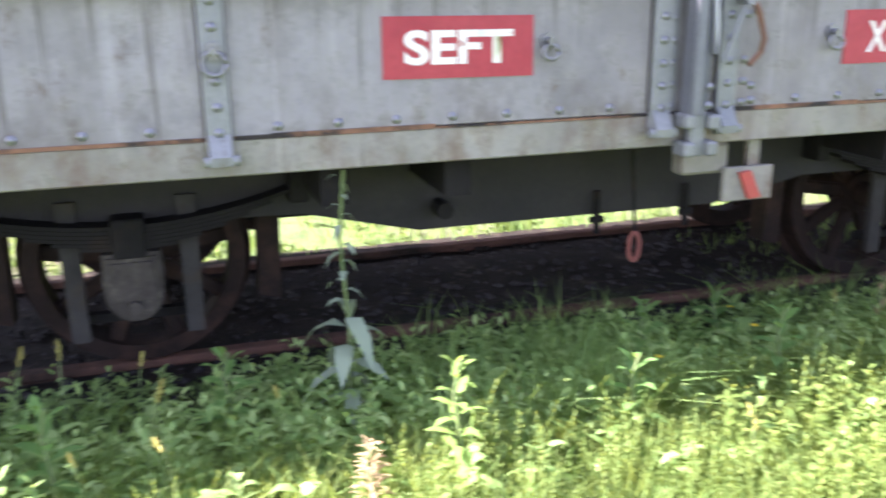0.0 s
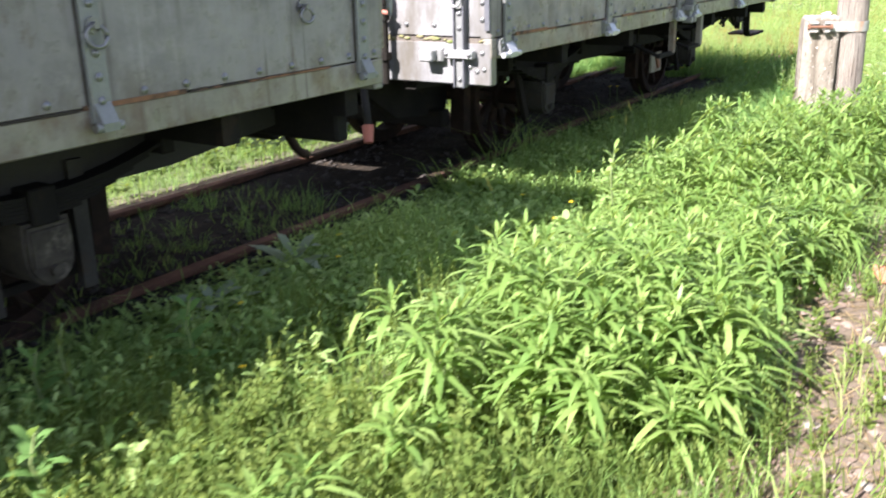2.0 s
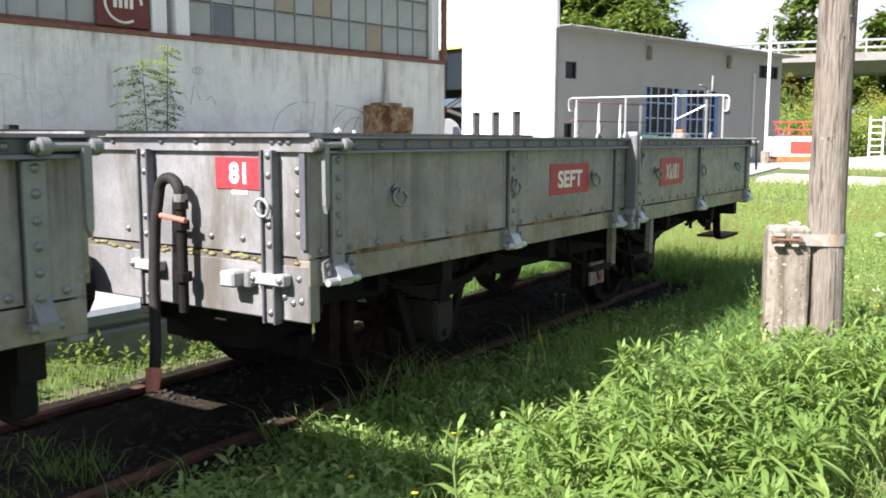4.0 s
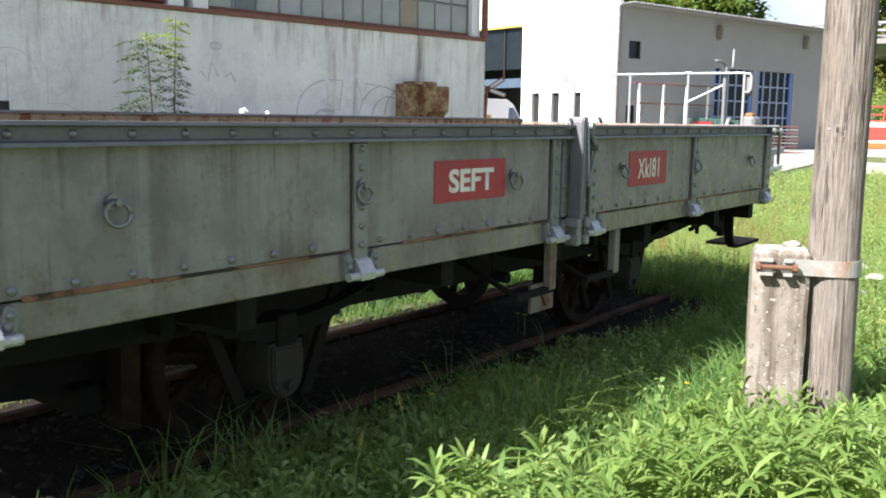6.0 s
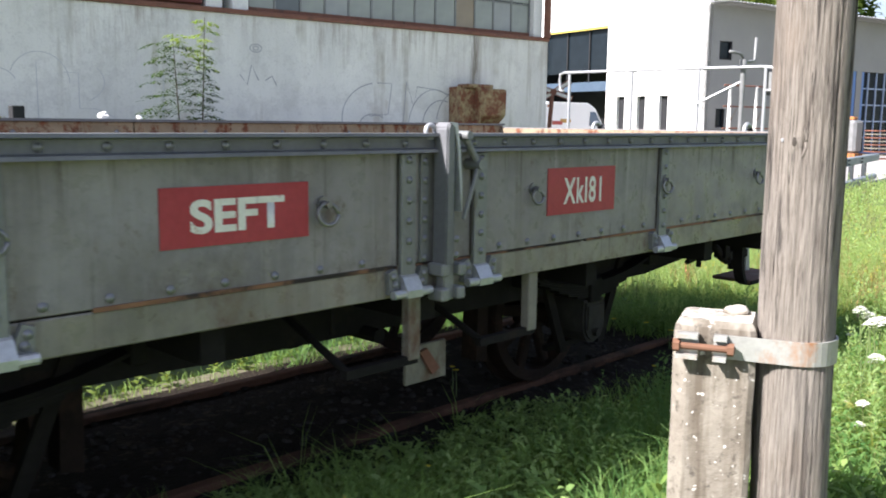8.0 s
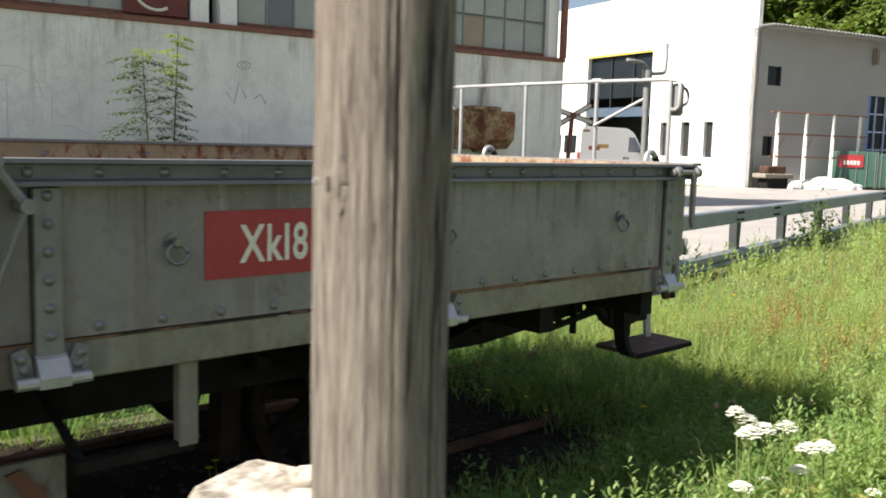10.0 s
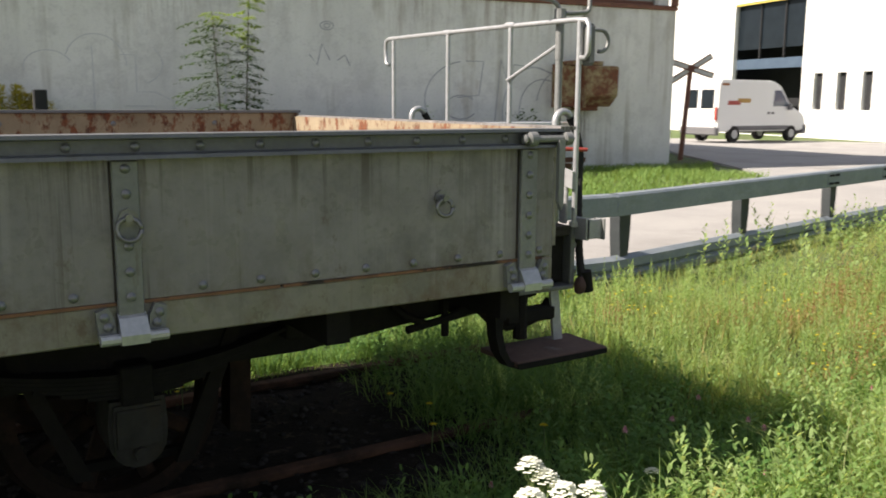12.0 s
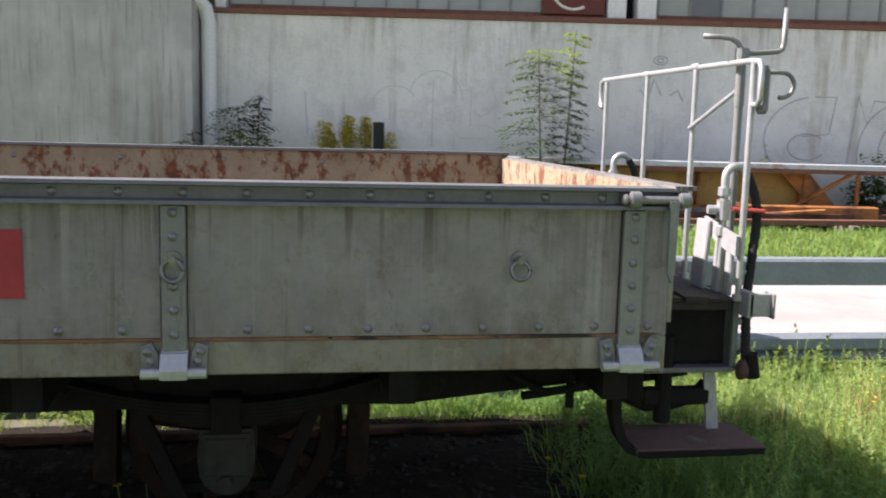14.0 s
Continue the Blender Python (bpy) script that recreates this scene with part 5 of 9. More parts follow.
def brake_hose(w, x, y, s):
    """Air pipe with a cock below a tight bend, and a long rubber hose hanging beside it."""
    g = part("air_pipe", rod_bm((x + s * 0.06, y, 0.66), (x + s * 0.06, y, 1.08), 0.02, 12), M_GUARDIRON, w, "dark air pipe")
    for z, r in ((0.8, 0.034), (1.0, 0.03), (1.08, 0.028)):
        part("pipe_nut", rod_bm((x + s * 0.06, y, z - 0.018), (x + s * 0.06, y, z + 0.018), r, 8), M_GUARDIRON, g)
    part("cock", rod_bm((x + s * 0.075, y - 0.04, 1.02), (x + s * 0.085, y + 0.09, 1.035), 0.011, 8), M_SALMON, g, "faded red cock handle")
    bm = bmesh.new()
    pts = [Vector((x + s * 0.06, y, 1.08))] + arc((x + s * 0.065, y + 0.06, 1.12), 0.06, 0, 180, 10, (0, -1, 0), (0, 0, 1)) + [Vector((x + s * 0.08, y + 0.13, 1.0)), Vector((x + s * 0.09, y + 0.14, 0.75)), Vector((x + s * 0.13, y + 0.09, 0.55)), Vector((x + s * 0.18, y + 0.04, 0.44))]
    tube(bm, pts, 0.022, 12)
    h = part("brake_hose", bm, M_RUBBER, w, "black rubber brake hose", smooth=True)
    bm = bmesh.new()
    rod(bm, (x + s * 0.178, y + 0.045, 0.45), (x + s * 0.21, y + 0.02, 0.37), 0.033, 12, 0.024)
    part("hose_coupling", bm, M_SALMON, h, "faded red hose coupling")
    part("hose_clip", rod_bm((x + s * 0.062, y, 1.09), (x + s * 0.062, y, 1.12), 0.027, 10), M_STRAP, h)


brake_hose(wagon_a, 7.25, -0.15, -1)
hook = bmesh.new()
tube(hook, [(6.36, -0.19, 0.7), (6.37, -0.19, 0.6), (6.38, -0.19, 0.52), (6.42, -0.19, 0.46), (6.46, -0.19, 0.43), (6.49, -0.19, 0.42)], 0.022, 8)
part("coupling_hook", hook, M_WHEEL, wagon_b, "rusty coupling link")
part("coupling_drop", bbox(6.36, 6.42, -0.1, 0.1, 0.5, 0.7, 0.01), M_UNDER, wagon_b)
part("draw_bar", bbox(6.4, 7.2, 0.5, 0.6, 0.6, 0.68, 0.01), M_UNDER, wagon_b)
part("buffer", rod_bm((6.4, 0.56, 0.72), (6.62, 0.56, 0.72), 0.17, 16), M_UNDER, wagon_b)
part("buffer", rod_bm((7.18, 0.56, 0.72), (6.95, 0.56, 0.72), 0.17, 16), M_UNDER, wagon_a)

# added under the floor of the second wagon: dark blockers shaped as brake gear
part("cylinder_blocker", rod_bm((10.45, 0.55, 0.48), (11.05, 0.55, 0.48), 0.15, 16), M_UNDER, wagon_a, "dark cylinder added under the floor to block the view through")
part("drum_blocker", rod_bm((10.3, 0.95, 0.5), (11.1, 0.95, 0.5), 0.16, 16), M_UNDER, wagon_a, "dark drum added under the floor to block the view through")
part("brake_lever", bbox(10.2, 10.26, 0.2, 1.1, 0.4, 0.46), M_UNDER, wagon_a)
bm = bmesh.new()
prism(bm, [(7.3, 0.66), (7.3, 0.6), (7.5, 0.52), (7.75, 0.36), (8.3, 0.3), (8.35, 0.66)], "y", 0.2, 0.26)
part("slope_blocker", bm, M_UNDER, wagon_a)
part("brake_beam", bbox(8.1, 8.2, 0.1, 1.1, 0.25, 0.36, 0.01), M_UNDER, wagon_a)
# brake gear under the sill of the second wagon
for x in (10.07, 10.72):
    part("stirrup", bbox(x - 0.028, x + 0.028, -0.72, -0.68, 0.56, 0.8, 0.004), M_POST, wagon_a, "pale painted stirrup bar")
    part("stirrup_foot", bbox(x - 0.3, x + 0.02, -0.715, -0.685, 0.545, 0.575), M_UNDER, wagon_a)
    part("stirrup_brace", rod_bm((x - 0.28, -0.7, 0.56), (x - 0.28, -0.3, 0.72), 0.014), M_UNDER, wagon_a)
part("brake_plate", bbox(10.25, 10.47, -0.485, -0.467, 0.375, 0.525, 0.003), M_POST, wagon_a, "pale indicator plate")
bm = bmesh.new()
prism(bm, [(10.31, 0.5), (10.35, 0.51), (10.42, 0.42), (10.38, 0.4)], "y", -0.5, -0.4855)
part("pointer", bm, M_BROWN, wagon_a, "worn red-brown pointer")
part("hanger", rod_bm((9.88, -0.5, 0.64), (9.88, -0.5, 0.79), 0.009), M_UNDER, wagon_a)
for x, z in ((9.2, 0.36), (9.05, 0.38), (9.5, 0.4)):
    part("brake_hook", rod_bm((x, 0.5, z), (x + 0.01, 0.5, z + 0.15), 0.012), M_UNDER, wagon_a)
part("cross_rod", rod_bm((9.3, 0.3, 0.4), (10.0, 1.0, 0.44), 0.014), M_UNDER, wagon_a)
link = bmesh.new()
tube(link, [Vector((3.61, -0.51, 0.41)) + Vector((0.02 * math.cos(a), 0, 0.052 * math.sin(a))) for a in np.linspace(0, math.tau, 17)], 0.008, 6)
part("red_link", link, surface("rusty_red_paint", (0.17, 0.05, 0.04), (0.22, 0.07, 0.05), 12, 0.8), wagon_b, "red-painted hanging chain link")
part("link_hanger", rod_bm((3.61, -0.51, 0.46), (3.59, -0.5, 0.8), 0.006), M_UNDER, wagon_b)
for x in (3.58, 3.95):
    part("drain_rod", rod_bm((x, -0.28, 0.4), (x, -0.28, 0.56), 0.012), M_UNDER, wagon_b)
    part("drain_tap", rod_bm((x - 0.026, -0.28, 0.452), (x + 0.026, -0.28, 0.452), 0.013), M_UNDER, wagon_b)

M_HEAD = surface("coupling_iron", (0.07, 0.035, 0.028), (0.1, 0.05, 0.04), 14, 0.7, 0, 50, 0.003)
# brakeman's platform
P0, P1 = 13.05, 13.44
plat = part("platform", bbox(P0, P1 - 0.02, -0.37, 1.2, 0.895, 0.925, 0.004), M_PLANK, wagon_a, "worn plank platform")
for i in range(4):
    bm = bmesh.new()
    rows = []
    for j in range(40):
        yy = -0.385 + 0.012 * (i % 2) + 1.585 * j / 39
        gnaw = 0.006 * noise.noise((yy * 30, i, 0)) + (0.008 * noise.noise((i * 3, 1, 0)) if j == 0 else 0)
        top = 0.937 + 0.004 * (i % 3) + 0.006 * noise.noise((yy * 18, i * 5, 2))
        rows.append([bm.verts.new((P0 + q, yy + gnaw, z)) for q, z in ((0.004 + 0.095 * i + gnaw, 0.926), (0.004 + 0.095 * i + gnaw, top), (0.045 + 0.095 * i, top + 0.003 * noise.noise((yy * 50, i, 7))), (0.09 + 0.095 * i - gnaw, top - 0.002), (0.09 + 0.095 * i - gnaw, 0.926))])
    for a, b in zip(rows, rows[1:]):
        for q in range(4):
            bm.faces.new((a[q], b[q], b[q + 1], a[q + 1]))
    bm.faces.new(rows[0])
    bm.faces.new(rows[-1][::-1])
    bmesh.ops.recalc_face_normals(bm, faces=bm.faces[:])
    part("plank", bm, M_PLANK, plat)
part("platform_front", bbox(P1 - 0.012, P1 + 0.012, -0.37, 1.21, 0.68, 0.93, 0.003), M_RAILPAINT, wagon_a)
part("platform_web", bbox(P0, P1 - 0.02, -0.33, -0.3, 0.7, 0.89), M_UNDER, wagon_a)
part("web_plank", bbox(P0, P1 - 0.024, -0.337, -0.3305, 0.705, 0.893, 0.003), M_UNDER, wagon_a, "plate darkened for the shade under the platform")
part("platform_flange", bbox(P0, P1, -0.38, -0.17, 0.675, 0.692, 0.003), M_RAILPAINT, wagon_a)
for z in (0.85, 0.74):
    part("bolt", rod_bm((P1 + 0.01, -0.345, z), (P1 + 0.03, -0.345, z), 0.014, 6), M_STRAP, wagon_a)
rail_pts = {1.15: 13.455, 0.61: 13.455, 0.09: 13.445, -0.37: 13.44}
for y, x in rail_pts.items():
    post = part("rail_post", rod_bm((x, y, 0.93), (x, y, 1.745), 0.011, 12), M_TUBE, wagon_a)
    part("foot", rod_bm((x, y, 0.93), (x, y, 0.95), 0.02, 12), M_TUBE, post)
bm = bmesh.new()
tube(bm, [(13.455, 1.2, 1.62), (13.455, 1.235, 1.63), (13.455, 1.24, 1.7), (13.455, 1.235, 1.745), (13.455, 1.2, 1.757), (13.455, 0.61, 1.756), (13.445, 0.09, 1.752), (13.44, -0.34, 1.748), (13.44, -0.41, 1.742), (13.44, -0.425, 1.72), (13.44, -0.425, 1.62), (13.44, -0.41, 1.6), (13.44, -0.38, 1.6)], 0.0105, 10)
part("hand_rail", bm, M_TUBE, wagon_a, "galvanised tube hand rail", smooth=True)
for y, x in ((0.61, 13.455), (0.09, 13.445)):
    part("rail_sleeve", rod_bm((x, y + 0.03, 1.7565), (x, y - 0.03, 1.7545), 0.0135, 10), M_TUBE, wagon_a)
part("rail_brace", rod_bm((13.43, 0.09, 1.52), (13.48, -0.19, 1.66), 0.008), M_TUBE, wagon_a)
bc = part("brake_column", rod_bm((13.48, -0.2, 0.85), (13.48, -0.2, 1.78), 0.015, 14), M_STRAP, wagon_a, "handbrake column")
part("column_collar", rod_bm((13.48, -0.2, 1.6), (13.48, -0.2, 1.78), 0.0175, 14), M_STRAP, bc)
part("column_head", rod_bm((13.48, -0.2, 1.75), (13.48, -0.2, 1.803), 0.025, 12), M_STRAP, bc)
bm = bmesh.new()
tube(bm, [(13.345, -0.17, 1.843), (13.4, -0.18, 1.842), (13.44, -0.195, 1.836), (13.462, -0.2, 1.82), (13.478, -0.2, 1.797), (13.5, -0.2, 1.786), (13.56, -0.2, 1.791), (13.615, -0.2, 1.797), (13.631, -0.2, 1.806), (13.636, -0.2, 1.825), (13.638, -0.2, 1.95)], 0.0098, 10)
part("crank", bm, M_STRAP, bc, "bent steel brake crank", smooth=True)
part("end_plate", bbox(13.455, 13.475, -0.43, -0.36, 1.57, 1.73, 0.012), M_STRAP, wagon_a)
bm = bmesh.new()
tube(bm, [(13.46, -0.38, 1.71), (13.52, -0.38, 1.711)] + [(x, -0.38, z) for x, _, z in arc((13.54, 0, 1.669), 0.042, 80, -105, 12)], 0.008, 8)
part("rail_hook", bm, M_STRAP, wagon_a, smooth=True)
# slatted side plate, its bracket and bolts
for i, (y, hw, x) in enumerate(((-0.15, 0.05, 13.405), (-0.255, 0.022, 13.42), (-0.325, 0.02, 13.425))):
    bm = bbox(x - 0.008, x + 0.008, y - hw, y + hw, 0.94, 1.19 - 0.022 * i, 0.004)
    for v in bm.verts:
        v.co.x -= 0.06 * (1.19 - v.co.z) * (1 - 0.4 * i)
    part("side_slat", bm, M_PLATE, wagon_a, "silver-painted upright slat")
bm = bmesh.new()
prism(bm, [(-0.385, 1.085), (-0.385, 1.155), (-0.13, 1.2), (-0.13, 1.15), (-0.3, 1.1)], "x", 13.412, 13.424)
bk = part("slat_bracket", bm, M_PLATE, wagon_a, "silver-painted bracket plate")
for y, z in ((-0.36, 1.125), (-0.17, 1.175), (-0.24, 1.15)):
    part("bolt", rod_bm((13.424, y, z), (13.436, y, z), 0.01, 6), M_STRAP, bk)
lb = part("lamp_bracket", bbox(13.45, 13.53, -0.44, -0.425, 0.885, 0.965, 0.003), M_PLATE, wagon_a)
part("lamp_bracket_lip", bbox(13.527, 13.537, -0.455, -0.39, 0.88, 0.965, 0.003), M_STRAP, lb)
part("lamp_bracket_base", bbox(13.445, 13.465, -0.44, -0.36, 0.88, 0.97, 0.003), M_PLATE, lb)


def ribbed(bm, pts, r, seg=10):
    """A hose with wound ribs along the curve through the points."""
    pts = [Vector(p) for p in pts]
    fine = []
    for i in range(len(pts) - 1):
        p0, p1, p2, p3 = pts[max(i - 1, 0)], pts[i], pts[i + 1], pts[min(i + 2, len(pts) - 1)]
        for k in range(8):
            t = k / 8
            fine.append(0.5 * (2 * p1 + (p2 - p0) * t + (2 * p0 - 5 * p1 + 4 * p2 - p3) * t * t + (3 * p1 - p0 - 3 * p2 + p3) * t ** 3))
    tube(bm, fine + [pts[-1]], r, seg)
    for a, b in zip(fine[::2], fine[1::2]):
        rod(bm, a, a.lerp(b, 0.6), r * 1.1, seg)


def goose_neck(x, y, z, cock):
    bm = bmesh.new()
    tube(bm, [(x, y, 0.9), (x, y, z - 0.08)] + arc((x + 0.04, y, z - 0.05), 0.04, 180, 20, 8), 0.0145, 12)
    g = part("goose_neck", bm, M_TUBE, wagon_a, "silver goose-neck air pipe", smooth=True)
    bm = bmesh.new()
    ribbed(bm, [(x + 0.075, y, z - 0.035), (x + 0.1, y - 0.005, z - 0.08), (x + 0.118, y - 0.02, z - 0.18), (x + 0.1, y - 0.04, z - 0.32), (x + 0.07, y - 0.08, z - 0.46), (x + 0.065, y - 0.1, 0.8), (x + 0.055, y - 0.13, 0.72)], 0.016)
    part("air_hose", bm, M_RUBBER, g, "black ribbed rubber hose")
    for dz in (0.1, 0.24):
        part("pipe_nut", rod_bm((x, y, z - dz - 0.015), (x, y, z - dz + 0.015), 0.024, 8), M_TUBE, g)
    if cock:
        part("valve", rod_bm((x, y, z - 0.2), (x, y, z - 0.13), 0.024, 12), M_TUBE, g)
        part("valve_nose", rod_bm((x, y, z - 0.165), (x - 0.055, y + 0.01, z - 0.165), 0.016, 10), M_TUBE, g)
        part("valve_handle", rod_bm((x + 0.02, y - 0.03, z - 0.16), (x + 0.13, y - 0.05, z - 0.165), 0.008, 8), M_REDPAINT, g, "red valve handle")


goose_neck(13.42, -0.26, 1.4, True)
goose_neck(13.42, 0.9, 1.4, False)
bm = bmesh.new()
bmesh.ops.create_uvsphere(bm, u_segments=14, v_segments=9, radius=0.031)
for v in bm.verts:
    v.co *= 1 + 0.25 * noise.noise(v.co * 30)
bm.transform(pose(13.468, -0.39, 0.69, 0, 18, 0) @ Matrix.Diagonal((0.85, 0.8, 1.3, 1)))
ch = part("coupling_head", bm, M_HEAD, wagon_a, "rusty hose coupling head", smooth=True)
part("coupling_seal", rod_bm((13.49, -0.39, 0.745), (13.505, -0.392, 0.66), 0.026, 14), M_UNDER, ch)
# step below the platform
stp = part("step_board", bbox(13.04, 13.49, -0.54, -0.29, 0.441, 0.462, 0.004), M_STEP, wagon_a, "dark red-brown wooden step board")
part("step_edge", bbox(13.04, 13.485, -0.546, -0.54, 0.437, 0.457), M_UNDER, stp)
bm = bmesh.new()
prism(bm, [(12.94, 0.8), (12.972, 0.8), (12.985, 0.57), (13.0, 0.51), (13.025, 0.464), (13.08, 0.44), (13.44, 0.44), (13.44, 0.424), (13.07, 0.424), (13.01, 0.446), (12.972, 0.5), (12.952, 0.57)], "y", -0.52, -0.46)
part("step_hanger", bm, M_UNDER, wagon_a, "bent flat-iron step hanger")
bm = bmesh.new()
prism(bm, [(13.34, 0.69), (13.38, 0.69), (13.41, 0.462), (13.365, 0.462)], "y", -0.355, -0.34)
part("step_strut", bm, M_PLATE, wagon_a, "pale steel step strut")
# draw gear and hose loops under the end
bm = bmesh.new()
tube(bm, [(12.95, -0.32, 0.67), (13.02, -0.32, 0.63), (13.08, -0.32, 0.575), (13.15, -0.32, 0.545), (13.24, -0.32, 0.55), (13.33, -0.32, 0.575), (13.37, -0.32, 0.62)], 0.026, 8)
part("draw_gear", bm, M_UNDER, wagon_a, smooth=True)
part("draw_bar_end", bbox(13.12, 13.37, -0.36, -0.3, 0.55, 0.61, 0.01), M_UNDER, wagon_a)
part("draw_pin", rod_bm((13.2, -0.34, 0.49), (13.2, -0.34, 0.8), 0.03, 10), M_UNDER, wagon_a)
part("draw_bolt", bbox(13.06, 13.12, -0.36, -0.28, 0.57, 0.8, 0.005), M_GUARDIRON, wagon_a)
part("cross_bar", rod_bm((12.7, -0.3, 0.58), (13.3, -0.3, 0.66), 0.016), M_UNDER, wagon_a)
bm = bmesh.new()
tube(bm, [(12.64, -0.3, 0.68), (12.7, -0.3, 0.63), (12.78, -0.3, 0.595), (12.86, -0.3, 0.598), (12.95, -0.3, 0.63), (13.02, -0.3, 0.68)], 0.014, 8)
part("hose_loop", bm, M_UNDER, wagon_a, smooth=True)
part("pipe_drop", rod_bm((12.88, -0.28, 0.53), (12.88, -0.28, 0.75), 0.016, 8), M_UNDER, wagon_a)
part("buffer", rod_bm((13.45, 0.56, 0.76), (13.62, 0.56, 0.76), 0.16, 16), M_UNDER, wagon_a)

# scraps of paper caught on the far rail
for x, sz in ((10.0, 0.026), (10.19, 0.015)):
    bm = bmesh.new()
    bmesh.ops.create_icosphere(bm, subdivisions=2, radius=sz)
    for v in bm.verts:
        v.co *= 1 + 0.5 * noise.noise(v.co * 60)
        v.co.z *= 0.8
    bm.transform(pose(x, FAR_Y, 1.375 + sz * 0.6))
    part("paper_scrap", bm, M_WHITEWALL, None, "crumpled white scrap on the wagon's top rail", "paper scrap")

# ---- wooden pole on its concrete stub ----
def pole():
    t = thing("utility_pole", (10.48, -1.885, 0), "weathered grey wooden utility pole clamped to a concrete stub", "pole")
    r = random.Random(2)
    bm = bmesh.new()
    n = 150
    rings = []
    zs = [-0.3 + 0.06 * i for i in range(122)]
    for z in zs:
        ring = []
        for k in range(n):
            a = k * math.tau / n
            rad = 0.107 - 0.0022 * z + 0.0035 * noise.noise((math.cos(a) * 2, math.sin(a) * 2, z * 0.7))
            groove = noise.noise((math.cos(a) * 9, math.sin(a) * 9, z * 0.22 + 5))
            rad -= 0.008 * max(0, groove - 0.12)
            split = noise.noise((math.cos(a) * 20, math.sin(a) * 20, z * 0.3 + 2))
            rad -= 0.011 * max(0, split - 0.3) + 0.0008 * noise.noise((math.cos(a) * 45, math.sin(a) * 45, z * 0.8))
            b = min(1, max(0, z))
            ring.append(bm.verts.new((10.48 - 0.008 * b + rad * math.cos(a), -1.885 + 0.017 * b + rad * math.sin(a), z)))
        rings.append(ring)
    for a, b in zip(rings, rings[1:]):
        for k in range(n):
            bm.faces.new((a[k], a[(k + 1) % n], b[(k + 1) % n], b[k]))
    bm.faces.new(rings[-1])
    part("pole", bm, M_POLE, t, smooth=True)
    # knots
    for ang, z in ((184, 1.338), (205, 0.22), (236, 2.1), (215, 1.9)):
        a = radians(ang)
        bm = bmesh.new()
        bmesh.ops.create_uvsphere(bm, u_segments=12, v_segments=8, radius=0.03)
        bm.transform(Matrix.Translation((10.472 + 0.096 * math.cos(a), -1.868 + 0.096 * math.sin(a), z)) @ pose(0, 0, 0, 0, 0, ang) @ Matrix.Diagonal((0.28, 0.75, 1.2, 1)))
        knot = part("knot", bm, M_POLE, t, smooth=True)
        bm = bmesh.new()
        pts = arc((0, 0, 0), 1.0, 0, 360, 20, (0, 0.03, 0), (0, 0, 0.05))
        tube(bm, pts, 0.0065, 6)
        bm.transform(Matrix.Translation((10.472 + 0.094 * math.cos(a), -1.868 + 0.094 * math.sin(a), z)) @ pose(0, 0, 0, 0, 0, ang))
        part("knot_ring", bm, M_POLE, knot, smooth=True)
        bm = bmesh.new()
        bmesh.ops.create_uvsphere(bm, u_segments=8, v_segments=6, radius=0.011)
        bm.transform(Matrix.Translation((10.472 + 0.102 * math.cos(a), -1.868 + 0.102 * math.sin(a), z)) @ pose(0, 0, 0, 0, 0, ang) @ Matrix.Diagonal((0.35, 0.7, 1.3, 1)))
        part("knot_core", bm, M_PLANK, knot, smooth=True)
    for ang, z in ((166, 1.342), (232, 2.02), (225, 2.35), (240, 2.5)):
        a = radians(ang)
        c = Vector((10.472, -1.868, z)) + Vector((math.cos(a), math.sin(a), 0)) * 0.1
        part("nail", rod_bm(c, c + Vector((math.cos(a), math.sin(a), 0)) * 0.009, 0.005, 6), M_TUBE, t)
    bm = bbox(-0.02, 0.02, -0.004, 0.004, -0.12, 0.12, 0.003)
    a = radians(150)
    bm.transform(pose(10.48 + 0.1 * math.cos(a), -1.885 + 0.1 * math.sin(a), 2.1, 0, 0, 150 + 90))
    part("tag", bm, M_CLAMP, t)
    # concrete stub
    m = pose(10.39, -1.672, 0, 0, 0.5, 23)
    bm = bmesh.new()
    o = [(-0.1, -0.115), (0.09, -0.115), (0.1, -0.1), (0.1, 0.1), (0.085, 0.115), (-0.07, 0.115), (-0.11, 0.07), (-0.11, -0.1)]
    rows = []
    for z, k in [(-0.3 + 0.06 * i, 1.0) for i in range(18)] + [(0.78, 1.0), (0.805, 0.97), (0.825, 0.88)]:
        rows.append([bm.verts.new((x * k + 0.004 * noise.noise((x * 9, y * 9, z * 8)), y * k + 0.004 * noise.noise((x * 9, y * 9, z * 8 + 9)), z + (0.006 * noise.noise((x * 12, y * 12, 3)) if z > 0.75 else 0))) for x, y in o])
    for a, b in zip(rows, rows[1:]):
        for k in range(8):
            bm.faces.new((a[k], a[(k + 1) % 8], b[(k + 1) % 8], b[k]))
    bm.faces.new(rows[-1])
    bm.transform(m)
    st = part("concrete_stub", bm, M_CONC, t, "pitted old concrete stub post")
    bm = bmesh.new()
    bmesh.ops.create_icosphere(bm, subdivisions=3, radius=0.05)
    for v in bm.verts:
        v.co *= 1 + 0.3 * noise.noise(v.co * 25) + 0.1 * noise.noise(v.co * 70)
    bm.transform(m @ Matrix.Translation((0.05, -0.055, 0.826)) @ Matrix.Diagonal((0.8, 0.8, 0.5, 1)))
    part("mortar_cap", bm, M_CONC, st, smooth=True)
    # clamp band
    zc = 0.757
    bm = bmesh.new()
    c = Vector((10.474, -1.872, zc))
    out = [c + 0.113 * Vector((math.cos(radians(a)), math.sin(radians(a)), 0)) for a in range(200, 371, 10)]
    start = [m @ Vector((-0.122, -0.02, zc)), m @ Vector((-0.12, -0.09, zc))]
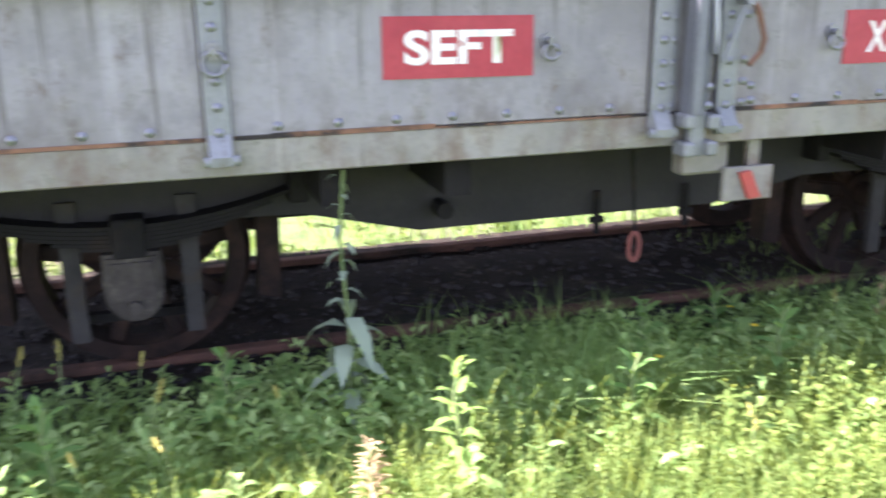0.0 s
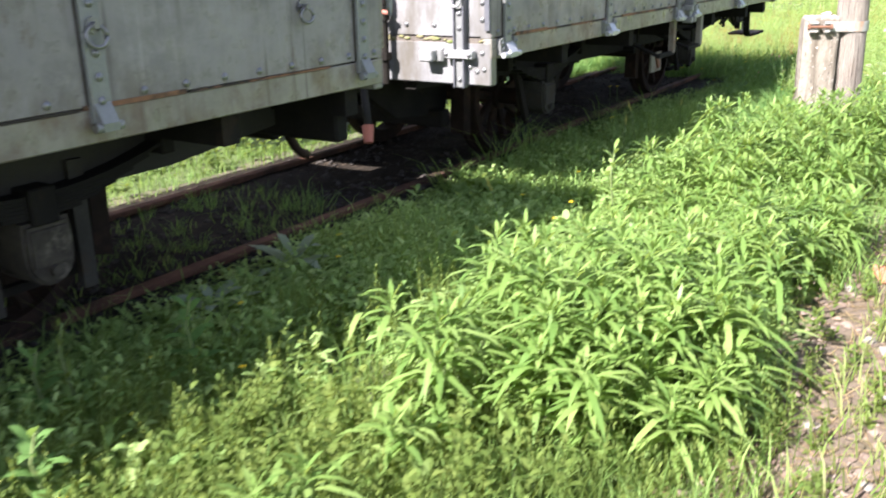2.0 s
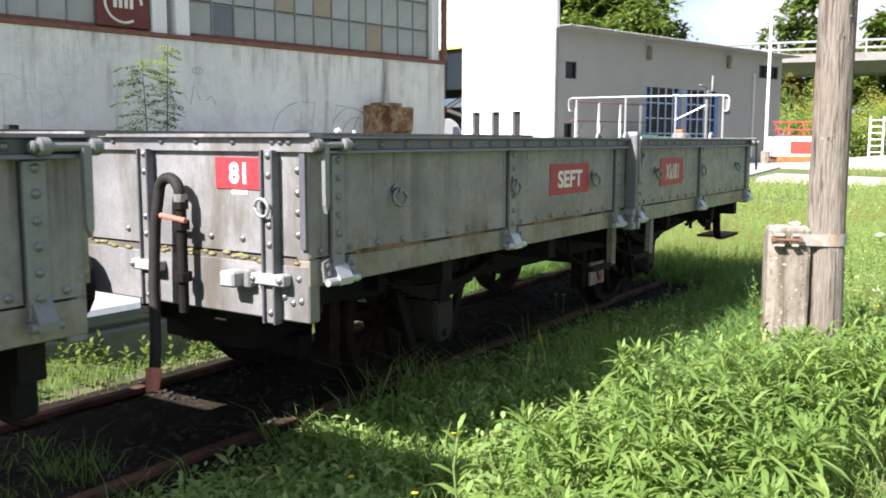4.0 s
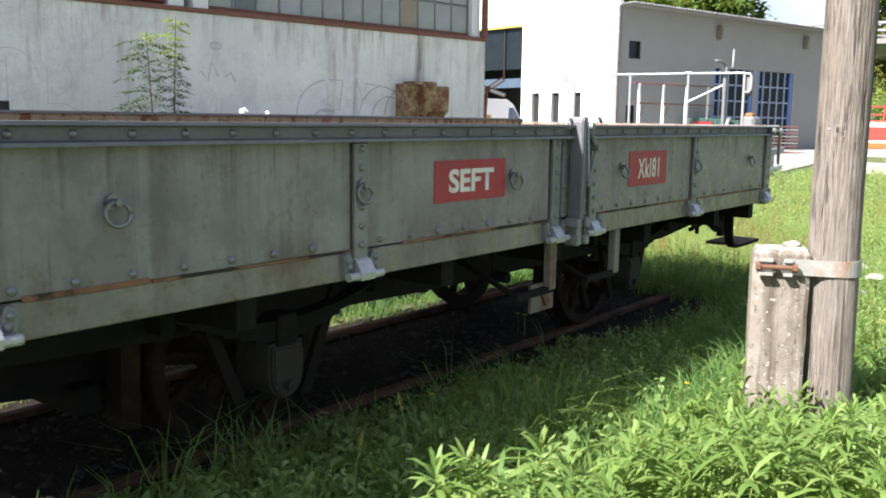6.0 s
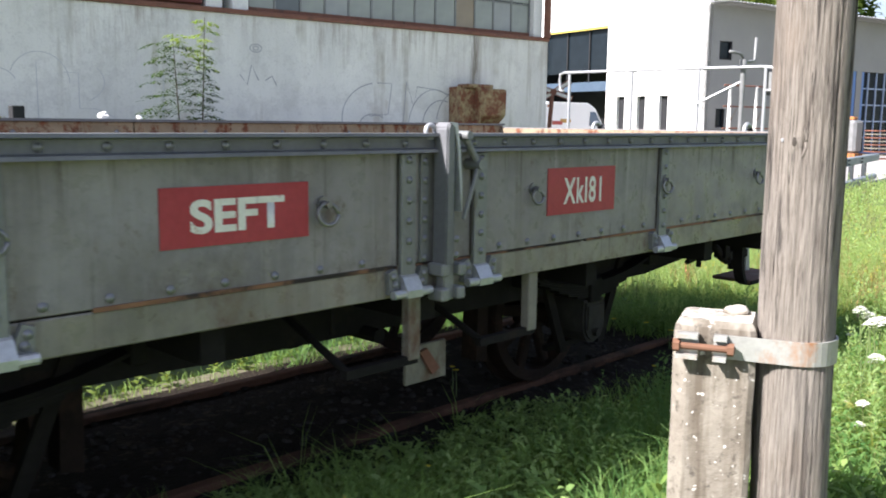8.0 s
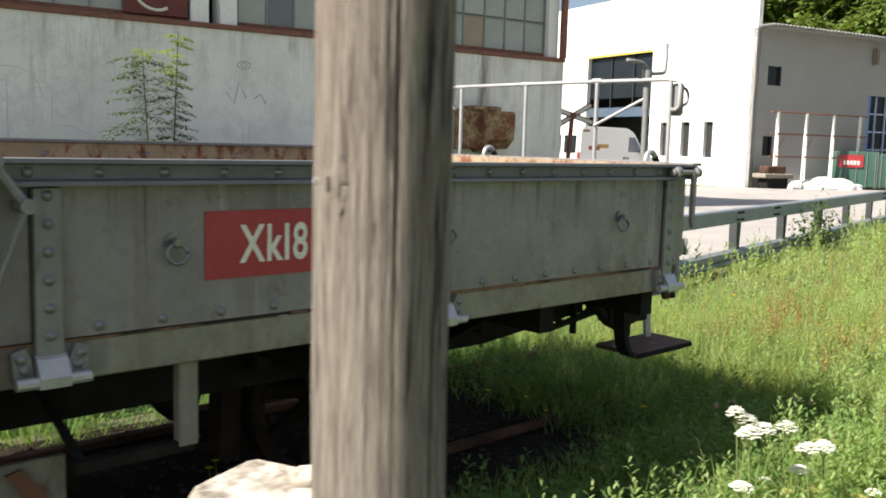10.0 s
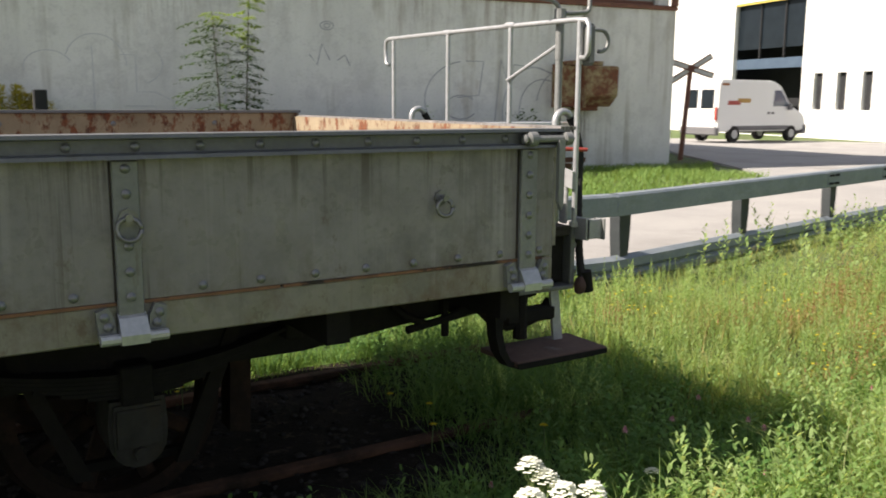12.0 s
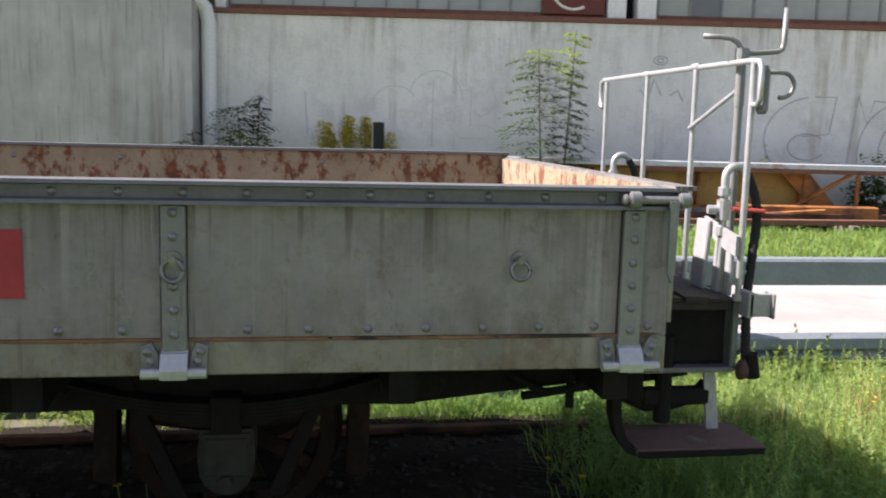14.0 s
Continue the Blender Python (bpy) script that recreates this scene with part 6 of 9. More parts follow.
    end = [m @ Vector((0.115, 0.0, zc)), m @ Vector((0.115, 0.1, zc))]
    line = start + out + end
    for p, q in zip(line, line[1:]):
        vs = [bm.verts.new(v) for v in (p - Vector((0, 0, 0.034)), q - Vector((0, 0, 0.034)), q + Vector((0, 0, 0.034)), p + Vector((0, 0, 0.034)))]
        bm.faces.new(vs)
    bmesh.ops.remove_doubles(bm, verts=bm.verts[:], dist=0.001)
    bmesh.ops.solidify(bm, geom=bm.faces[:], thickness=0.006)
    band = part("clamp_band", bm, M_CLAMP, t, "galvanised clamp band streaked with rust")
    for y, w in ((-0.02, 0.018), (0.07, 0.03)):
        bm = bmesh.new()
        box(bm, -0.135, -0.118, y - w, y + w, zc - 0.036, zc + 0.036)
        box(bm, -0.16, -0.12, y - w, y + w, zc + 0.023, zc + 0.036)
        box(bm, -0.16, -0.12, y - w, y + w, zc - 0.036, zc - 0.023)
        bm.transform(m)
        part("clamp_lug", bm, M_CLAMP, band, "galvanised channel-shaped lug")
    part("clamp_bolt", rod_bm(m @ Vector((-0.148, 0.09, zc)), m @ Vector((-0.148, -0.06, zc)), 0.01, 10), M_BOLT, band, "rusty clamp bolt")
    for y in (0.108, -0.04):
        part("nut", rod_bm(m @ Vector((-0.148, y, zc)), m @ Vector((-0.148, y - 0.018, zc)), 0.019, 6), M_BOLT, band)


pole()

# ---- white and grey building across the yard ----
M_YELLOW = surface("yellow_ochre_steel", (0.5, 0.3, 0.07), (0.42, 0.26, 0.07), 2.5, 0.6, 0, 40, 0.002, (0.28, 0.13, 0.05), 3, (0.56, 0.7))
BLD = pose(54, 21.7, 0, 0, 0, -13.7)
M_LIGHTBLUE = surface("pale_blue_bars", (0.32, 0.4, 0.56), (0.38, 0.46, 0.6), 4, 0.5)
bld = thing("workshop_building", (60, 25, 0), "modern workshop with a white end wall and a grey long side", "building")


def bld_part(name, bm, material, label="", parent=None):
    bm.transform(BLD)
    return part(name, bm, material, parent or bld, label)


# long grey side with openings
def wall_with_holes(length, height, holes, thick=0.3, z0=-0.8):
    """One wall along x with rectangular holes (x0, x1, z0, z1) through it."""
    xs = sorted({0, length, *[h[0] for h in holes], *[h[1] for h in holes]})
    zs = sorted({z0, height, *[h[2] for h in holes], *[h[3] for h in holes]})
    bm = bmesh.new()
    grid = {(i, j, k): bm.verts.new((x, thick * k, z)) for i, x in enumerate(xs) for j, z in enumerate(zs) for k in (0, 1)}

    def solid(i, j):
        if not (0 <= i < len(xs) - 1 and 0 <= j < len(zs) - 1):
            return False
        x, z = (xs[i] + xs[i + 1]) / 2, (zs[j] + zs[j + 1]) / 2
        return not any(h[0] < x < h[1] and h[2] < z < h[3] for h in holes)

    for i in range(len(xs) - 1):
        for j in range(len(zs) - 1):
            if not solid(i, j):
                continue
            for k in (0, 1):
                bm.faces.new([grid[a, b, k] for a, b in ((i, j), (i + 1, j), (i + 1, j + 1), (i, j + 1))])
            for di, dj, e in ((-1, 0, ((i, j), (i, j + 1))), (1, 0, ((i + 1, j), (i + 1, j + 1))), (0, -1, ((i, j), (i + 1, j))), (0, 1, ((i, j + 1), (i + 1, j + 1)))):
                if not solid(i + di, j + dj):
                    bm.faces.new([grid[(*e[0], 0)], grid[(*e[1], 0)], grid[(*e[1], 1)], grid[(*e[0], 1)]])
    bmesh.ops.delete(bm, geom=[v for v in bm.verts if not v.link_faces], context="VERTS")
    bmesh.ops.recalc_face_normals(bm, faces=bm.faces[:])
    return bm


grey_holes = [(0.95, 2.0, 5.05, 6.08), (0.9, 1.65, 1.28, 2.33), (9.3, 13.75, -0.3, 4.9), (14.3, 18.7, -0.3, 4.9), (24.6, 27.7, 6.2, 7.2)]
bld_part("grey_wall", wall_with_holes(28.3, 8.0, grey_holes), M_GREYWALL, "grey rendered long wall")
white_holes = [(2.8, 3.5, 1.08, 3.1), (4.63, 5.33, 1.08, 3.1), (6.4, 7.1, 1.08, 3.1), (8.1, 14.5, -0.45, 7.5)]
bm = wall_with_holes(32, 10.9, white_holes)
bm.transform(pose(0, 0, 0, 0, 0, 90) @ Matrix.Diagonal((1, -1, 1, 1)))
bmesh.ops.recalc_face_normals(bm, faces=bm.faces[:])
bld_part("white_wall", bm, M_WHITEWALL, "sunlit white rendered end wall")
# black sheets added in place of the unlit workshop inside
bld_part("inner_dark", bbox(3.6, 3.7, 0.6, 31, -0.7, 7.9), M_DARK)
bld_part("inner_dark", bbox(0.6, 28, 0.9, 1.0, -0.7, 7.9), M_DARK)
bm = bmesh.new()
waves = [(0.1 + 0.0725 * i, 8.1 + 0.035 * math.cos(i * math.pi / 2)) for i in range(408)]
prism(bm, waves + [(x, z - 0.025) for x, z in waves[::-1]], "y", -1.1, 20)
bld_part("roof", bm, M_SHEET, "thin overhanging corrugated metal roof")
bld_part("soffit", bbox(0.3, 29.4, -0.9, 19.8, 8.0, 8.03), M_GREYWALL)
bld_part("end_wall", bbox(28.0, 28.3, 0.3, 20, -0.8, 8.0), M_GREYWALL)
for x0, x1, z0, z1 in grey_holes:
    n = max(1, round((x1 - x0) / 0.95))
    k = max(1, round((z1 - z0) / 0.95))
    big = x1 - x0 > 3 and z0 < 0
    frame_mat = M_BLUE if big else M_DARK
    win = bld_part("window", bbox(x0, x1, 0.1, 0.2, z0, z0 + 0.12), frame_mat, "blue-framed glazed door" if big else "small dark window")
    for e in (x0, x1 - (0.3 if big else 0.06)):
        bld_part("window_frame", bbox(e, e + (0.3 if big else 0.06), 0.05, 0.2, z0, z1), frame_mat, "", win)
    for i in range(1, n):
        x = x0 + i * (x1 - x0) / n
        bld_part("mullion", bbox(x - 0.04, x + 0.04, 0.08, 0.17, z0, z1), M_LIGHTBLUE if big else M_DARK, "", win)
    for j in range(1, k):
        z = z0 + j * (z1 - z0) / k
        bld_part("transom", bbox(x0, x1, 0.1, 0.17, z - 0.04, z + 0.04), M_LIGHTBLUE if big else M_DARK, "", win)
    for i in range(n):
        for j in range(k):
            bld_part("pane", bbox(x0 + i * (x1 - x0) / n + 0.04, x0 + (i + 1) * (x1 - x0) / n - 0.04, 0.18, 0.2, z0 + j * (z1 - z0) / k + 0.04, z0 + (j + 1) * (z1 - z0) / k - 0.04), M_GLASS_DEEP, "", win)
for x in (9.5, 19.8):
    bld_part("wall_lamp", bbox(x - 0.12, x + 0.12, -0.35, 0.0, 6.65, 7.6, 0.05), M_CONC, "small wall lamp housing")
for x in (23.7,):
    bld_part("downpipe", bbox(x - 0.12, x + 0.12, -0.15, 0.0, 0, 6.5), M_SHEET)
for a, b, z0, z1 in white_holes[:3]:
    bld_part("slit_window", bbox(0.22, 0.26, a, b, z0, z1), M_DARK, "dark slit window")
gate = bld_part("gate", bbox(0.05, 0.15, 8.1, 14.5, 7.38, 7.5), surface("yellow_lintel", (0.6, 0.45, 0.1), (0.66, 0.5, 0.12), 3, 0.6), "big open gate with yellow lintel")
bld_part("gate_glazing", bbox(0.35, 0.4, 8.1, 14.5, 4.7, 7.38), M_GLASS_DEEP, "", gate)
for y in (10.1, 12.3):
    bld_part("gate_mullion", bbox(0.25, 0.34, y - 0.05, y + 0.05, 4.1, 7.38), M_DARK, "", gate)
bld_part("gate_band", bbox(0.3, 0.42, 8.1, 14.5, 3.5, 4.1), surface("slate_blue_band", (0.05, 0.08, 0.125), (0.07, 0.105, 0.155), 2, 0.6), "", gate)
bld_part("gate_lightbox", bbox(1.33, 1.36, 9.5, 13.8, 5.5, 5.9), M_PANE_DARK, "", gate)


def van():
    t = thing("delivery_van", (46.4, 25.6, -0.36), "white high-roofed delivery van parked by the gate", "van")
    m = pose(43.19, 25.63, -0.36, 0, 0, 0.8) @ Matrix.Diagonal((1.19, 1.06, 1.06, 1))
    W = 0.98
    o = [(0.0, 0.45), (0.0, 1.2), (0.06, 2.55), (0.25, 2.68), (3.3, 2.68), (3.85, 2.45), (4.55, 1.55), (5.3, 1.25), (5.5, 1.0), (5.5, 0.45)]
    bm = bmesh.new()
    prism(bm, o, "y", -W, W)
    bmesh.ops.bevel(bm, geom=bm.edges[:], offset=0.07, segments=2, affect="EDGES")
    white = surface("van_paint", (0.84, 0.84, 0.81), (0.87, 0.87, 0.85), 0.6, 0.3)
    bm.transform(m)
    part("body", bm, white, t, smooth=False)
    grey = surface("bumper_plastic", (0.12, 0.12, 0.125), (0.16, 0.16, 0.165), 3, 0.6)
    for a, b, z0, z1, nm in ((-0.06, 0.2, 0.3, 0.65, "rear_bumper"), (5.3, 5.58, 0.3, 0.75, "front_bumper")):
        bm = bbox(a, b, -W - 0.02, W + 0.02, z0, z1, 0.05)
        bm.transform(m)
        part(nm, bm, grey, t)
    bm = bbox(0.9, 4.4, -W - 0.015, -W + 0.05, 0.5, 0.7, 0.02)
    bm.transform(m)
    part("side_trim", bm, grey, t)
    for x in (1.05, 4.55):
        for y in (-W + 0.06, W - 0.2):
            a, b = m @ Vector((x, y - 0.1, 0.34)), m @ Vector((x, y + 0.12, 0.34))
            wh = part("wheel", rod_bm(a, b, 0.37, 20), M_RUBBER, t)
            a2 = m @ Vector((x, y - 0.115, 0.34))
            part("rim", rod_bm(a, a2, 0.2, 16), M_TUBE, wh)
    for y0, y1 in ((-0.78, -0.1), (0.1, 0.78)):
        bm = bbox(-0.02, 0.06, y0, y1, 1.45, 2.25, 0.02)
        bm.transform(m @ pose(-0.06, 0, 0, 0, 2, 0))
        part("rear_window", bm, M_GLASS_DEEP, t)
    bm = bmesh.new()
    prism(bm, [(3.35, 1.55), (3.4, 2.25), (3.8, 2.25), (4.4, 1.55)], "y", -W - 0.012, -W + 0.01)
    bm.transform(m)
    part("side_window", bm, M_WINDOW, t)
    bm = bbox(-0.03, 0.06, -W - 0.01, -W + 0.12, 0.95, 1.5, 0.02)
    bm.transform(m)
    part("tail_light", bm, M_REDPAINT, t)
    for x0, x1, z0, z1, mt in ((0.62, 1.35, 1.6, 1.78, M_REDPAINT), (1.2, 1.95, 1.7, 1.88, M_YELLOW), (0.25, 0.65, 2.42, 2.52, M_ORANGE)):
        bm = bbox(x0, x1, -W - 0.008, -W + 0.01, z0, z1)
        bm.transform(m)
        part("stripe", bm, mt, t)
    bm = bbox(4.2, 4.4, -W - 0.2, -W, 1.4, 1.65, 0.03)
    bm.transform(m)
    part("mirror", bm, grey, t)
    for x in (3.0, 3.25):
        bm = bbox(x, x + 0.16, -W - 0.02, -W, 1.2, 1.3)
        bm.transform(m)
        part("door_handle", bm, grey, t)


van()


def crossbuck():
    t = thing("crossing_sign", (28.42, 12.95, 0), "rusty red and white railway crossing sign on a leaning post", "sign")
    part("post", rod_bm((28.42, 12.95, -0.2), (28.52, 12.83, 2.36), 0.062, 8), M_BROWN, t)
    for s, tilt in ((-1, -33), (1, 19)):
        m = pose(28.47 - 0.02 * s, 12.76 - 0.015 * s, 2.27, 0, tilt, -50)
        bm = bbox(-0.57, 0.57, -0.01, 0.01, -0.075, 0.075, 0.004)
        bm.transform(m)
        arm = part("sign_arm", bm, M_BROWN, t)
        for e in (-1, 1):
            bm = bbox(0.09 if e > 0 else -0.54, 0.54 if e > 0 else -0.09, -0.016, -0.009, -0.042, 0.042)
            bm.transform(m)
            part("arm_stripe", bm, M_WHITE, arm, "white stripe on the arm")


crossbuck()


# ---- rusty girder and planks beside the hall ----


def girder():
    t = thing("steel_girder", (19.5, 11.2, 0), "orange-yellow steel girder with a zinc sheet on top", "girder")
    m = pose(15.6, 11.55, 0, 0, 0, -6)
    for name, bm, mt in (
        ("web", bbox(0.0, 5.0, -0.03, 0.03, 0.3, 0.9), M_YELLOW),
        ("flange", bbox(-0.3, 5.1, -0.22, 0.22, 0.9, 0.94), M_ORANGE),
        ("flange", bbox(-0.3, 4.0, -0.22, 0.22, 0.26, 0.3), M_ORANGE),
        ("cover_sheet", bbox(-2.2, 7.2, -0.5, 0.5, 0.95, 1.04, 0.01), surface("old_zinc_sheet", (0.5, 0.53, 0.56), (0.62, 0.64, 0.66), 1.5, 0.5, 0.2, 20, 0.006, (0.3, 0.17, 0.1), 1.6, (0.55, 0.68))),
        ("cover_edge", bbox(2.0, 7.22, -0.5, -0.46, 0.88, 0.95), M_BROWN),
    ):
        bm.transform(m)
        part(name, bm, mt, t)
    for i in range(6):
        bm = bbox(0.3 + 0.9 * i, 0.34 + 0.9 * i, -0.2, -0.03, 0.3, 0.9)
        bm.transform(m)
        part("stiffener", bm, M_ORANGE, t)
    bm = bmesh.new()
    prism(bm, [(4.4, 0.9), (4.9, 0.9), (5.4, 0.35), (5.0, 0.3)], "y", -0.2, -0.16)
    bm.transform(m)
    part("gusset", bm, M_ORANGE, t)
    bm = bbox(3.4, 5.9, -0.75, -0.45, 0.12, 0.36, 0.02)
    bm.transform(m)
    part("cross_beam", bm, M_ORANGE, t)
    for x in (0.6, 4.5):
        bm = bbox(x, x + 0.3, -0.4, 0.4, -0.1, 0.28 if x < 5 else 0.95, 0.02)
        bm.transform(m)
        part("trestle", bm, M_BROWN, t)
    for a_, b_ in (((4.6, -0.35, 0.3), (5.7, -0.35, 0.95)), ((5.7, -0.35, 0.0), (5.7, -0.35, 0.95)), ((3.2, -0.6, 0.4), (5.6, -0.7, 0.12)), ((2.2, -0.5, 0.05), (4.9, -0.9, 0.3))):
        part("brace", rod_bm(m @ Vector(a_), m @ Vector(b_), 0.035, 6), M_ORANGE, t)
    for k, (x0, x1, y, z) in enumerate(((16.5, 22.5, 10.3, 0.2), (17.5, 21.8, 9.9, 0.14), (19.5, 23.2, 10.7, 0.28), (14.0, 19.0, 10.8, 0.16), (17.0, 22.0, 10.55, 0.06))):
        tagged(part("steel_bar", bbox(x0, x1, y - 0.07, y + 0.07, z - 0.05, z + 0.04, 0.008), M_BROWN if k % 2 else M_RAIL, None, "long rusty steel bar lying in the grass", "steel bar", "bars by the hall"))
    for x in (17.8, 20.6):
        part("timber_bearer", bbox(x, x + 0.16, 9.7, 11.0, -0.1, 0.1, 0.01), M_SLEEPER, None, "dark timber bearer under the rusty bars", "timber", "timbers by the hall")
    tagged(part("dark_block", bbox(13.02, 13.2, 10.9, 11.06, -0.1, 1.55, 0.01), M_DARK, None, "dark upright steel post by the hall", "post"))


girder()


# ---- things across the yard ----
def far_things():
    t = thing("frame_rack", (58, 19.8, -0.45), "row of pale A-frames with rusty rails before the grey wall", "rack")
    m = BLD @ pose(0.9, -0.95, 0)
    for i in range(4):
        x = i * 2.2
        for e in (-0.42, 0.42):
            part("leg", rod_bm(m @ Vector((x + e, e * 0.6, -0.5)), m @ Vector((x + e * 0.12, 0, 3.6)), 0.055, 6), M_WHITE, t)
        part("cleat", rod_bm(m @ Vector((x + 0.1, -0.05, 1.7)), m @ Vector((x + 0.5, -0.05, 2.3)), 0.04, 6), M_POST, t)
    for z in (3.6, 2.45, 1.25):
        part("rack_rail", rod_bm(m @ Vector((-0.5, 0, z)), m @ Vector((7.2, 0, z)), 0.045, 6), M_BROWN, t)
    bs = thing("stacked_base", (55.0, 20.6, -0.45), "low timber trolley loaded with dark scrap by the wall's corner", "trolley")
    for nm, bb, mt in (("deck", (-0.3, 1.9, -1.4, -0.5, 0.1, 0.35), M_POST), ("scrap", (0.1, 1.5, -1.2, -0.6, 0.35, 0.75), M_RAIL), ("axle", (0.0, 1.6, -1.3, -0.6, -0.45, 0.1), M_UNDER)):
        bm = bbox(*bb, 0.05)
        bm.transform(BLD)
        part(nm, bm, mt, bs)
    green = surface("green_crate", (0.035, 0.1, 0.075), (0.055, 0.14, 0.105), 1, 0.6)
    for x, y, w, h, lab in ((60.9, 19.2, 2.3, 2.1, "green mesh crate with red board"), (62.1, 18.0, 1.3, 2.0, "green mesh crate with wrapped goods")):
        c = thing("mesh_crate", (x, y, -0.45), lab, "crate", "crates in the yard")
        mm = pose(x, y, -0.45, 0, 0, -45)
        bm = bbox(-w / 2, w / 2, -0.6, 0.6, 0.1, h, 0.03)
        bm.transform(mm)
        part("body", bm, green, c)
        for i in range(5):
            part("bar", rod_bm(mm @ Vector((-w / 2 + i * w / 4, -0.63, 0.05)), mm @ Vector((-w / 2 + i * w / 4, -0.63, h)), 0.02, 5), M_STRAP, c)
        if w > 2:
            bm = bbox(-1.0, 0.35, -0.66, -0.62, 1.2, 1.9)
            bm.transform(mm)
            bd = part("board", bm, M_RED, c, "red board with worn pale lettering")
            for k in range(5):
                bm = bbox(-0.75 + 0.19 * k, -0.62 + 0.19 * k, -0.675, -0.661, 1.35, 1.58)
                bm.transform(mm)
                part("bar_mark", bm, M_LETTER, bd)
    # tarpaulin heap
    bm = bmesh.new()
    bmesh.ops.create_icosphere(bm, subdivisions=4, radius=1)
    for v in bm.verts:
        k = 1 + 0.22 * noise.noise(v.co * 2.2) + 0.08 * noise.noise(v.co * 6)
        v.co = Vector((v.co.x * 1.9 * k, v.co.y * 1.1 * k, max(-0.1, v.co.z * 0.55 * k)))
    bm.transform(pose(58.0, 19.3, -0.4, 0, 0, -45))
    part("tarpaulin_heap", bm, M_WHITEWALL, None, "crumpled white tarpaulin heap in the yard", "tarpaulin", smooth=True)
    p = thing("pallet_stack", (62.8, 15.0, -0.45), "stack of wooden pallets and wrapped goods", "pallets")
    for i in range(9):
        bm = bbox(-0.9, 0.9, -0.6, 0.6, 0.02 + 0.2 * i, 0.09 + 0.2 * i)
        bm.transform(pose(62.8, 15.0, -0.45, 0, 0, -45 + (i % 3) * 2))
        part("pallet", bm, M_POST if i % 2 else M_BROWN, p)
    g = thing("wrapped_goods", (62.2, 16.6, -0.45), "plastic-wrapped goods on a yellow pallet truck", "goods")
    bm = bbox(61.6, 62.8, 16.2, 17.1, -0.12, 1.8, 0.15)
    part("wrapping", bm, surface("plastic_film", (0.17, 0.175, 0.175), (0.25, 0.255, 0.255), 3, 0.3), g)
    part("top_bin", bbox(61.9, 62.5, 16.45, 16.9, 1.8, 2.0, 0.04), M_ORANGE, g, "yellow bin on top of the goods")
    part("truck_fork", bbox(61.4, 63.0, 16.1, 17.2, -0.45, -0.12, 0.02), M_ORANGE, g)
    b = thing("red_white_tank", (67.7, 10.4, 0), "white and red container with an orange rack on top", "container")
    m = pose(67.7, 10.4, 0, 0, 0, -58)
    for nm, bb, mt in (("body", (-1.9, 1.9, -0.8, 0.8, 0.25, 1.55), M_WHITEWALL), ("panel", (-0.9, 0.7, -0.83, -0.79, 0.45, 1.25), M_REDPAINT), ("base", (-1.7, 1.7, -0.85, 0.85, -0.1, 0.25), M_ORANGE)):
        bm = bbox(*bb, 0.04)
        bm.transform(m)
        part(nm, bm, mt, b)
    for x0, z0, x1, z1 in ((-2.0, 2.5, 1.2, 2.5), (-1.8, 1.6, 1.0, 1.6), (-1.9, 2.5, -1.5, 1.6), (1.1, 2.5, 0.8, 1.6), (-1.0, 2.5, -1.0, 1.6), (0.0, 2.5, 0.0, 1.6), (-1.9, 2.0, 1.1, 2.0)):
        part("rack_bar", rod_bm(m @ Vector((x0, -0.6, z0)), m @ Vector((x1, -0.6, z1)), 0.06, 6), M_REDPAINT, b)
    ld = thing("ladder_frame", (82.3, 7.8, 0), "white ladder-like frame standing in the yard", "ladder")
    for e in (-0.45, 0.45):
        part("stile", rod_bm((82.3 + e * 0.5, 7.8 - e, -0.1), (82.3 + e * 0.5, 7.8 - e, 3.2), 0.08, 6), M_WHITEWALL, ld)
    for i in range(6):
        part("rung", rod_bm((82.08, 8.25, 0.4 + 0.5 * i), (82.52, 7.35, 0.4 + 0.5 * i), 0.05, 6), M_WHITEWALL, ld)
    sk = thing("rusty_skip", (98, 7, 0), "rust-brown steel skip with pale rim", "skip")
    m = pose(98, 7, 0, 0, 0, -62)
    bm = bmesh.new()
    prism(bm, [(-1.3, -0.2), (1.3, -0.2), (1.9, 1.25), (-1.9, 1.25)], "y", -0.9, 0.9)
    bm.transform(m)
    part("body", bm, surface("dark_rust_skip", (0.05, 0.021, 0.017), (0.075, 0.032, 0.024), 1.5, 0.8), sk)
    bm = bbox(-1.95, 1.95, -0.95, 0.95, 1.25, 1.38, 0.02)
    bm.transform(m)
    part("rim", bm, M_WHITE, sk)
    fp = thing("flag_pole", (65.7, 12.1, 0), "tall white flag pole", "pole")
    part("shaft", rod_bm((65.7, 12.1, -0.2), (65.7, 12.1, 14), 0.1, 10), M_WHITEWALL, fp)
    part("pole_base", rod_bm((65.7, 12.1, -0.2), (65.7, 12.1, 0.6), 0.3, 10), M_CONC, fp)
    # viaduct
    vd = thing("road_viaduct", (117, 14, 0), "grey concrete road viaduct on round pillars", "bridge")
    d = Vector((121.7 - 112.9, -8 - 36, 0))
    turn = math.degrees(math.atan2(d.y, d.x))
    m = pose(112.9, 36, 0, 0, 0, turn)
    L = d.length
    bm = bmesh.new()
    prism(bm, [(-4.5, 10.9), (-4.6, 10.0), (-2.5, 8.8), (3.5, 8.8), (5.5, 10.0), (5.4, 10.9)], "x", -60, L + 40)
    bm.transform(m)
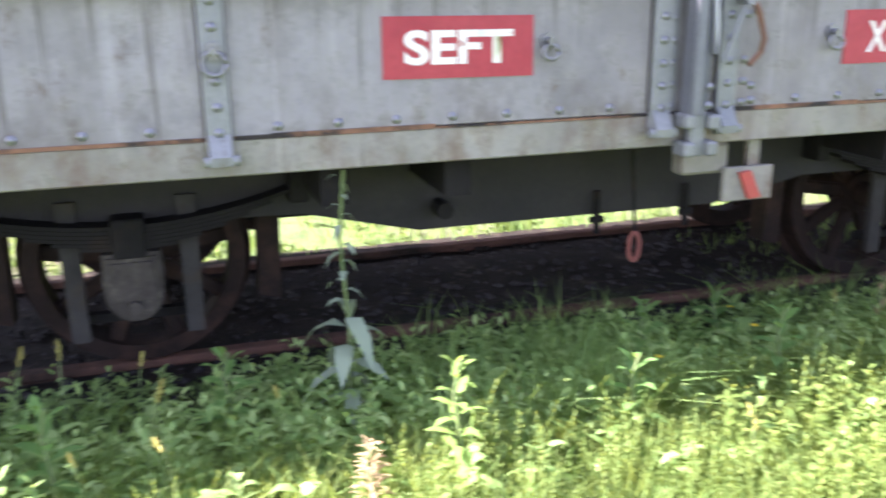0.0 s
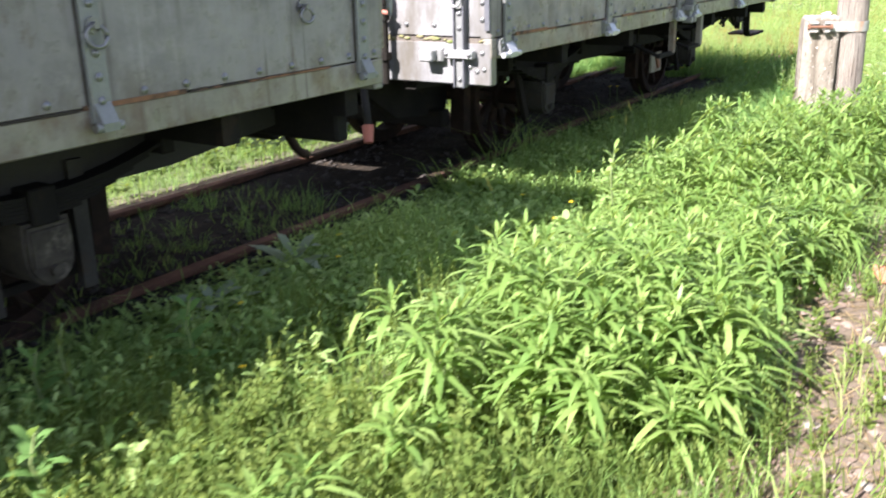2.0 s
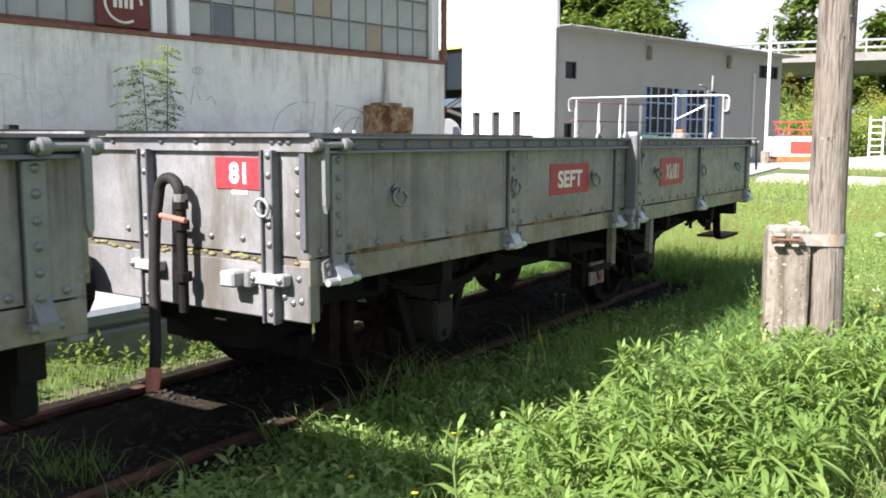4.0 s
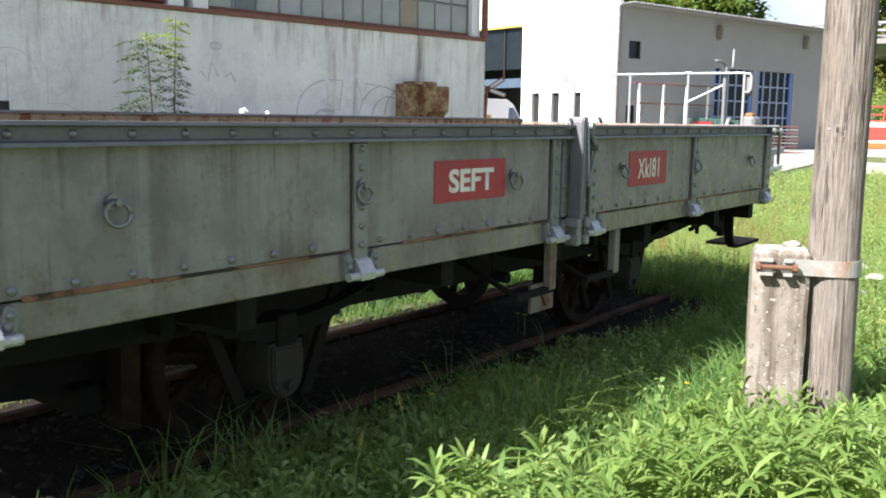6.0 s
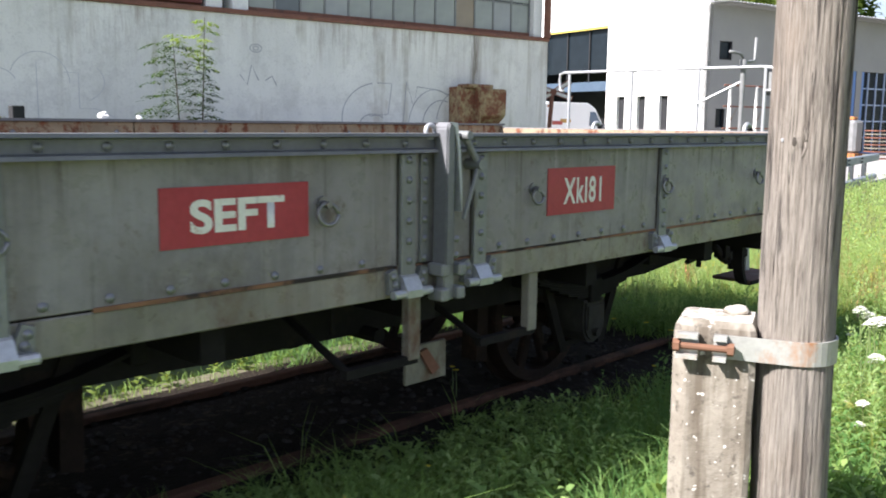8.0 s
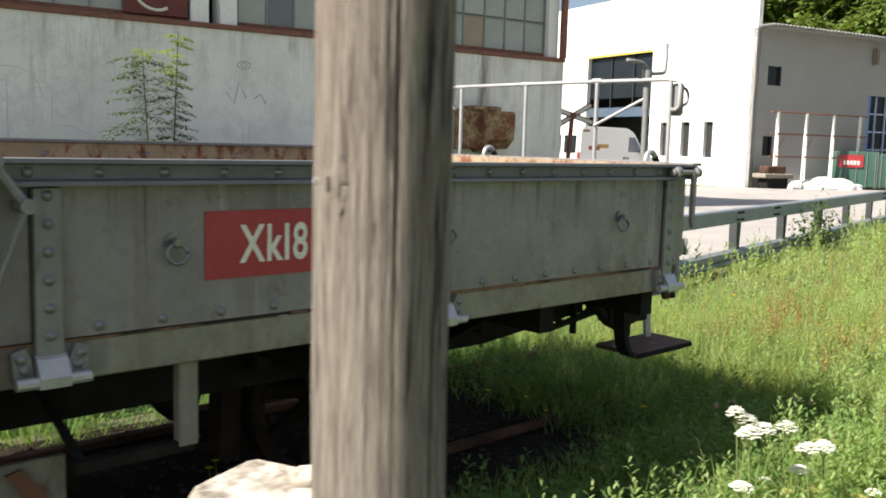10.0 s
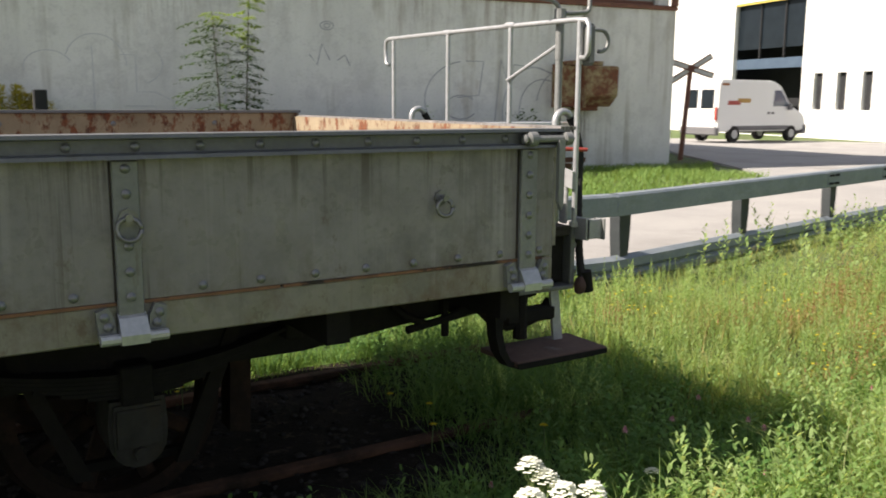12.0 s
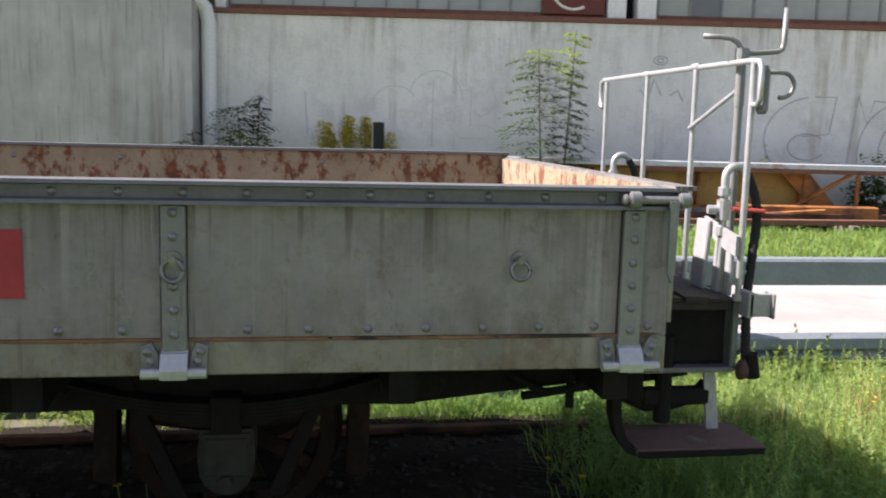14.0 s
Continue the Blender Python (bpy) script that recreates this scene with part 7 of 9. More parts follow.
    grey = surface("viaduct_concrete", (0.2, 0.195, 0.185), (0.26, 0.255, 0.24), 0.3, 0.9, 0, 6, 0.01, (0.14, 0.13, 0.12), 0.4, (0.55, 0.7))
    part("deck", bm, grey, vd)
    for z in (11.4, 12.2):
        part("parapet_rail", rod_bm(m @ Vector((-60, -4.4, z)), m @ Vector((L + 40, -4.4, z)), 0.14, 6), M_TUBE, vd)
    for i in range(28):
        x = -50 + 4.5 * i
        part("parapet_post", rod_bm(m @ Vector((x, -4.4, 10.8)), m @ Vector((x, -4.4, 12.3)), 0.12, 6), M_TUBE, vd)
    for x, y in ((117.3, 8.1), (123.0, 7.0), (110.5, 45), (127.0, -38)):
        part("pillar", rod_bm((x, y, -1), (x, y, 9.1), 1.05, 18), grey, vd)
    h = thing("far_house", (172, 9.5, 0), "small white house far behind the meadow", "house")
    part("wall", bbox(168, 178, 4, 13, -1, 5.2), M_WHITEWALL, h)
    bm = bmesh.new()
    prism(bm, [(3.2, 5.0), (8.5, 8.6), (13.8, 5.0)], "x", 167.4, 178.6)
    part("roof", bm, M_BROWN, h)
    for y in (5.5, 10):
        part("window", bbox(167.9, 168.02, y, y + 1.4, 1.8, 3.6), M_WINDOW, h)


far_things()


def mountain():
    r = random.Random(5)
    bm = bmesh.new()
    n = 60
    rows = []
    for j in range(5):
        row = []
        for i in range(n + 1):
            a = radians(-40 + 110 * i / n)
            d = 900 + 70 * j
            ridge = 70 + 60 * math.exp(-((math.degrees(a) - 17.6) / 2.2) ** 2) + 40 * noise.noise((i * 0.18, 3, 0)) + 8 * noise.noise((i * 0.9, 1, 0))
            if math.degrees(a) > 30:
                ridge += 4 * min(25, math.degrees(a) - 30)
            ridge -= 30 * math.exp(-((math.degrees(a) - 11) / 4) ** 2)
            row.append(bm.verts.new((d * math.cos(a), d * math.sin(a), -5 + ridge * (j / 4) ** 0.7)))
        rows.append(row)
    for a, b in zip(rows, rows[1:]):
        for i in range(n):
            bm.faces.new((a[i], a[i + 1], b[i + 1], b[i]))
    part("mountain", bm, M_MOUNT, None, "hazy blue mountain ridge", "mountain", kind="structure", smooth=True)


mountain()

# ---- plants ----
def ground_np(x, y):
    z = 0.02 * np.sin(0.9 * x + 0.6 * y) + 0.015 * np.sin(2.3 * x - 1.7 * y)
    k = np.clip(np.minimum((y + 0.9) / 0.6, (2.2 - y) / 0.7), 0, 1)
    q = [np.clip(u, 0, 1) for u in ((x - 7.5) / 2, (15.0 - x) / 1.5, (y - 1.42) / 0.43, (2.78 - y) / 0.18)]
    ditch = 0.3
    for u in q:
        ditch = ditch * u * u * (3 - 2 * u)
    return z - 0.035 * k * k * (3 - 2 * k) - 0.03 - ditch


def blades(r, x, y, z, h, w, lean, aim=None):
    """Bent grass blades: five points each; aim: the way each one leans."""
    n = len(x)
    a, b = r.uniform(0, 6.283, n) if aim is None else aim, r.uniform(0, 6.283, n)
    dx, dy = np.cos(a), np.sin(a)
    sx, sy = np.cos(b) * w / 2, np.sin(b) * w / 2
    lean = lean * r.uniform(0.2, 1.0, n) * h
    p = np.empty((n, 5, 3))
    p[:, 0] = np.stack([x - sx, y - sy, z], 1)
    p[:, 1] = np.stack([x + sx, y + sy, z], 1)
    mx, my, mz = x + dx * lean * 0.35, y + dy * lean * 0.35, z + h * 0.6
    p[:, 2] = np.stack([mx - sx * 0.8, my - sy * 0.8, mz], 1)
    p[:, 3] = np.stack([mx + sx * 0.8, my + sy * 0.8, mz], 1)
    p[:, 4] = np.stack([x + dx * lean, y + dy * lean, z + h * (1 - 0.25 * lean / h)], 1)
    i = np.arange(n)[:, None] * 5
    return p.reshape(-1, 3), [i + np.array([0, 1, 3, 2]), i + np.array([2, 3, 4])]


def leaves(base, yaw, pitch, length, width, droop):
    """Lance-shaped leaves: six points each, four for small ones."""
    n = len(base)
    c, s = np.cos(yaw), np.sin(yaw)
    small = np.max(length) < 0.062
    shape = ((0, 0), (0.45, 1), (0.45, -1), (1, 0)) if small else ((0, 0), (0.32, 1), (0.32, -1), (0.68, 0.85), (0.68, -0.85), (1, 0))
    out = np.empty((n, len(shape), 3))
    for k, (u, side) in enumerate(shape):
        f = u * length * np.cos(pitch)
        up = u * length * np.sin(pitch) - droop * length * u * u
        lat = side * width / 2
        out[:, k, 0] = base[:, 0] + c * f - s * lat
        out[:, k, 1] = base[:, 1] + s * f + c * lat
        out[:, k, 2] = base[:, 2] + up + (0.12 * width if side else 0)
    i = np.arange(n)[:, None] * len(shape)
    if small:
        return out.reshape(-1, 3), [i + np.array([0, 2, 1]), i + np.array([1, 2, 3])]
    return out.reshape(-1, 3), [i + np.array([0, 2, 1]), i + np.array([1, 2, 4, 3]), i + np.array([3, 4, 5])]


def join_parts(chunks):
    verts, polys, off = [], {}, 0
    for v, ps in chunks:
        verts.append(v)
        for p in ps:
            polys.setdefault(p.shape[1], []).append(p + off)
        off += len(v)
    return np.concatenate(verts), [np.concatenate(p) for p in polys.values()]


def stuff(name, chunks, material, label, category):
    v, p = join_parts(chunks)
    return tagged(new(name, mesh_raw(name, v, p, material)), label, category, kind="stuff")


def patchy(r, n, x0, x1, y0, y1, scale=1.2, seed=0, bias=0.15):
    """Points in a rectangle, thinned in patches."""
    x, y = r.uniform(x0, x1, n), r.uniform(y0, y1, n)
    k = np.sin(x * 2.1 * scale + seed) * np.cos(y * 2.7 * scale - seed) + 0.5 * np.sin(x * 5.3 * scale + y * 4.1 * scale + seed)
    keep = r.uniform(-1.2, 1.2, n) < k + 0.6 + bias
    return x[keep], y[keep]


def tufts(r, x, y, each, spread, h0, h1, w, lean):
    """Grass in tufts that fan out from their middle, taller in some patches."""
    n = len(x)
    a = r.uniform(0, 6.283, n * each)
    d = np.abs(r.normal(0, spread, n * each))
    px, py = np.repeat(x, each) + d * np.cos(a), np.repeat(y, each) + d * np.sin(a)
    grow = 0.75 + 0.3 * np.sin(x * 2.9 + 1.3 * y) * np.cos(y * 3.3 - x) + r.uniform(-0.2, 0.3, n)
    h = np.repeat(grow, each) * r.uniform(h0, h1, n * each)
    return blades(r, px, py, ground_np(px, py), h, w * r.uniform(0.6, 1.4, n * each), lean, a + r.normal(0, 0.5, n * each))


def path_edge(x):
    return np.where(x < 4.2, -9.0, -2.42 + 0.12 * np.sin(x * 2.1) - 0.25 * (np.sin(x * 3.7) > 0.75))


R = np.random.RandomState(7)
L_SEED = foliage("red_brown_seed", ((0.2, 0.1, 0.05), (0.32, 0.17, 0.08), (0.4, 0.28, 0.13)), 0.3)
L_RIPE = foliage("ripe_grass", ((0.2, 0.22, 0.06), (0.33, 0.31, 0.1), (0.42, 0.3, 0.15), (0.3, 0.32, 0.09)), 0.4)


def grass():
    x, y = patchy(R, 70000, -1.5, 13.5, -2.6, -0.08)
    k = (y > path_edge(x) - 0.05)
    x, y = x[k], y[k]
    chunks = [blades(R, x, y, ground_np(x, y), R.uniform(0.05, 0.2, len(x)) * np.clip((-y - 0.05) / 0.45, 0.25, 1), R.uniform(0.003, 0.008, len(x)), 0.9)]
    x, y = patchy(R, 9000, -1.5, 5.0, -4.2, -2.4)
    chunks.append(blades(R, x, y, ground_np(x, y), R.uniform(0.05, 0.22, len(x)), 0.006, 0.8))
    stuff("grass", chunks, L_GRASS, "short green grass between the weeds beside the track", "grass")
    # sunny strip behind the track
    x, y = patchy(R, 36000, -3, 15.5, 1.28, 2.7, 1.0, 2, 0.3)
    k = (x < 6.4) | (x > 13) | (R.uniform(0, 1, len(x)) < np.where(y < 1.7, 0.85, 0.35))
    x, y = x[k], y[k]
    v = blades(R, x, y, ground_np(x, y), R.uniform(0.025, 0.11, len(x)) * (1 + 0.6 * ((y > 1.9) & (x < 6.4))), R.uniform(0.003, 0.007, len(x)), 0.8)
    stuff("grass", [v], L_GRASS, "sunlit yellow-green grass strip behind the track", "grass")
    # long meadow grass round the pole and past the wagon's end
    chunks = []
    for n, x0, x1, y0, y1, h0, h1, w in ((22000, 11.0, 15.8, -2.6, 2.2, 0.04, 0.2, 0.0038), (26000, 10.0, 16, -7, -2.5, 0.1, 0.32, 0.006), (60000, 15.5, 25, -6, 3.4, 0.1, 0.34, 0.007), (42000, 24, 50, -18, 4.5, 0.15, 0.42, 0.018), (26000, 48, 110, -40, 3, 0.3, 0.6, 0.06), (7000, 9.3, 11.4, -2.5, -1.2, 0.1, 0.28, 0.006)):
        x, y = patchy(R, n, x0, x1, y0, y1, 0.7, 4, 0.3)
        k = ~((y > 2.1 + 0.19 * np.maximum(0, x - 16)) | ((x < 13.1) & (y > -0.6) & (y < 1.25)) | ((x > 33.6) & (x < 41.5) & (y > 0.9)) | ((x > 48) & (y > 2.3 + 0.1 * (x - 48))) | ((y < path_edge(x) - 0.02) & (y > -3.0) & (x < 15.5)))
        x, y = x[k], y[k]
        chunks.append(blades(R, x, y, np.where((x < 40) & (y > -15), ground_np(x, y), -0.03), R.uniform(h0, h1, len(x)) * R.uniform(0.6, 1.1, len(x)) * np.where((y > 0.6) & (x < 25), 0.42, 1.0), R.uniform(0.6, 1.3, len(x)) * w, 1.35))
    stuff("meadow_grass", chunks[:1] + chunks[5:], L_LUSH, "lush green grass round the pole and past the wagon", "grass")
    stuff("meadow_grass", chunks[1:5], L_MEADOW, "tall yellow-green meadow grass gone to seed", "grass")
    x, y = patchy(R, 3300, 10.8, 16.4, -2.5, 2.0, 0.9, 19, 0.1)
    k = (y > path_edge(x)) & ~((x < 13.1) & (y > -0.6) & (y < 1.25))
    # tufts split at the shadow's edge: shade tone near, sun tone far
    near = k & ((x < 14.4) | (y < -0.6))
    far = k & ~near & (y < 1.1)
    stuff("grass_tufts", [tufts(R, x[near], y[near], 20, 0.03, 0.1, 0.3, 0.0045, 1.5)], L_LUSH, "fanning tufts of lush grass in the darker shade tone", "grass")
    stuff("grass_tufts", [tufts(R, x[far], y[far], 20, 0.03, 0.08, 0.26, 0.0045, 1.5)], L_MEADOW, "fanning tufts of grass in the lighter sun tone", "grass")
    x, y = patchy(R, 8000, 10.8, 16.2, -2.5, 2.1, 0.9, 9, 0.0)
    k = (y > path_edge(x)) & ~((x < 13.0) & (y > -0.5) & (y < 1.25))
    v = blades(R, x[k], y[k], ground_np(x[k], y[k]), R.uniform(0.06, 0.24, k.sum()) * np.where(y[k] > 0.9, 0.5, 1.0), R.uniform(0.003, 0.007, k.sum()), 0.9)
    stuff("grass", [v], L_GRASS, "rank green grass growing over the track's end", "grass")
    x, y = patchy(R, 7000, 14.2, 24, -1.0, 2.6, 0.8, 11, -0.2)
    k = y > -1.3 + 0.5 * np.sin(x * 1.3) - 0.1 * (x - 13)
    k &= y < 2.1 + 0.19 * np.maximum(0, x - 16)
    k &= ~((x < 13.6) & (y < 1.2))
    v = blades(R, x[k], y[k], ground_np(x[k], y[k]), R.uniform(0.1, 0.36, k.sum()) * np.where(y[k] > 0.7, 0.5, 1.0), R.uniform(0.003, 0.006, k.sum()), 0.7)
    stuff("meadow_grass", [v], L_RIPE, "ripe reddish and straw-coloured grass stalks in the sun", "grass")
    # green strip before the hall
    x, y = patchy(R, 58000, 11.5, 29, 6.5, 14.2, 0.6, 1, 0.4)
    k = (y > 6.65 + np.maximum(0, x - 19) * 0.2 + np.maximum(0, x - 25.6) * 1.0) & (y < 13.5 - 0.147 * (x - 10.5)) & ~((x > 16) & (x < 23.4) & (y > 9.75) & (y < 11.1)) & ~((x > 25.5) & (y < 9.3 + 0.9 * (x - 25.5)))
    v = blades(R, x[k], y[k], ground_np(x[k], y[k]) + 0.02, R.uniform(0.06, 0.2, k.sum()), 0.016, 0.9)
    stuff("grass", [v], L_GRASS, "mown green grass at the foot of the hall", "grass")
    # thin growth between the rails
    x, y = patchy(R, 900, 4.6, 7.2, 0.1, 1.02, 1.5, 3, -0.4)
    v = blades(R, x, y, np.full(len(x), -0.05), R.uniform(0.02, 0.1, len(x)), 0.005, 1.0)
    stuff("grass", [v], L_GRASS, "thin grass between the rails", "grass")


grass()


def sprigs(x, y, h, n_leaf, length, width, pitch=(0.1, 0.9), droop=0.25, z=None):
    """Upright stems with small leaves all the way up; returns leaf and stem pieces."""
    n = len(x)
    z = ground_np(x, y) if z is None else z
    lean_a, lean = R.uniform(0, 6.283, n), R.uniform(0, 0.25, n) * h
    t = np.linspace(0.12, 1.0, n_leaf)
    bx = (x[:, None] + np.cos(lean_a)[:, None] * lean[:, None] * t ** 2)
    by = (y[:, None] + np.sin(lean_a)[:, None] * lean[:, None] * t ** 2)
    bz = z[:, None] + h[:, None] * t
    base = np.stack([bx, by, bz], 2).reshape(-1, 3)
    m = len(base)
    turn = (R.uniform(0, 6.283, n)[:, None] + np.arange(n_leaf) * 2.4).ravel() + R.normal(0, 0.25, m)
    size = (0.65 + 0.6 * np.sin(np.pi * (0.15 + 0.75 * t)))[None] * R.uniform(0.75, 1.2, (n, 1))
    size = size.ravel() * R.uniform(0.8, 1.2, m)
    pt = (pitch[0] + (pitch[1] - pitch[0]) * t)[None].repeat(n, 0).ravel() + R.normal(0, 0.15, m)
    lv = leaves(base, turn, pt, length * size, width * size, droop * R.uniform(0.4, 1.6, m))
    st = blades(R, x, y, z, h * 1.02, np.full(n, 0.004), 0.25)
    return lv, st


def whorls(x, y, h, n_leaf, length, width):
    """Star-like tufts of narrow arching leaves at the tops of stems."""
    n = len(x)
    m = n * n_leaf
    z = ground_np(x, y) + h
    base = np.stack([x, y, z], 1).repeat(n_leaf, 0) + np.stack([np.zeros(m), np.zeros(m), -np.tile(np.linspace(0, 0.06, n_leaf), n)], 1)
    yaw = (R.uniform(0, 6.283, n)[:, None] + np.arange(n_leaf) * 2.4).ravel() + R.normal(0, 0.2, m)
    k = np.tile(np.linspace(0, 1, n_leaf), n)
    size = R.uniform(0.7, 1.2, m) * (0.45 + 0.7 * k)
    out = leaves(base, yaw, 1.1 - 0.85 * k + R.normal(0, 0.12, m), length * size, width * (0.6 + 0.5 * k), (0.15 + 0.55 * k) * R.uniform(0.6, 1.4, m))
    tip = leaves(base[::n_leaf], R.uniform(0, 6.28, n), np.full(n, 1.3), np.full(n, 0.04), np.full(n, 0.009), np.zeros(n))
    return out, tip


def weeds():
    # small-leaved sunny weeds in fluffy clumps
    cx, cy = patchy(R, 1500, -0.6, 6.2, -2.55, -0.78, 1.3, 5, 0.5)
    each = 6
    grow = np.repeat(R.uniform(0.45, 1.15, len(cx)), each)
    x, y = np.repeat(cx, each) + R.normal(0, 0.035, len(cx) * each), np.repeat(cy, each) + R.normal(0, 0.035, len(cx) * each)
    keep = ((x < 4.9) | (R.uniform(0, 1, len(x)) < 0.45)) & (y < -0.9 + 0.2 * np.sin(x * 1.7) + 0.06 * np.sin(x * 9)) & ~((x < 2.3) & (y > -1.35) & (R.uniform(0, 1, len(x)) < 0.6))
    x, y, grow = x[keep], y[keep], grow[keep]
    a, b = sprigs(x, y, R.uniform(0.14, 0.27, len(x)) * grow * np.where(x < 2.4, 0.75, 1.0), 34, 0.0195, 0.0062, (0.3, 1.15), 0.2)
    stuff("small_leaved_weeds", [a, b], L_WEED, "dense small-leaved yellow-green weeds in the sun", "weeds")
    x, y = patchy(R, 520, -0.6, 5.0, -2.6, -0.9, 1.3, 25, 0.0)
    stuff("grass_tufts", [tufts(R, x, y, 14, 0.02, 0.1, 0.26, 0.0035, 1.3)], L_WEED, "arching tufts of bright grass among the weeds", "grass")
    x, y = patchy(R, 22000, -0.6, 5.2, -2.6, -0.9, 1.3, 15, 0.2)
    stuff("grass", [blades(R, x, y, ground_np(x, y), R.uniform(0.06, 0.26, len(x)), R.uniform(0.0018, 0.0035, len(x)), 1.4)], L_WEED, "fine arching pale grass among the weeds", "grass")
    x, y = patchy(R, 1500, -0.6, 4.5, -3.9, -2.4, 1.3, 5, 0.3)
    a, b = sprigs(x, y, R.uniform(0.08, 0.2, len(x)), 12, 0.034, 0.016)
    stuff("small_leaved_weeds", [a, b], L_WEED, "low small-leaved weeds where the grass ends", "weeds")
    x, y = patchy(R, 420, 3.5, 5.3, -2.2, -1.1, 1.5, 27, 0.1)
    a, b = sprigs(x, y, R.uniform(0.1, 0.26, len(x)), 13, 0.046, 0.016, (0.1, 0.95), 0.4)
    stuff("small_leaved_weeds", [a, b], L_WEED, "leafier green weeds before the lance-leaved stand", "weeds")
    # broad-leaved weeds in the wagon's shade
    x, y = patchy(R, 4300, -1, 11.5, -1.4, -0.06, 1.6, 1, 0.5)
    k = (y > -1.12) & ((y < -0.34) | (x > 5) | (R.uniform(0, 1, len(x)) < 0.3)) & ~((x < 2.3) & (y > -0.75) & (R.uniform(0, 1, len(x)) < 0.5)) & ~(((x - 3.05) / 0.3) ** 2 + ((y + 0.68) / 0.17) ** 2 < 1)
    x, y = x[k], y[k]
    a, b = sprigs(x, y, R.uniform(0.07, 0.24, len(x)) * np.clip((-y - 0.03) / 0.4, 0.3, 1) * np.where(x > 7, 0.7, 1.0), 10, 0.052, 0.0155, (0.05, 0.95), 0.45)
    stuff("shade_weeds", [a, b], L_BROAD, "broad-leaved green weeds along the rail", "weeds")
    x, y = patchy(R, 900, 0.5, 10.5, -1.35, -0.25, 1.3, 31, 0.2)
    a, b = sprigs(x, y, R.uniform(0.05, 0.16, len(x)), 9, 0.085, 0.03, (0.2, 0.8), 0.55)
    stuff("shade_weeds", [a, b], L_BROAD, "low rosettes of larger leaves in the wagon's shade", "weeds")
    x, y = patchy(R, 560, 2.6, 11.0, -1.05, -0.2, 1.1, 33, 0.1)
    stuff("grass_tufts", [tufts(R, x, y, 18, 0.02, 0.12, 0.36, 0.005, 1.4)], L_GRASS, "arching grass tufts in the wagon's shade", "grass")
    x, y = patchy(R, 60, 5.4, 7.2, 0.12, 1.0, 1.6, 8, -0.1)
    stuff("grass_tufts", [tufts(R, x, y, 16, 0.03, 0.08, 0.2, 0.004, 1.4)], L_LUSH, "stray grass tufts between the rails", "grass")
    x, y = patchy(R, 700, -1, 15.5, 1.4, 2.4, 1.6, 8, 0.0)
    a, b = sprigs(x, y, R.uniform(0.06, 0.24, len(x)), 12, 0.05, 0.02, (0.1, 0.9))
    stuff("small_leaved_weeds", [a, b], L_WEED, "sunlit weeds behind the track", "weeds")
    # bushy lance-leaved stand
    xs, ys = R.uniform(4.0, 9.9, 1750), R.uniform(-2.42, -0.95, 1750)
    top = -1.52 + 0.1 * np.sin(xs * 1.9 + 0.5) + np.where(xs > 9.2, 0.12, 0) - np.where(xs < 5.0, 0.2, 0)
    gap = np.sin(xs * 3.1) * np.sin(ys * 4.3 + 1) + 0.3 * np.sin(xs * 7.7)
    k = (xs > 4.75 + 0.3 * np.sin(ys * 5)) & (ys < top) & (ys > np.where(xs < 5.3, -1.95, -2.38) + 0.1 * np.sin(xs * 4)) & (R.uniform(-1.1, 1, len(xs)) < gap + 0.25)
    xs, ys = xs[k], ys[k]
    h = R.uniform(0.24, 0.5, len(xs)) * (0.8 + 0.3 * np.sin(xs * 2.3 + ys * 3))
    a, b = sprigs(xs, ys, h, 11, 0.13, 0.018, (-0.15, 0.7), 0.5)
    crown_a, crown_b = whorls(xs, ys, h, 15, 0.16, 0.0195)
    a = join_parts([a, crown_a, crown_b])
    a = (a[0], a[1])
    stuff("lance_leaved_weeds", [a, b], L_LANCE, "bushy stand of lance-leaved green weeds in the sun", "weeds")
    x, y = patchy(R, 330, 9.6, 11.3, -2.35, -1.5, 1.8, 3, 0.0)
    a, b = sprigs(x, y, R.uniform(0.12, 0.3, len(x)), 14, 0.08, 0.018, (0.0, 1.0), 0.3)
    stuff("lance_leaved_weeds", [a, b], L_LANCE, "lance-leaved weeds round the pole's foot", "weeds")
    # meadow herbs past the wagon's end
    x, y = patchy(R, 5200, 11.2, 17.5, -3.2, 2.1, 1.1, 6, 0.15)
    k = (y > path_edge(x)) & ~((x < 13.2) & (y > -0.6))
    x, y = x[k], y[k]
    # stand split along the shadow's edge, with lit tones beyond and dark tones within
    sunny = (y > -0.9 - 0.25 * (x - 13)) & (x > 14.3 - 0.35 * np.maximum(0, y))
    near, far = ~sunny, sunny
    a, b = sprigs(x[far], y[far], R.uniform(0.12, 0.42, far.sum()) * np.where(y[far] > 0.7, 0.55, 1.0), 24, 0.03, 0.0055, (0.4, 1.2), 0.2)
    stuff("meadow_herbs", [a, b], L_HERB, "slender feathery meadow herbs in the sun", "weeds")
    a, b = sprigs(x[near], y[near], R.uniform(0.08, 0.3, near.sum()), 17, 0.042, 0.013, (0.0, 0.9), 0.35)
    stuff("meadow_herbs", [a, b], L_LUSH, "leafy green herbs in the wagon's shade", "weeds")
    # patches of red-brown seed stalks and yellow-headed herbs in the sunny meadow
    cx, cy = R.uniform(14.7, 18.5, 26), R.uniform(-0.6, 1.0, 26)
    n = 22
    x, y = np.repeat(cx, n) + R.normal(0, 0.13, 26 * n), np.repeat(cy, n) + R.normal(0, 0.07, 26 * n)
    a, b = sprigs(x, y, R.uniform(0.14, 0.32, len(x)), 12, 0.022, 0.006, (0.6, 1.3), 0.1)
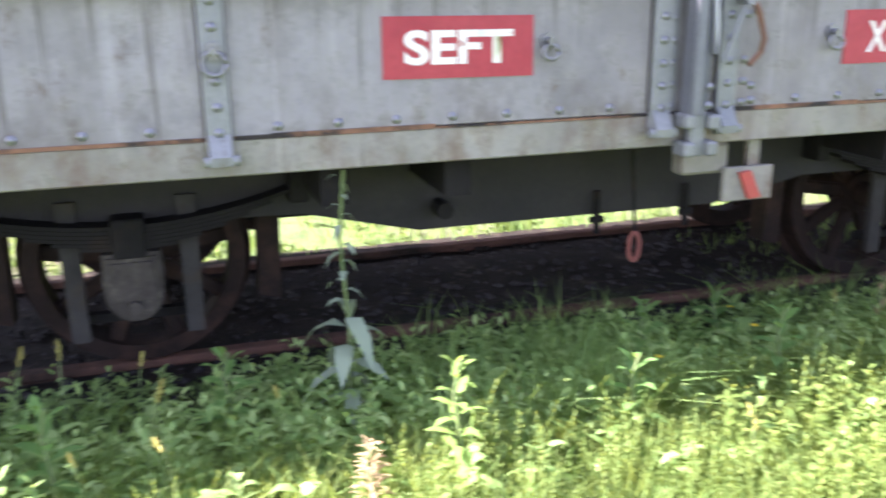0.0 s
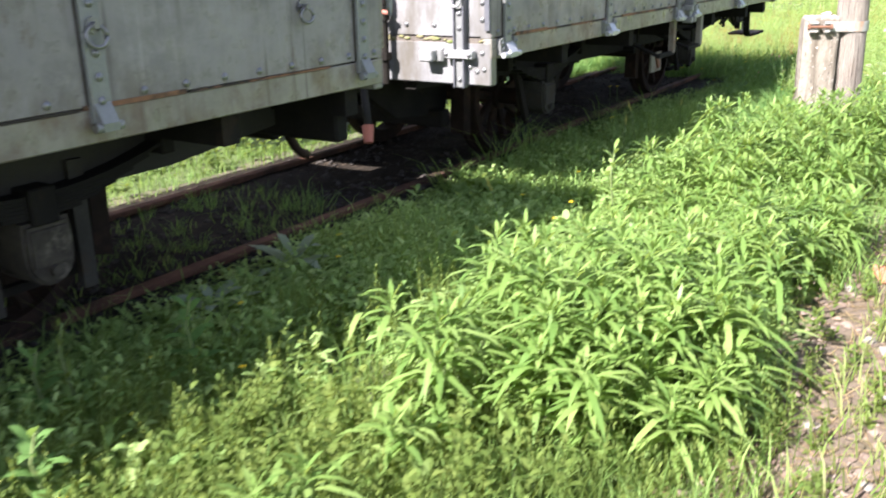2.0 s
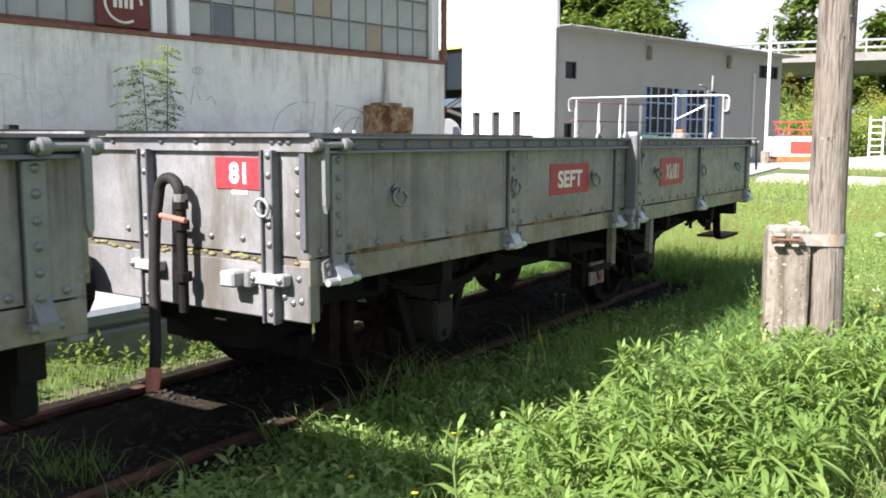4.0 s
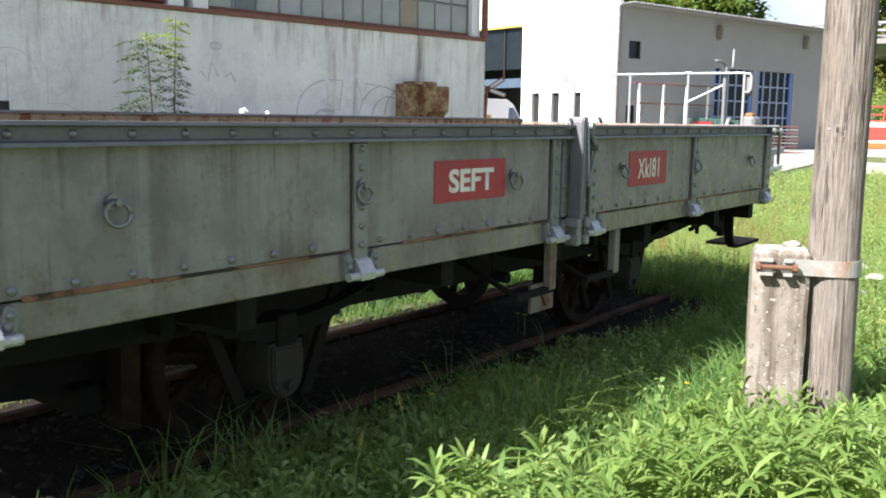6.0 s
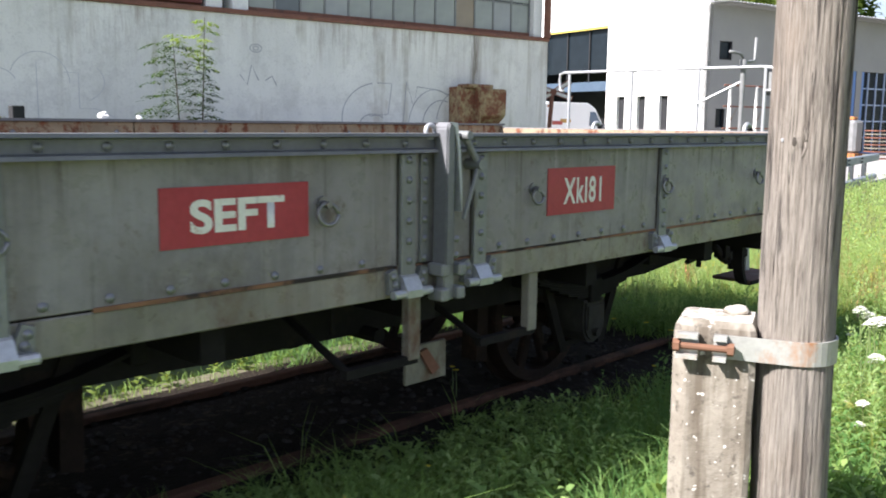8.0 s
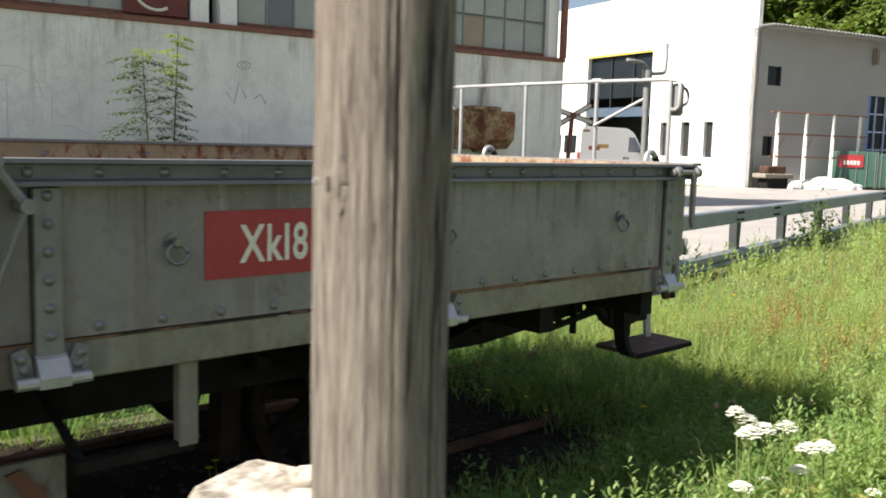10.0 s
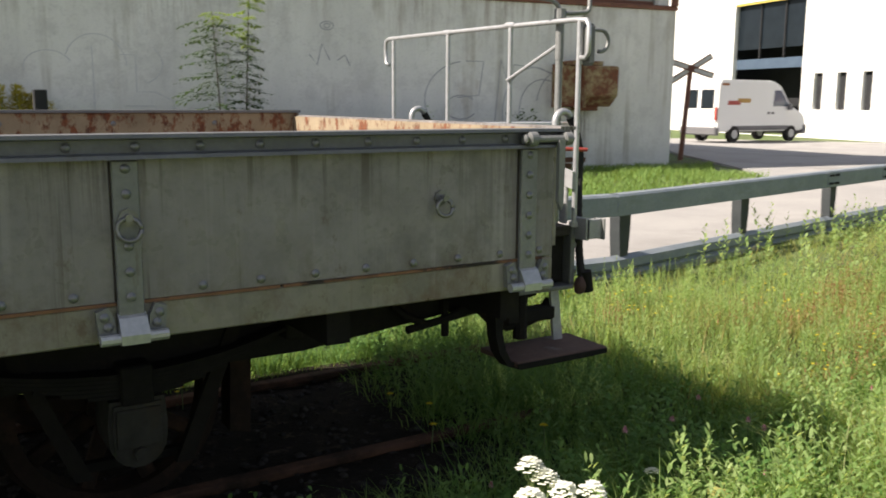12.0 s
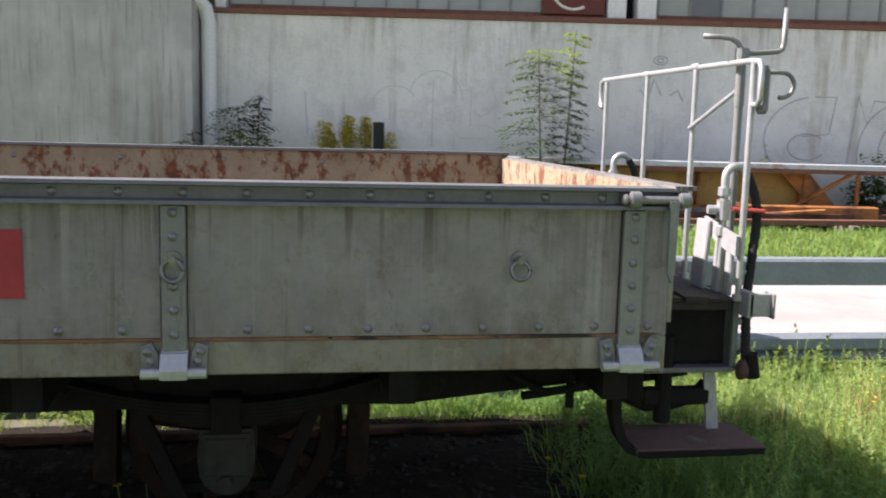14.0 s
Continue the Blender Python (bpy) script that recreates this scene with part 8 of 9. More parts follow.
    stuff("seed_stalks", [a, b], L_SEED, "red-brown seed stalks in patches among the grass", "weeds")
    cx, cy = R.uniform(14.4, 19.0, 30), R.uniform(-1.4, 0.9, 30)
    x, y = np.repeat(cx, 7) + R.normal(0, 0.1, 210), np.repeat(cy, 7) + R.normal(0, 0.08, 210)
    base = np.stack([np.repeat(x, 5), np.repeat(y, 5), ground_np(np.repeat(x, 5), np.repeat(y, 5)) + np.repeat(R.uniform(0.2, 0.34, 210), 5)], 1)
    stuff("yellow_florets", [leaves(base, np.tile(np.arange(5) * 1.257, 210), np.full(1050, 0.3), np.full(1050, 0.011), np.full(1050, 0.007), np.zeros(1050))], L_YELLOW, "small yellow florets scattered over the meadow", "flowers")
    # leafy growth before the shadow's edge, its tones lightened for the sun
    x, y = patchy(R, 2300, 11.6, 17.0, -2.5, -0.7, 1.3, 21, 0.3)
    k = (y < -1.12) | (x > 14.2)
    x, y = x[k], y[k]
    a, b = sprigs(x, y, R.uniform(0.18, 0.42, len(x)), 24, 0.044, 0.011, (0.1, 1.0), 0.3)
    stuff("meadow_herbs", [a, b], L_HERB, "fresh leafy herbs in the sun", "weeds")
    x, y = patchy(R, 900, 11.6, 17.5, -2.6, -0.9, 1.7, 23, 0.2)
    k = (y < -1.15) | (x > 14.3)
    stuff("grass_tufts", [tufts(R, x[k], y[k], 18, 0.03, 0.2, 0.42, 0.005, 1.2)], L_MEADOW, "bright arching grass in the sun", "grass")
    x, y = patchy(R, 2600, 11.0, 15.0, -2.4, -0.6, 1.7, 12, 0.1)
    a, b = sprigs(x, y, R.uniform(0.05, 0.16, len(x)), 11, 0.034, 0.018, (-0.1, 0.6), 0.3)
    stuff("meadow_herbs", [a, b], L_LUSH, "low clover-like leaves in the grass", "weeds")
    # fluffy clumps that stand above the grass before the guard rail
    cx, cy = R.uniform(13.4, 19.5, 130), R.uniform(-0.3, 1.45, 130)
    n = 9
    x, y = np.repeat(cx, n) + R.normal(0, 0.05, 130 * n), np.repeat(cy, n) + R.normal(0, 0.05, 130 * n)
    a, b = sprigs(x, y, np.repeat(R.uniform(0.12, 0.36, 130), n) * R.uniform(0.6, 1.1, 130 * n), 30, 0.032, 0.0065, (0.4, 1.2), 0.2)
    stuff("meadow_herbs", [a, b], L_HERB, "fluffy pale green herb clumps before the guard rail", "weeds")
    x, y = patchy(R, 1800, 17, 30, -5, 4, 1.1, 6, 0.1)
    k = y < 2.1 + 0.19 * np.maximum(0, x - 16)
    a, b = sprigs(x[k], y[k], R.uniform(0.2, 0.5, k.sum()), 16, 0.06, 0.018, (0.2, 1.1), 0.2)
    stuff("meadow_herbs", [a, b], L_HERB, "far meadow herbs along the guard rail", "weeds")
    # straw on the trodden path
    n = 5200
    x, y = R.uniform(4.4, 14, n), R.uniform(-3.4, -2.2, n)
    base = np.stack([x, y, ground_np(x, y) + 0.018], 1)
    stuff("straw", [leaves(base, R.uniform(0, 6.28, n), R.uniform(-0.05, 0.15, n), R.uniform(0.04, 0.16, n), np.full(n, 0.004), np.zeros(n))], L_DRY, "dry straw and stalks on the trodden path", "straw")
    x, y = patchy(R, 24000, 4.2, 16, -5.0, -2.6, 1.2, 4, 0.1)
    stuff("grass", [blades(R, x, y, ground_np(x, y), R.uniform(0.04, 0.18, len(x)), 0.007, 0.9)], L_MEADOW, "bright short grass beyond the trodden path", "grass")
    x, y = patchy(R, 1100, 5, 14, -3.2, -2.25, 2.5, 2, -0.1)
    a, b = sprigs(x, y, R.uniform(0.03, 0.1, len(x)), 9, 0.035, 0.016)
    stuff("small_leaved_weeds", [a, b], L_WEED, "tufts of weeds on the path's edge", "weeds")


weeds()


def clump_mesh(name, chunks, material):
    v, p = join_parts(chunks)
    return mesh_raw(name, v, p, material)


def herb(name, x, y, h, n_leaf, length, width, material, label, pitch=(0.0, 0.9), droop=0.4, z=None, bare=1.0):
    """One plant with a stem of its own; above the part named by bare its leaves are small."""
    z = ground_height(x, y) if z is None else z
    t = thing(name, (x, y, z), label, "plant")
    bm = bmesh.new()
    tube(bm, [(x, y, z - 0.03), (x + 0.01, y, z + h * 0.4), (x - 0.005, y + 0.01, z + h * 0.75), (x + 0.012, y, z + h)], 0.005, 6)
    part("stem", bm, M_STEM, t)
    k = np.arange(n_leaf)
    tt = 0.1 + 0.88 * k / (n_leaf - 1)
    base = np.stack([np.full(n_leaf, x), np.full(n_leaf, y), z + h * tt], 1)
    size = (0.5 + 0.7 * np.sin(np.pi * (0.2 + 0.65 * tt))) * np.where(tt > bare, 0.42, 1.0)
    for i in range(n_leaf):
        v, p = leaves(base[i:i + 1], np.array([2.4 * i + R.uniform(-0.3, 0.3)]), np.array([pitch[0] + (pitch[1] - pitch[0]) * tt[i]]), np.array([length * size[i]]), np.array([width * size[i]]), np.array([droop * R.uniform(0.6, 1.3)]))
        hang(new("leaf", mesh_raw("leaf", v, p, material, True)), t)
    return t


herb("tall_weed", 2.555, -0.72, 0.8, 26, 0.135, 0.047, L_GREYLEAF, "tall weed with drooping grey-green leaves by the rail", (0.3, 0.5), 0.9, None, 0.5)
herb("thistle", 2.75, -1.18, 0.38, 24, 0.085, 0.022, L_LANCE, "pale green thistle-like weed in the sun", (0.1, 1.0), 0.4)
herb("dry_weed", 2.5, -1.28, 0.24, 70, 0.06, 0.009, L_DRY, "dried brown weed with shrivelled flower heads", (0.4, 0.9), 0.5)
herb("mullein", 5.55, -0.5, 0.12, 12, 0.22, 0.05, L_GREYLEAF, "grey-green rosette weed in the shade", (0.5, 0.9), 0.5)
herb("mullein", 6.1, -0.42, 0.14, 12, 0.24, 0.05, L_GREYLEAF, "grey-green rosette weed near the rail", (0.5, 0.9), 0.5)
for hx, hy, hh in ((1.25, -1.1, 0.3), (1.75, -1.0, 0.34), (3.3, -1.1, 0.3), (3.9, -0.95, 0.34), (4.4, -1.15, 0.3), (2.2, -0.7, 0.3), (3.6, -0.62, 0.28), (4.0, -0.45, 0.26), (0.9, -0.7, 0.3), (4.7, -0.7, 0.3), (5.1, -0.9, 0.34)):
    herb("leafy_weed", hx, hy, hh, 16, 0.1, 0.03, L_LUSH, "upright leafy weed among the low growth", (0.0, 1.0), 0.4)
herb("dock_weed", 4.78, -0.72, 0.36, 16, 0.05, 0.015, L_WEED, "upright weed with seed heads by the rail", (0.6, 1.2), 0.1)
herb("dock_weed", 4.6, -0.62, 0.3, 16, 0.05, 0.015, L_DRY, "drying weed leaning by the rail", (0.6, 1.2), 0.1)
herb("tall_weed", 7.12, -1.46, 0.5, 22, 0.1, 0.022, L_LANCE, "tall lance-leaved weed standing above the others", (0.0, 1.0), 0.35)


def foxtail():
    bm = bmesh.new()
    tube(bm, [(0, 0, -0.02), (0.01, 0, 0.15), (0.03, 0, 0.27), (0.045, 0, 0.31)], 0.002, 5)
    t = thing("foxtail_grass", (0, 0, 0), "foxtail grass stalk with a pale yellow-green bristly head", "grass stalk", "foxtail stalks")
    part("stalk", bm, M_STEM, t)
    n = 70
    k = np.linspace(0, 1, n)
    base = np.stack([0.045 + 0.022 * k, np.zeros(n), 0.305 + 0.06 * k], 1)
    v = leaves(base, R.uniform(0, 6.28, n), R.uniform(0.3, 1.1, n), R.uniform(0.012, 0.018, n) * np.sin(np.pi * (0.2 + 0.7 * k)), np.full(n, 0.004), np.zeros(n))
    hang(new("seed_head", clump_mesh("seed_head", [v], L_HEAD)), t)
    t.matrix_basis = pose(1.98, -1.05, 0.0, 0, 0, 20)
    for x, y, a, s in ((2.06, -1.15, 200, 0.8), (1.85, -1.12, 140, 0.7), (1.75, -0.62, 90, 1.0), (1.6, -0.55, 40, 0.95), (1.95, -0.58, 300, 0.9), (3.45, -1.45, 60, 0.7), (3.5, -1.4, 190, 0.8), (8.4, -1.0, 10, 1.0), (8.75, -0.95, 80, 1.1), (2.2, -1.35, 250, 0.6), (1.2, -0.95, 30, 1.0), (1.45, -1.15, 100, 1.1), (0.95, -0.85, 160, 0.9), (2.35, -0.95, 220, 0.8), (4.3, -0.75, 80, 0.8), (6.9, -1.0, 120, 1.0), (9.6, -0.95, 200, 0.9)):
        copy_thing(t, pose(x, y, ground_height(x, y), 0, 0, a) @ Matrix.Scale(s, 4))


foxtail()


def umbel_head(bm, c, r, n, rr):
    for i in range(n):
        a = i * 2.4
        d = r * math.sqrt((i + 0.5) / n)
        p = Vector(c) + Vector((d * math.cos(a), d * math.sin(a), 0.5 * r * (1 - (d / r) ** 2) + rr.uniform(-0.004, 0.004)))
        s = r * 0.2
        q = rr.uniform(0, 1)
        vs = [bm.verts.new(p + Vector((s * math.cos(q + k * math.tau / 5), s * math.sin(q + k * math.tau / 5), 0))) for k in range(5)]
        bm.faces.new(vs)


def flowers():
    rr = random.Random(6)
    t = thing("white_umbel", (0, 0, 0), "white umbel flower on a thin stem in the meadow", "flower", "white umbels")
    bm = bmesh.new()
    tube(bm, [(0, 0, -0.02), (0.01, 0, 0.2), (0, 0, 0.3)], 0.003, 5)
    for k in range(8):
        a = k * math.tau / 8
        rod(bm, (0, 0, 0.3), (0.022 * math.cos(a), 0.022 * math.sin(a), 0.335), 0.001, 4)
    part("stem", bm, M_STEM, t)
    bm = bmesh.new()
    umbel_head(bm, (0, 0, 0.335), 0.036, 64, rr)
    part("bloom", bm, L_PETAL, t)
    t.matrix_basis = pose(12.2, -1.55, 0.0)
    tall = [(12.4 + 0.05 * (k % 3) + rr.uniform(-0.012, 0.012), -1.42 - 0.06 * (k // 3) + rr.uniform(-0.015, 0.015), rr.uniform(1.45, 1.62)) for k in range(6)] + [(12.6, -1.6, 1.3), (12.72, -1.58, 1.25)]
    for x, y, s in tall:
        copy_thing(t, pose(x, y, ground_height(x, y), rr.uniform(-6, 6), rr.uniform(-6, 6), rr.uniform(0, 360)) @ Matrix.Diagonal((1.0, 1.0, s, 1)))
    spots = [(13.2, -1.12, 0.7), (12.75, -1.5, 0.9)]
    spots += [(rr.uniform(11.6, 13.0), rr.uniform(-2.0, -1.35), rr.uniform(0.45, 0.8)) for _ in range(18)]
    spots += [(rr.uniform(13, 21), rr.uniform(-4.5, -1.2), rr.uniform(0.8, 1.5)) for _ in range(26)]
    for x, y, s in spots:
        copy_thing(t, pose(x, y, ground_height(x, y), rr.uniform(-8, 8), rr.uniform(-8, 8), rr.uniform(0, 360)) @ Matrix.Scale(s, 4))
    old = thing("faded_umbel", (0, 0, 0), "greenish faded umbel going to seed in the grass", "flower", "faded umbels")
    bm = bmesh.new()
    tube(bm, [(0, 0, -0.02), (0.008, 0, 0.15), (0, 0, 0.24)], 0.003, 5)
    part("stem", bm, M_STEM, old)
    bm = bmesh.new()
    umbel_head(bm, (0, 0, 0.245), 0.034, 30, rr)
    part("bloom", bm, L_HEAD, old)
    old.matrix_basis = pose(11.9, -1.8, 0.0)
    for _ in range(22):
        x, y = rr.uniform(11.5, 13.6), rr.uniform(-2.1, -1.3)
        copy_thing(old, pose(x, y, ground_height(x, y), rr.uniform(-8, 8), rr.uniform(-8, 8), rr.uniform(0, 360)) @ Matrix.Scale(rr.uniform(0.6, 1.0), 4))
    y1 = thing("yellow_flower", (0, 0, 0), "small yellow wildflower among the grass", "flower", "yellow wildflowers")
    bm = bmesh.new()
    tube(bm, [(0, 0, -0.02), (0.006, 0, 0.1), (0, 0, 0.17)], 0.002, 5)
    part("stem", bm, M_STEM, y1)
    bm = bmesh.new()
    for k in range(6):
        a = k * math.tau / 6
        c, s_ = math.cos(a), math.sin(a)
        bm.faces.new([bm.verts.new(p) for p in ((0, 0, 0.17), (0.008 * c - 0.004 * s_, 0.008 * s_ + 0.004 * c, 0.174), (0.015 * c, 0.015 * s_, 0.172), (0.008 * c + 0.004 * s_, 0.008 * s_ - 0.004 * c, 0.174))])
    part("bloom", bm, L_YELLOW, y1)
    y1.matrix_basis = pose(3.5, -0.9, 0.0)
    for k in range(66):
        if k < 28:
            x, y, s = rr.uniform(2.5, 10.5), rr.uniform(-2.0, -0.35), rr.uniform(0.8, 1.2)
        else:
            x, y, s = rr.uniform(11.2, 20), rr.uniform(-3.0, 2.0), rr.uniform(0.8, 1.4)
        copy_thing(y1, pose(x, y, ground_height(x, y), 0, 0, rr.uniform(0, 360)) @ Matrix.Scale(s, 4))
    c1 = thing("clover_flower", (0, 0, 0), "pink clover head in the meadow", "flower", "clover heads")
    bm = bmesh.new()
    tube(bm, [(0, 0, -0.02), (0.006, 0, 0.1), (0, 0, 0.19)], 0.002, 5)
    part("stem", bm, M_STEM, c1)
    n = 50
    k = np.linspace(0, 1, n)
    base = np.stack([np.zeros(n), np.zeros(n), 0.19 + 0.01 * k], 1)
    v = leaves(base, np.arange(n) * 2.4, -0.5 + 2.0 * k, np.full(n, 0.014), np.full(n, 0.005), np.zeros(n))
    hang(new("bloom", clump_mesh("bloom", [v], L_PINK)), c1)
    c1.matrix_basis = pose(13.4, -0.75, 0.0)
    for k in range(22):
        x, y = rr.uniform(12.2, 15.0), rr.uniform(-2.0, -0.5)
        copy_thing(c1, pose(x, y, ground_height(x, y), 0, 0, rr.uniform(0, 360)) @ Matrix.Scale(rr.uniform(0.7, 1.0), 4))


flowers()


M_STONEPALE = surface("pale_path_stone", (0.2, 0.18, 0.155), (0.3, 0.27, 0.235), 12, 0.95, 0, 50, 0.004)


def debris():
    rr = random.Random(12)
    for x, y, s, lab in ((3.06, -0.74, 0.05, "broken orange tile piece among the weeds"), (2.98, -0.62, 0.045, "chip of orange tile on the ground"), (7.3, -2.6, 0.06, "brick chip on the path")):
        bm = bbox(-s, s, -s * 0.6, s * 0.6, -0.012, 0.014, 0.006)
        for v in bm.verts:
            v.co.x *= 1 + 0.25 * rr.uniform(-1, 1)
        bm.transform(pose(x, y, ground_height(x, y) + 0.03, 8, -12, rr.uniform(0, 90)))
        part("tile_chip", bm, surface("orange_tile", (0.42, 0.17, 0.1), (0.5, 0.22, 0.14), 20, 0.85), None, lab, "tile chip")
    for i in range(26):
        x, y, s = rr.uniform(5.0, 11), rr.uniform(-3.3, -2.45), rr.uniform(0.015, 0.06)
        bm = bmesh.new()
        bmesh.ops.create_icosphere(bm, subdivisions=1, radius=s)
        for v in bm.verts:
            v.co *= rr.uniform(0.7, 1.15)
            v.co.z *= 0.5
        bm.transform(pose(x, y, ground_height(x, y) + 0.015, 0, 0, rr.uniform(0, 360)))
        part("path_stone", bm, M_STONEPALE, None, "pale stone on the trodden path", "stone", "stones on the path")


debris()


# ---- saplings, shrubs and trees ----
L_YOUNG = foliage("young_leaves", ((0.15, 0.25, 0.05), (0.28, 0.38, 0.09)), 0.45)


def sapling(x, y, h, spread, label, z=0.0, stems=2, fronds=26, top=True, gap=0.8):
    """Slender shoots with near-level feathered leaves, paler at the top."""
    t = thing("sapling", (x, y, z), label, "sapling", "saplings by the hall")
    rr = random.Random(int(x * 10))
    low, high = [], []
    for sidx in range(stems):
        ox = (sidx - (stems - 1) / 2) * spread * gap
        hh = h * (1 - 0.1 * (1 - sidx % 2))
        bushy = 1.95 if sidx % 2 == 0 else 0.85
        bm = bmesh.new()
        rod(bm, (x + ox * 0.5, y, z), (x + ox, y, z + hh), 0.022, 6, 0.006)
        part("trunk", bm, M_TWIG, t)
        for i in range(fronds if sidx % 2 == 0 else int(fronds * 0.6)):
            u = 0.1 + 0.9 * (i + rr.uniform(-0.4, 0.4)) / (fronds if sidx % 2 == 0 else int(fronds * 0.6))
            ln = spread * (0.68 - 0.46 * u) * bushy * rr.uniform(0.45, 1.15)
            a = i * 2.4 + rr.uniform(-0.7, 0.7)
            m = 13
            s = np.linspace(0.15, 1, m)
            lift = rr.uniform(0.0, 0.25)
            px = x + ox * (0.5 + 0.5 * u) + np.cos(a) * ln * s
            py = y + np.sin(a) * ln * s
            pz = z + hh * u + ln * (lift * s - 0.28 * s ** 2) + np.array([rr.uniform(-0.02, 0.02) for _ in range(m)])
            base = np.repeat(np.stack([px, py, pz], 1), 2, 0)
            (high if top and u + rr.uniform(-0.12, 0.12) > (0.9 if sidx % 2 == 0 else 0.74) else low).append(leaves(base, np.tile([a + 1.1, a - 1.1], m) + np.array([rr.uniform(-0.5, 0.5) for _ in range(2 * m)]), np.array([rr.uniform(-0.25, 0.2) for _ in range(2 * m)]), np.array([0.14 * spread * rr.uniform(0.5, 1.2) for _ in range(2 * m)]), np.full(2 * m, 0.033 * spread), np.full(2 * m, 0.15)))
    hang(new("foliage", clump_mesh("foliage", low, L_TREE)), t)
    if high:
        hang(new("young_foliage", clump_mesh("young_foliage", high, L_YOUNG)), t)


sapling(15.98, 10.96, 3.1, 1.02, "slender feathery sapling growing before the concrete wall", 0.0, 2, 95, True, 0.6)
sapling(11.0, 12.8, 1.98, 0.95, "dark young sapling beside the drain pipe", 0.0, 2, 90, False, 0.4)
sapling(10.4, 12.55, 1.5, 0.85, "small dark sapling at the wing's corner", 0.0, 2, 30, False)


def shrub(name, x, y, z, rx, rz, n, leaf, material, label, bloom=None, group=""):
    t = thing(name, (x, y, z), label, "shrub", group)
    rr = np.random.RandomState(int(abs(x * 7 + y * 3)) % 9999)
    stem = bmesh.new()
    rod(stem, (x, y, z - 0.1), (x, y, z + rz * 1.2), 0.03 * rx + 0.01, 6, 0.01)
    part("trunk", stem, M_TWIG, t)
    def cloud(m, lo):
        d = rr.normal(0, 1, (m, 3))
        d /= np.linalg.norm(d, axis=1)[:, None]
        rad = rr.uniform(lo, 1.0, m) ** 0.6
        lump = 1 + 0.28 * np.sin(d[:, 0] * 5 + x) * np.cos(d[:, 1] * 4 + y) + 0.2 * np.sin(d[:, 2] * 7)
        p = d * (rad * lump)[:, None] * np.array([rx, rx, rz])
        p[:, 2] = np.abs(p[:, 2] + rz * 0.4) + 0.05
        return p + np.array([x, y, z])
    b = cloud(n, 0.2)
    hang(new("foliage", clump_mesh("foliage", [leaves(b, rr.uniform(0, 6.28, n), rr.uniform(-0.6, 0.8, n), leaf * rr.uniform(0.6, 1.3, n), 0.45 * leaf * rr.uniform(0.6, 1.3, n), np.full(n, 0.3))], material)), t)
    if bloom:
        m = n // 2
        b = cloud(m, 0.75)
        b = b[b[:, 2] > z + 0.9 * rz + 0.4 * rz * np.sin(b[:, 0] * 2.7 + b[:, 1] * 1.9)]
        m = len(b)
        b[:, 2] += 0.06 * rz
        tagged(hang(new("bloom", clump_mesh("bloom", [leaves(b, rr.uniform(0, 6.28, m), rr.uniform(0, 1.2, m), leaf * 0.6 * rr.uniform(0.6, 1.3, m), 0.25 * leaf * rr.uniform(0.6, 1.3, m), np.full(m, 0.2))], bloom)), t), kind="stuff")
    return t


def goldenrod(x, y, h, width):
    """Upright stems with plumes of tiny yellow florets."""
    t = thing("goldenrod", (x, y, 0), "goldenrod in yellow bloom against the wall", "plant", "goldenrods by the wall")
    rr = np.random.RandomState(int(x * 50))
    for k in range(5):
        ox, oy, hh = rr.uniform(-width, width), rr.uniform(-0.15, 0.15), h * rr.uniform(0.85, 1.03)
        bm = bmesh.new()
        rod(bm, (x + ox * 0.5, y + oy, -0.1), (x + ox, y + oy, hh - 0.1), 0.008, 5, 0.004)
        part("stem", bm, M_STEM, t)
        n = 46
        u = np.linspace(0.1, 0.8, n)
        base = np.stack([x + ox * (0.5 + 0.5 * u), np.full(n, y + oy), hh * u], 1)
        hang(new("foliage", clump_mesh("foliage", [leaves(base, np.arange(n) * 2.4, np.full(n, 0.3), np.full(n, 0.16), np.full(n, 0.03), np.full(n, 0.5))], L_BROAD)), t)
        n = 300
        u = rr.uniform(0, 1, n)
        a = rr.uniform(0, 6.28, n)
        d = 0.23 * (1 - 0.75 * u) * rr.uniform(0.3, 1, n)
        base = np.stack([x + ox + d * np.cos(a), y + oy + d * np.sin(a), hh - 0.42 + 0.45 * u], 1)
        bl = new("bloom", clump_mesh("bloom", [leaves(base, a, rr.uniform(0, 1, n), np.full(n, 0.05), np.full(n, 0.03), np.zeros(n))], L_GOLD))
        tagged(hang(bl, t), kind="stuff")


for x, y, h0, w0 in ((12.42, 12.7, 1.5, 0.18), (12.82, 12.7, 1.6, 0.2), (13.08, 12.75, 1.57, 0.18), (13.4, 12.7, 1.55, 0.14)):
    goldenrod(x, y, h0, w0)
shrub("wall_bush", 22.1, 11.3, 0.0, 0.55, 0.8, 1500, 0.12, L_TREE, "loose green bush beside the girder")
shrub("wall_bush", 10.95, 12.3, 0.0, 0.46, 0.95, 1700, 0.1, L_TREE, "dark bush at the foot of the drain pipe")
shrub("wall_bush", 20.2, 11.85, 0.0, 0.35, 0.75, 700, 0.1, L_BROAD, "thin dark bush against the wall")
shrub("wall_bush", 15.55, 10.5, 0.0, 0.42, 0.5, 1000, 0.12, L_TREE, "dark bush under the sapling")
shrub("yard_bush", 22.8, 3.2, 0.0, 0.35, 0.55, 500, 0.09, L_TREE, "small bush growing through the guard rail")
gr = random.Random(3)
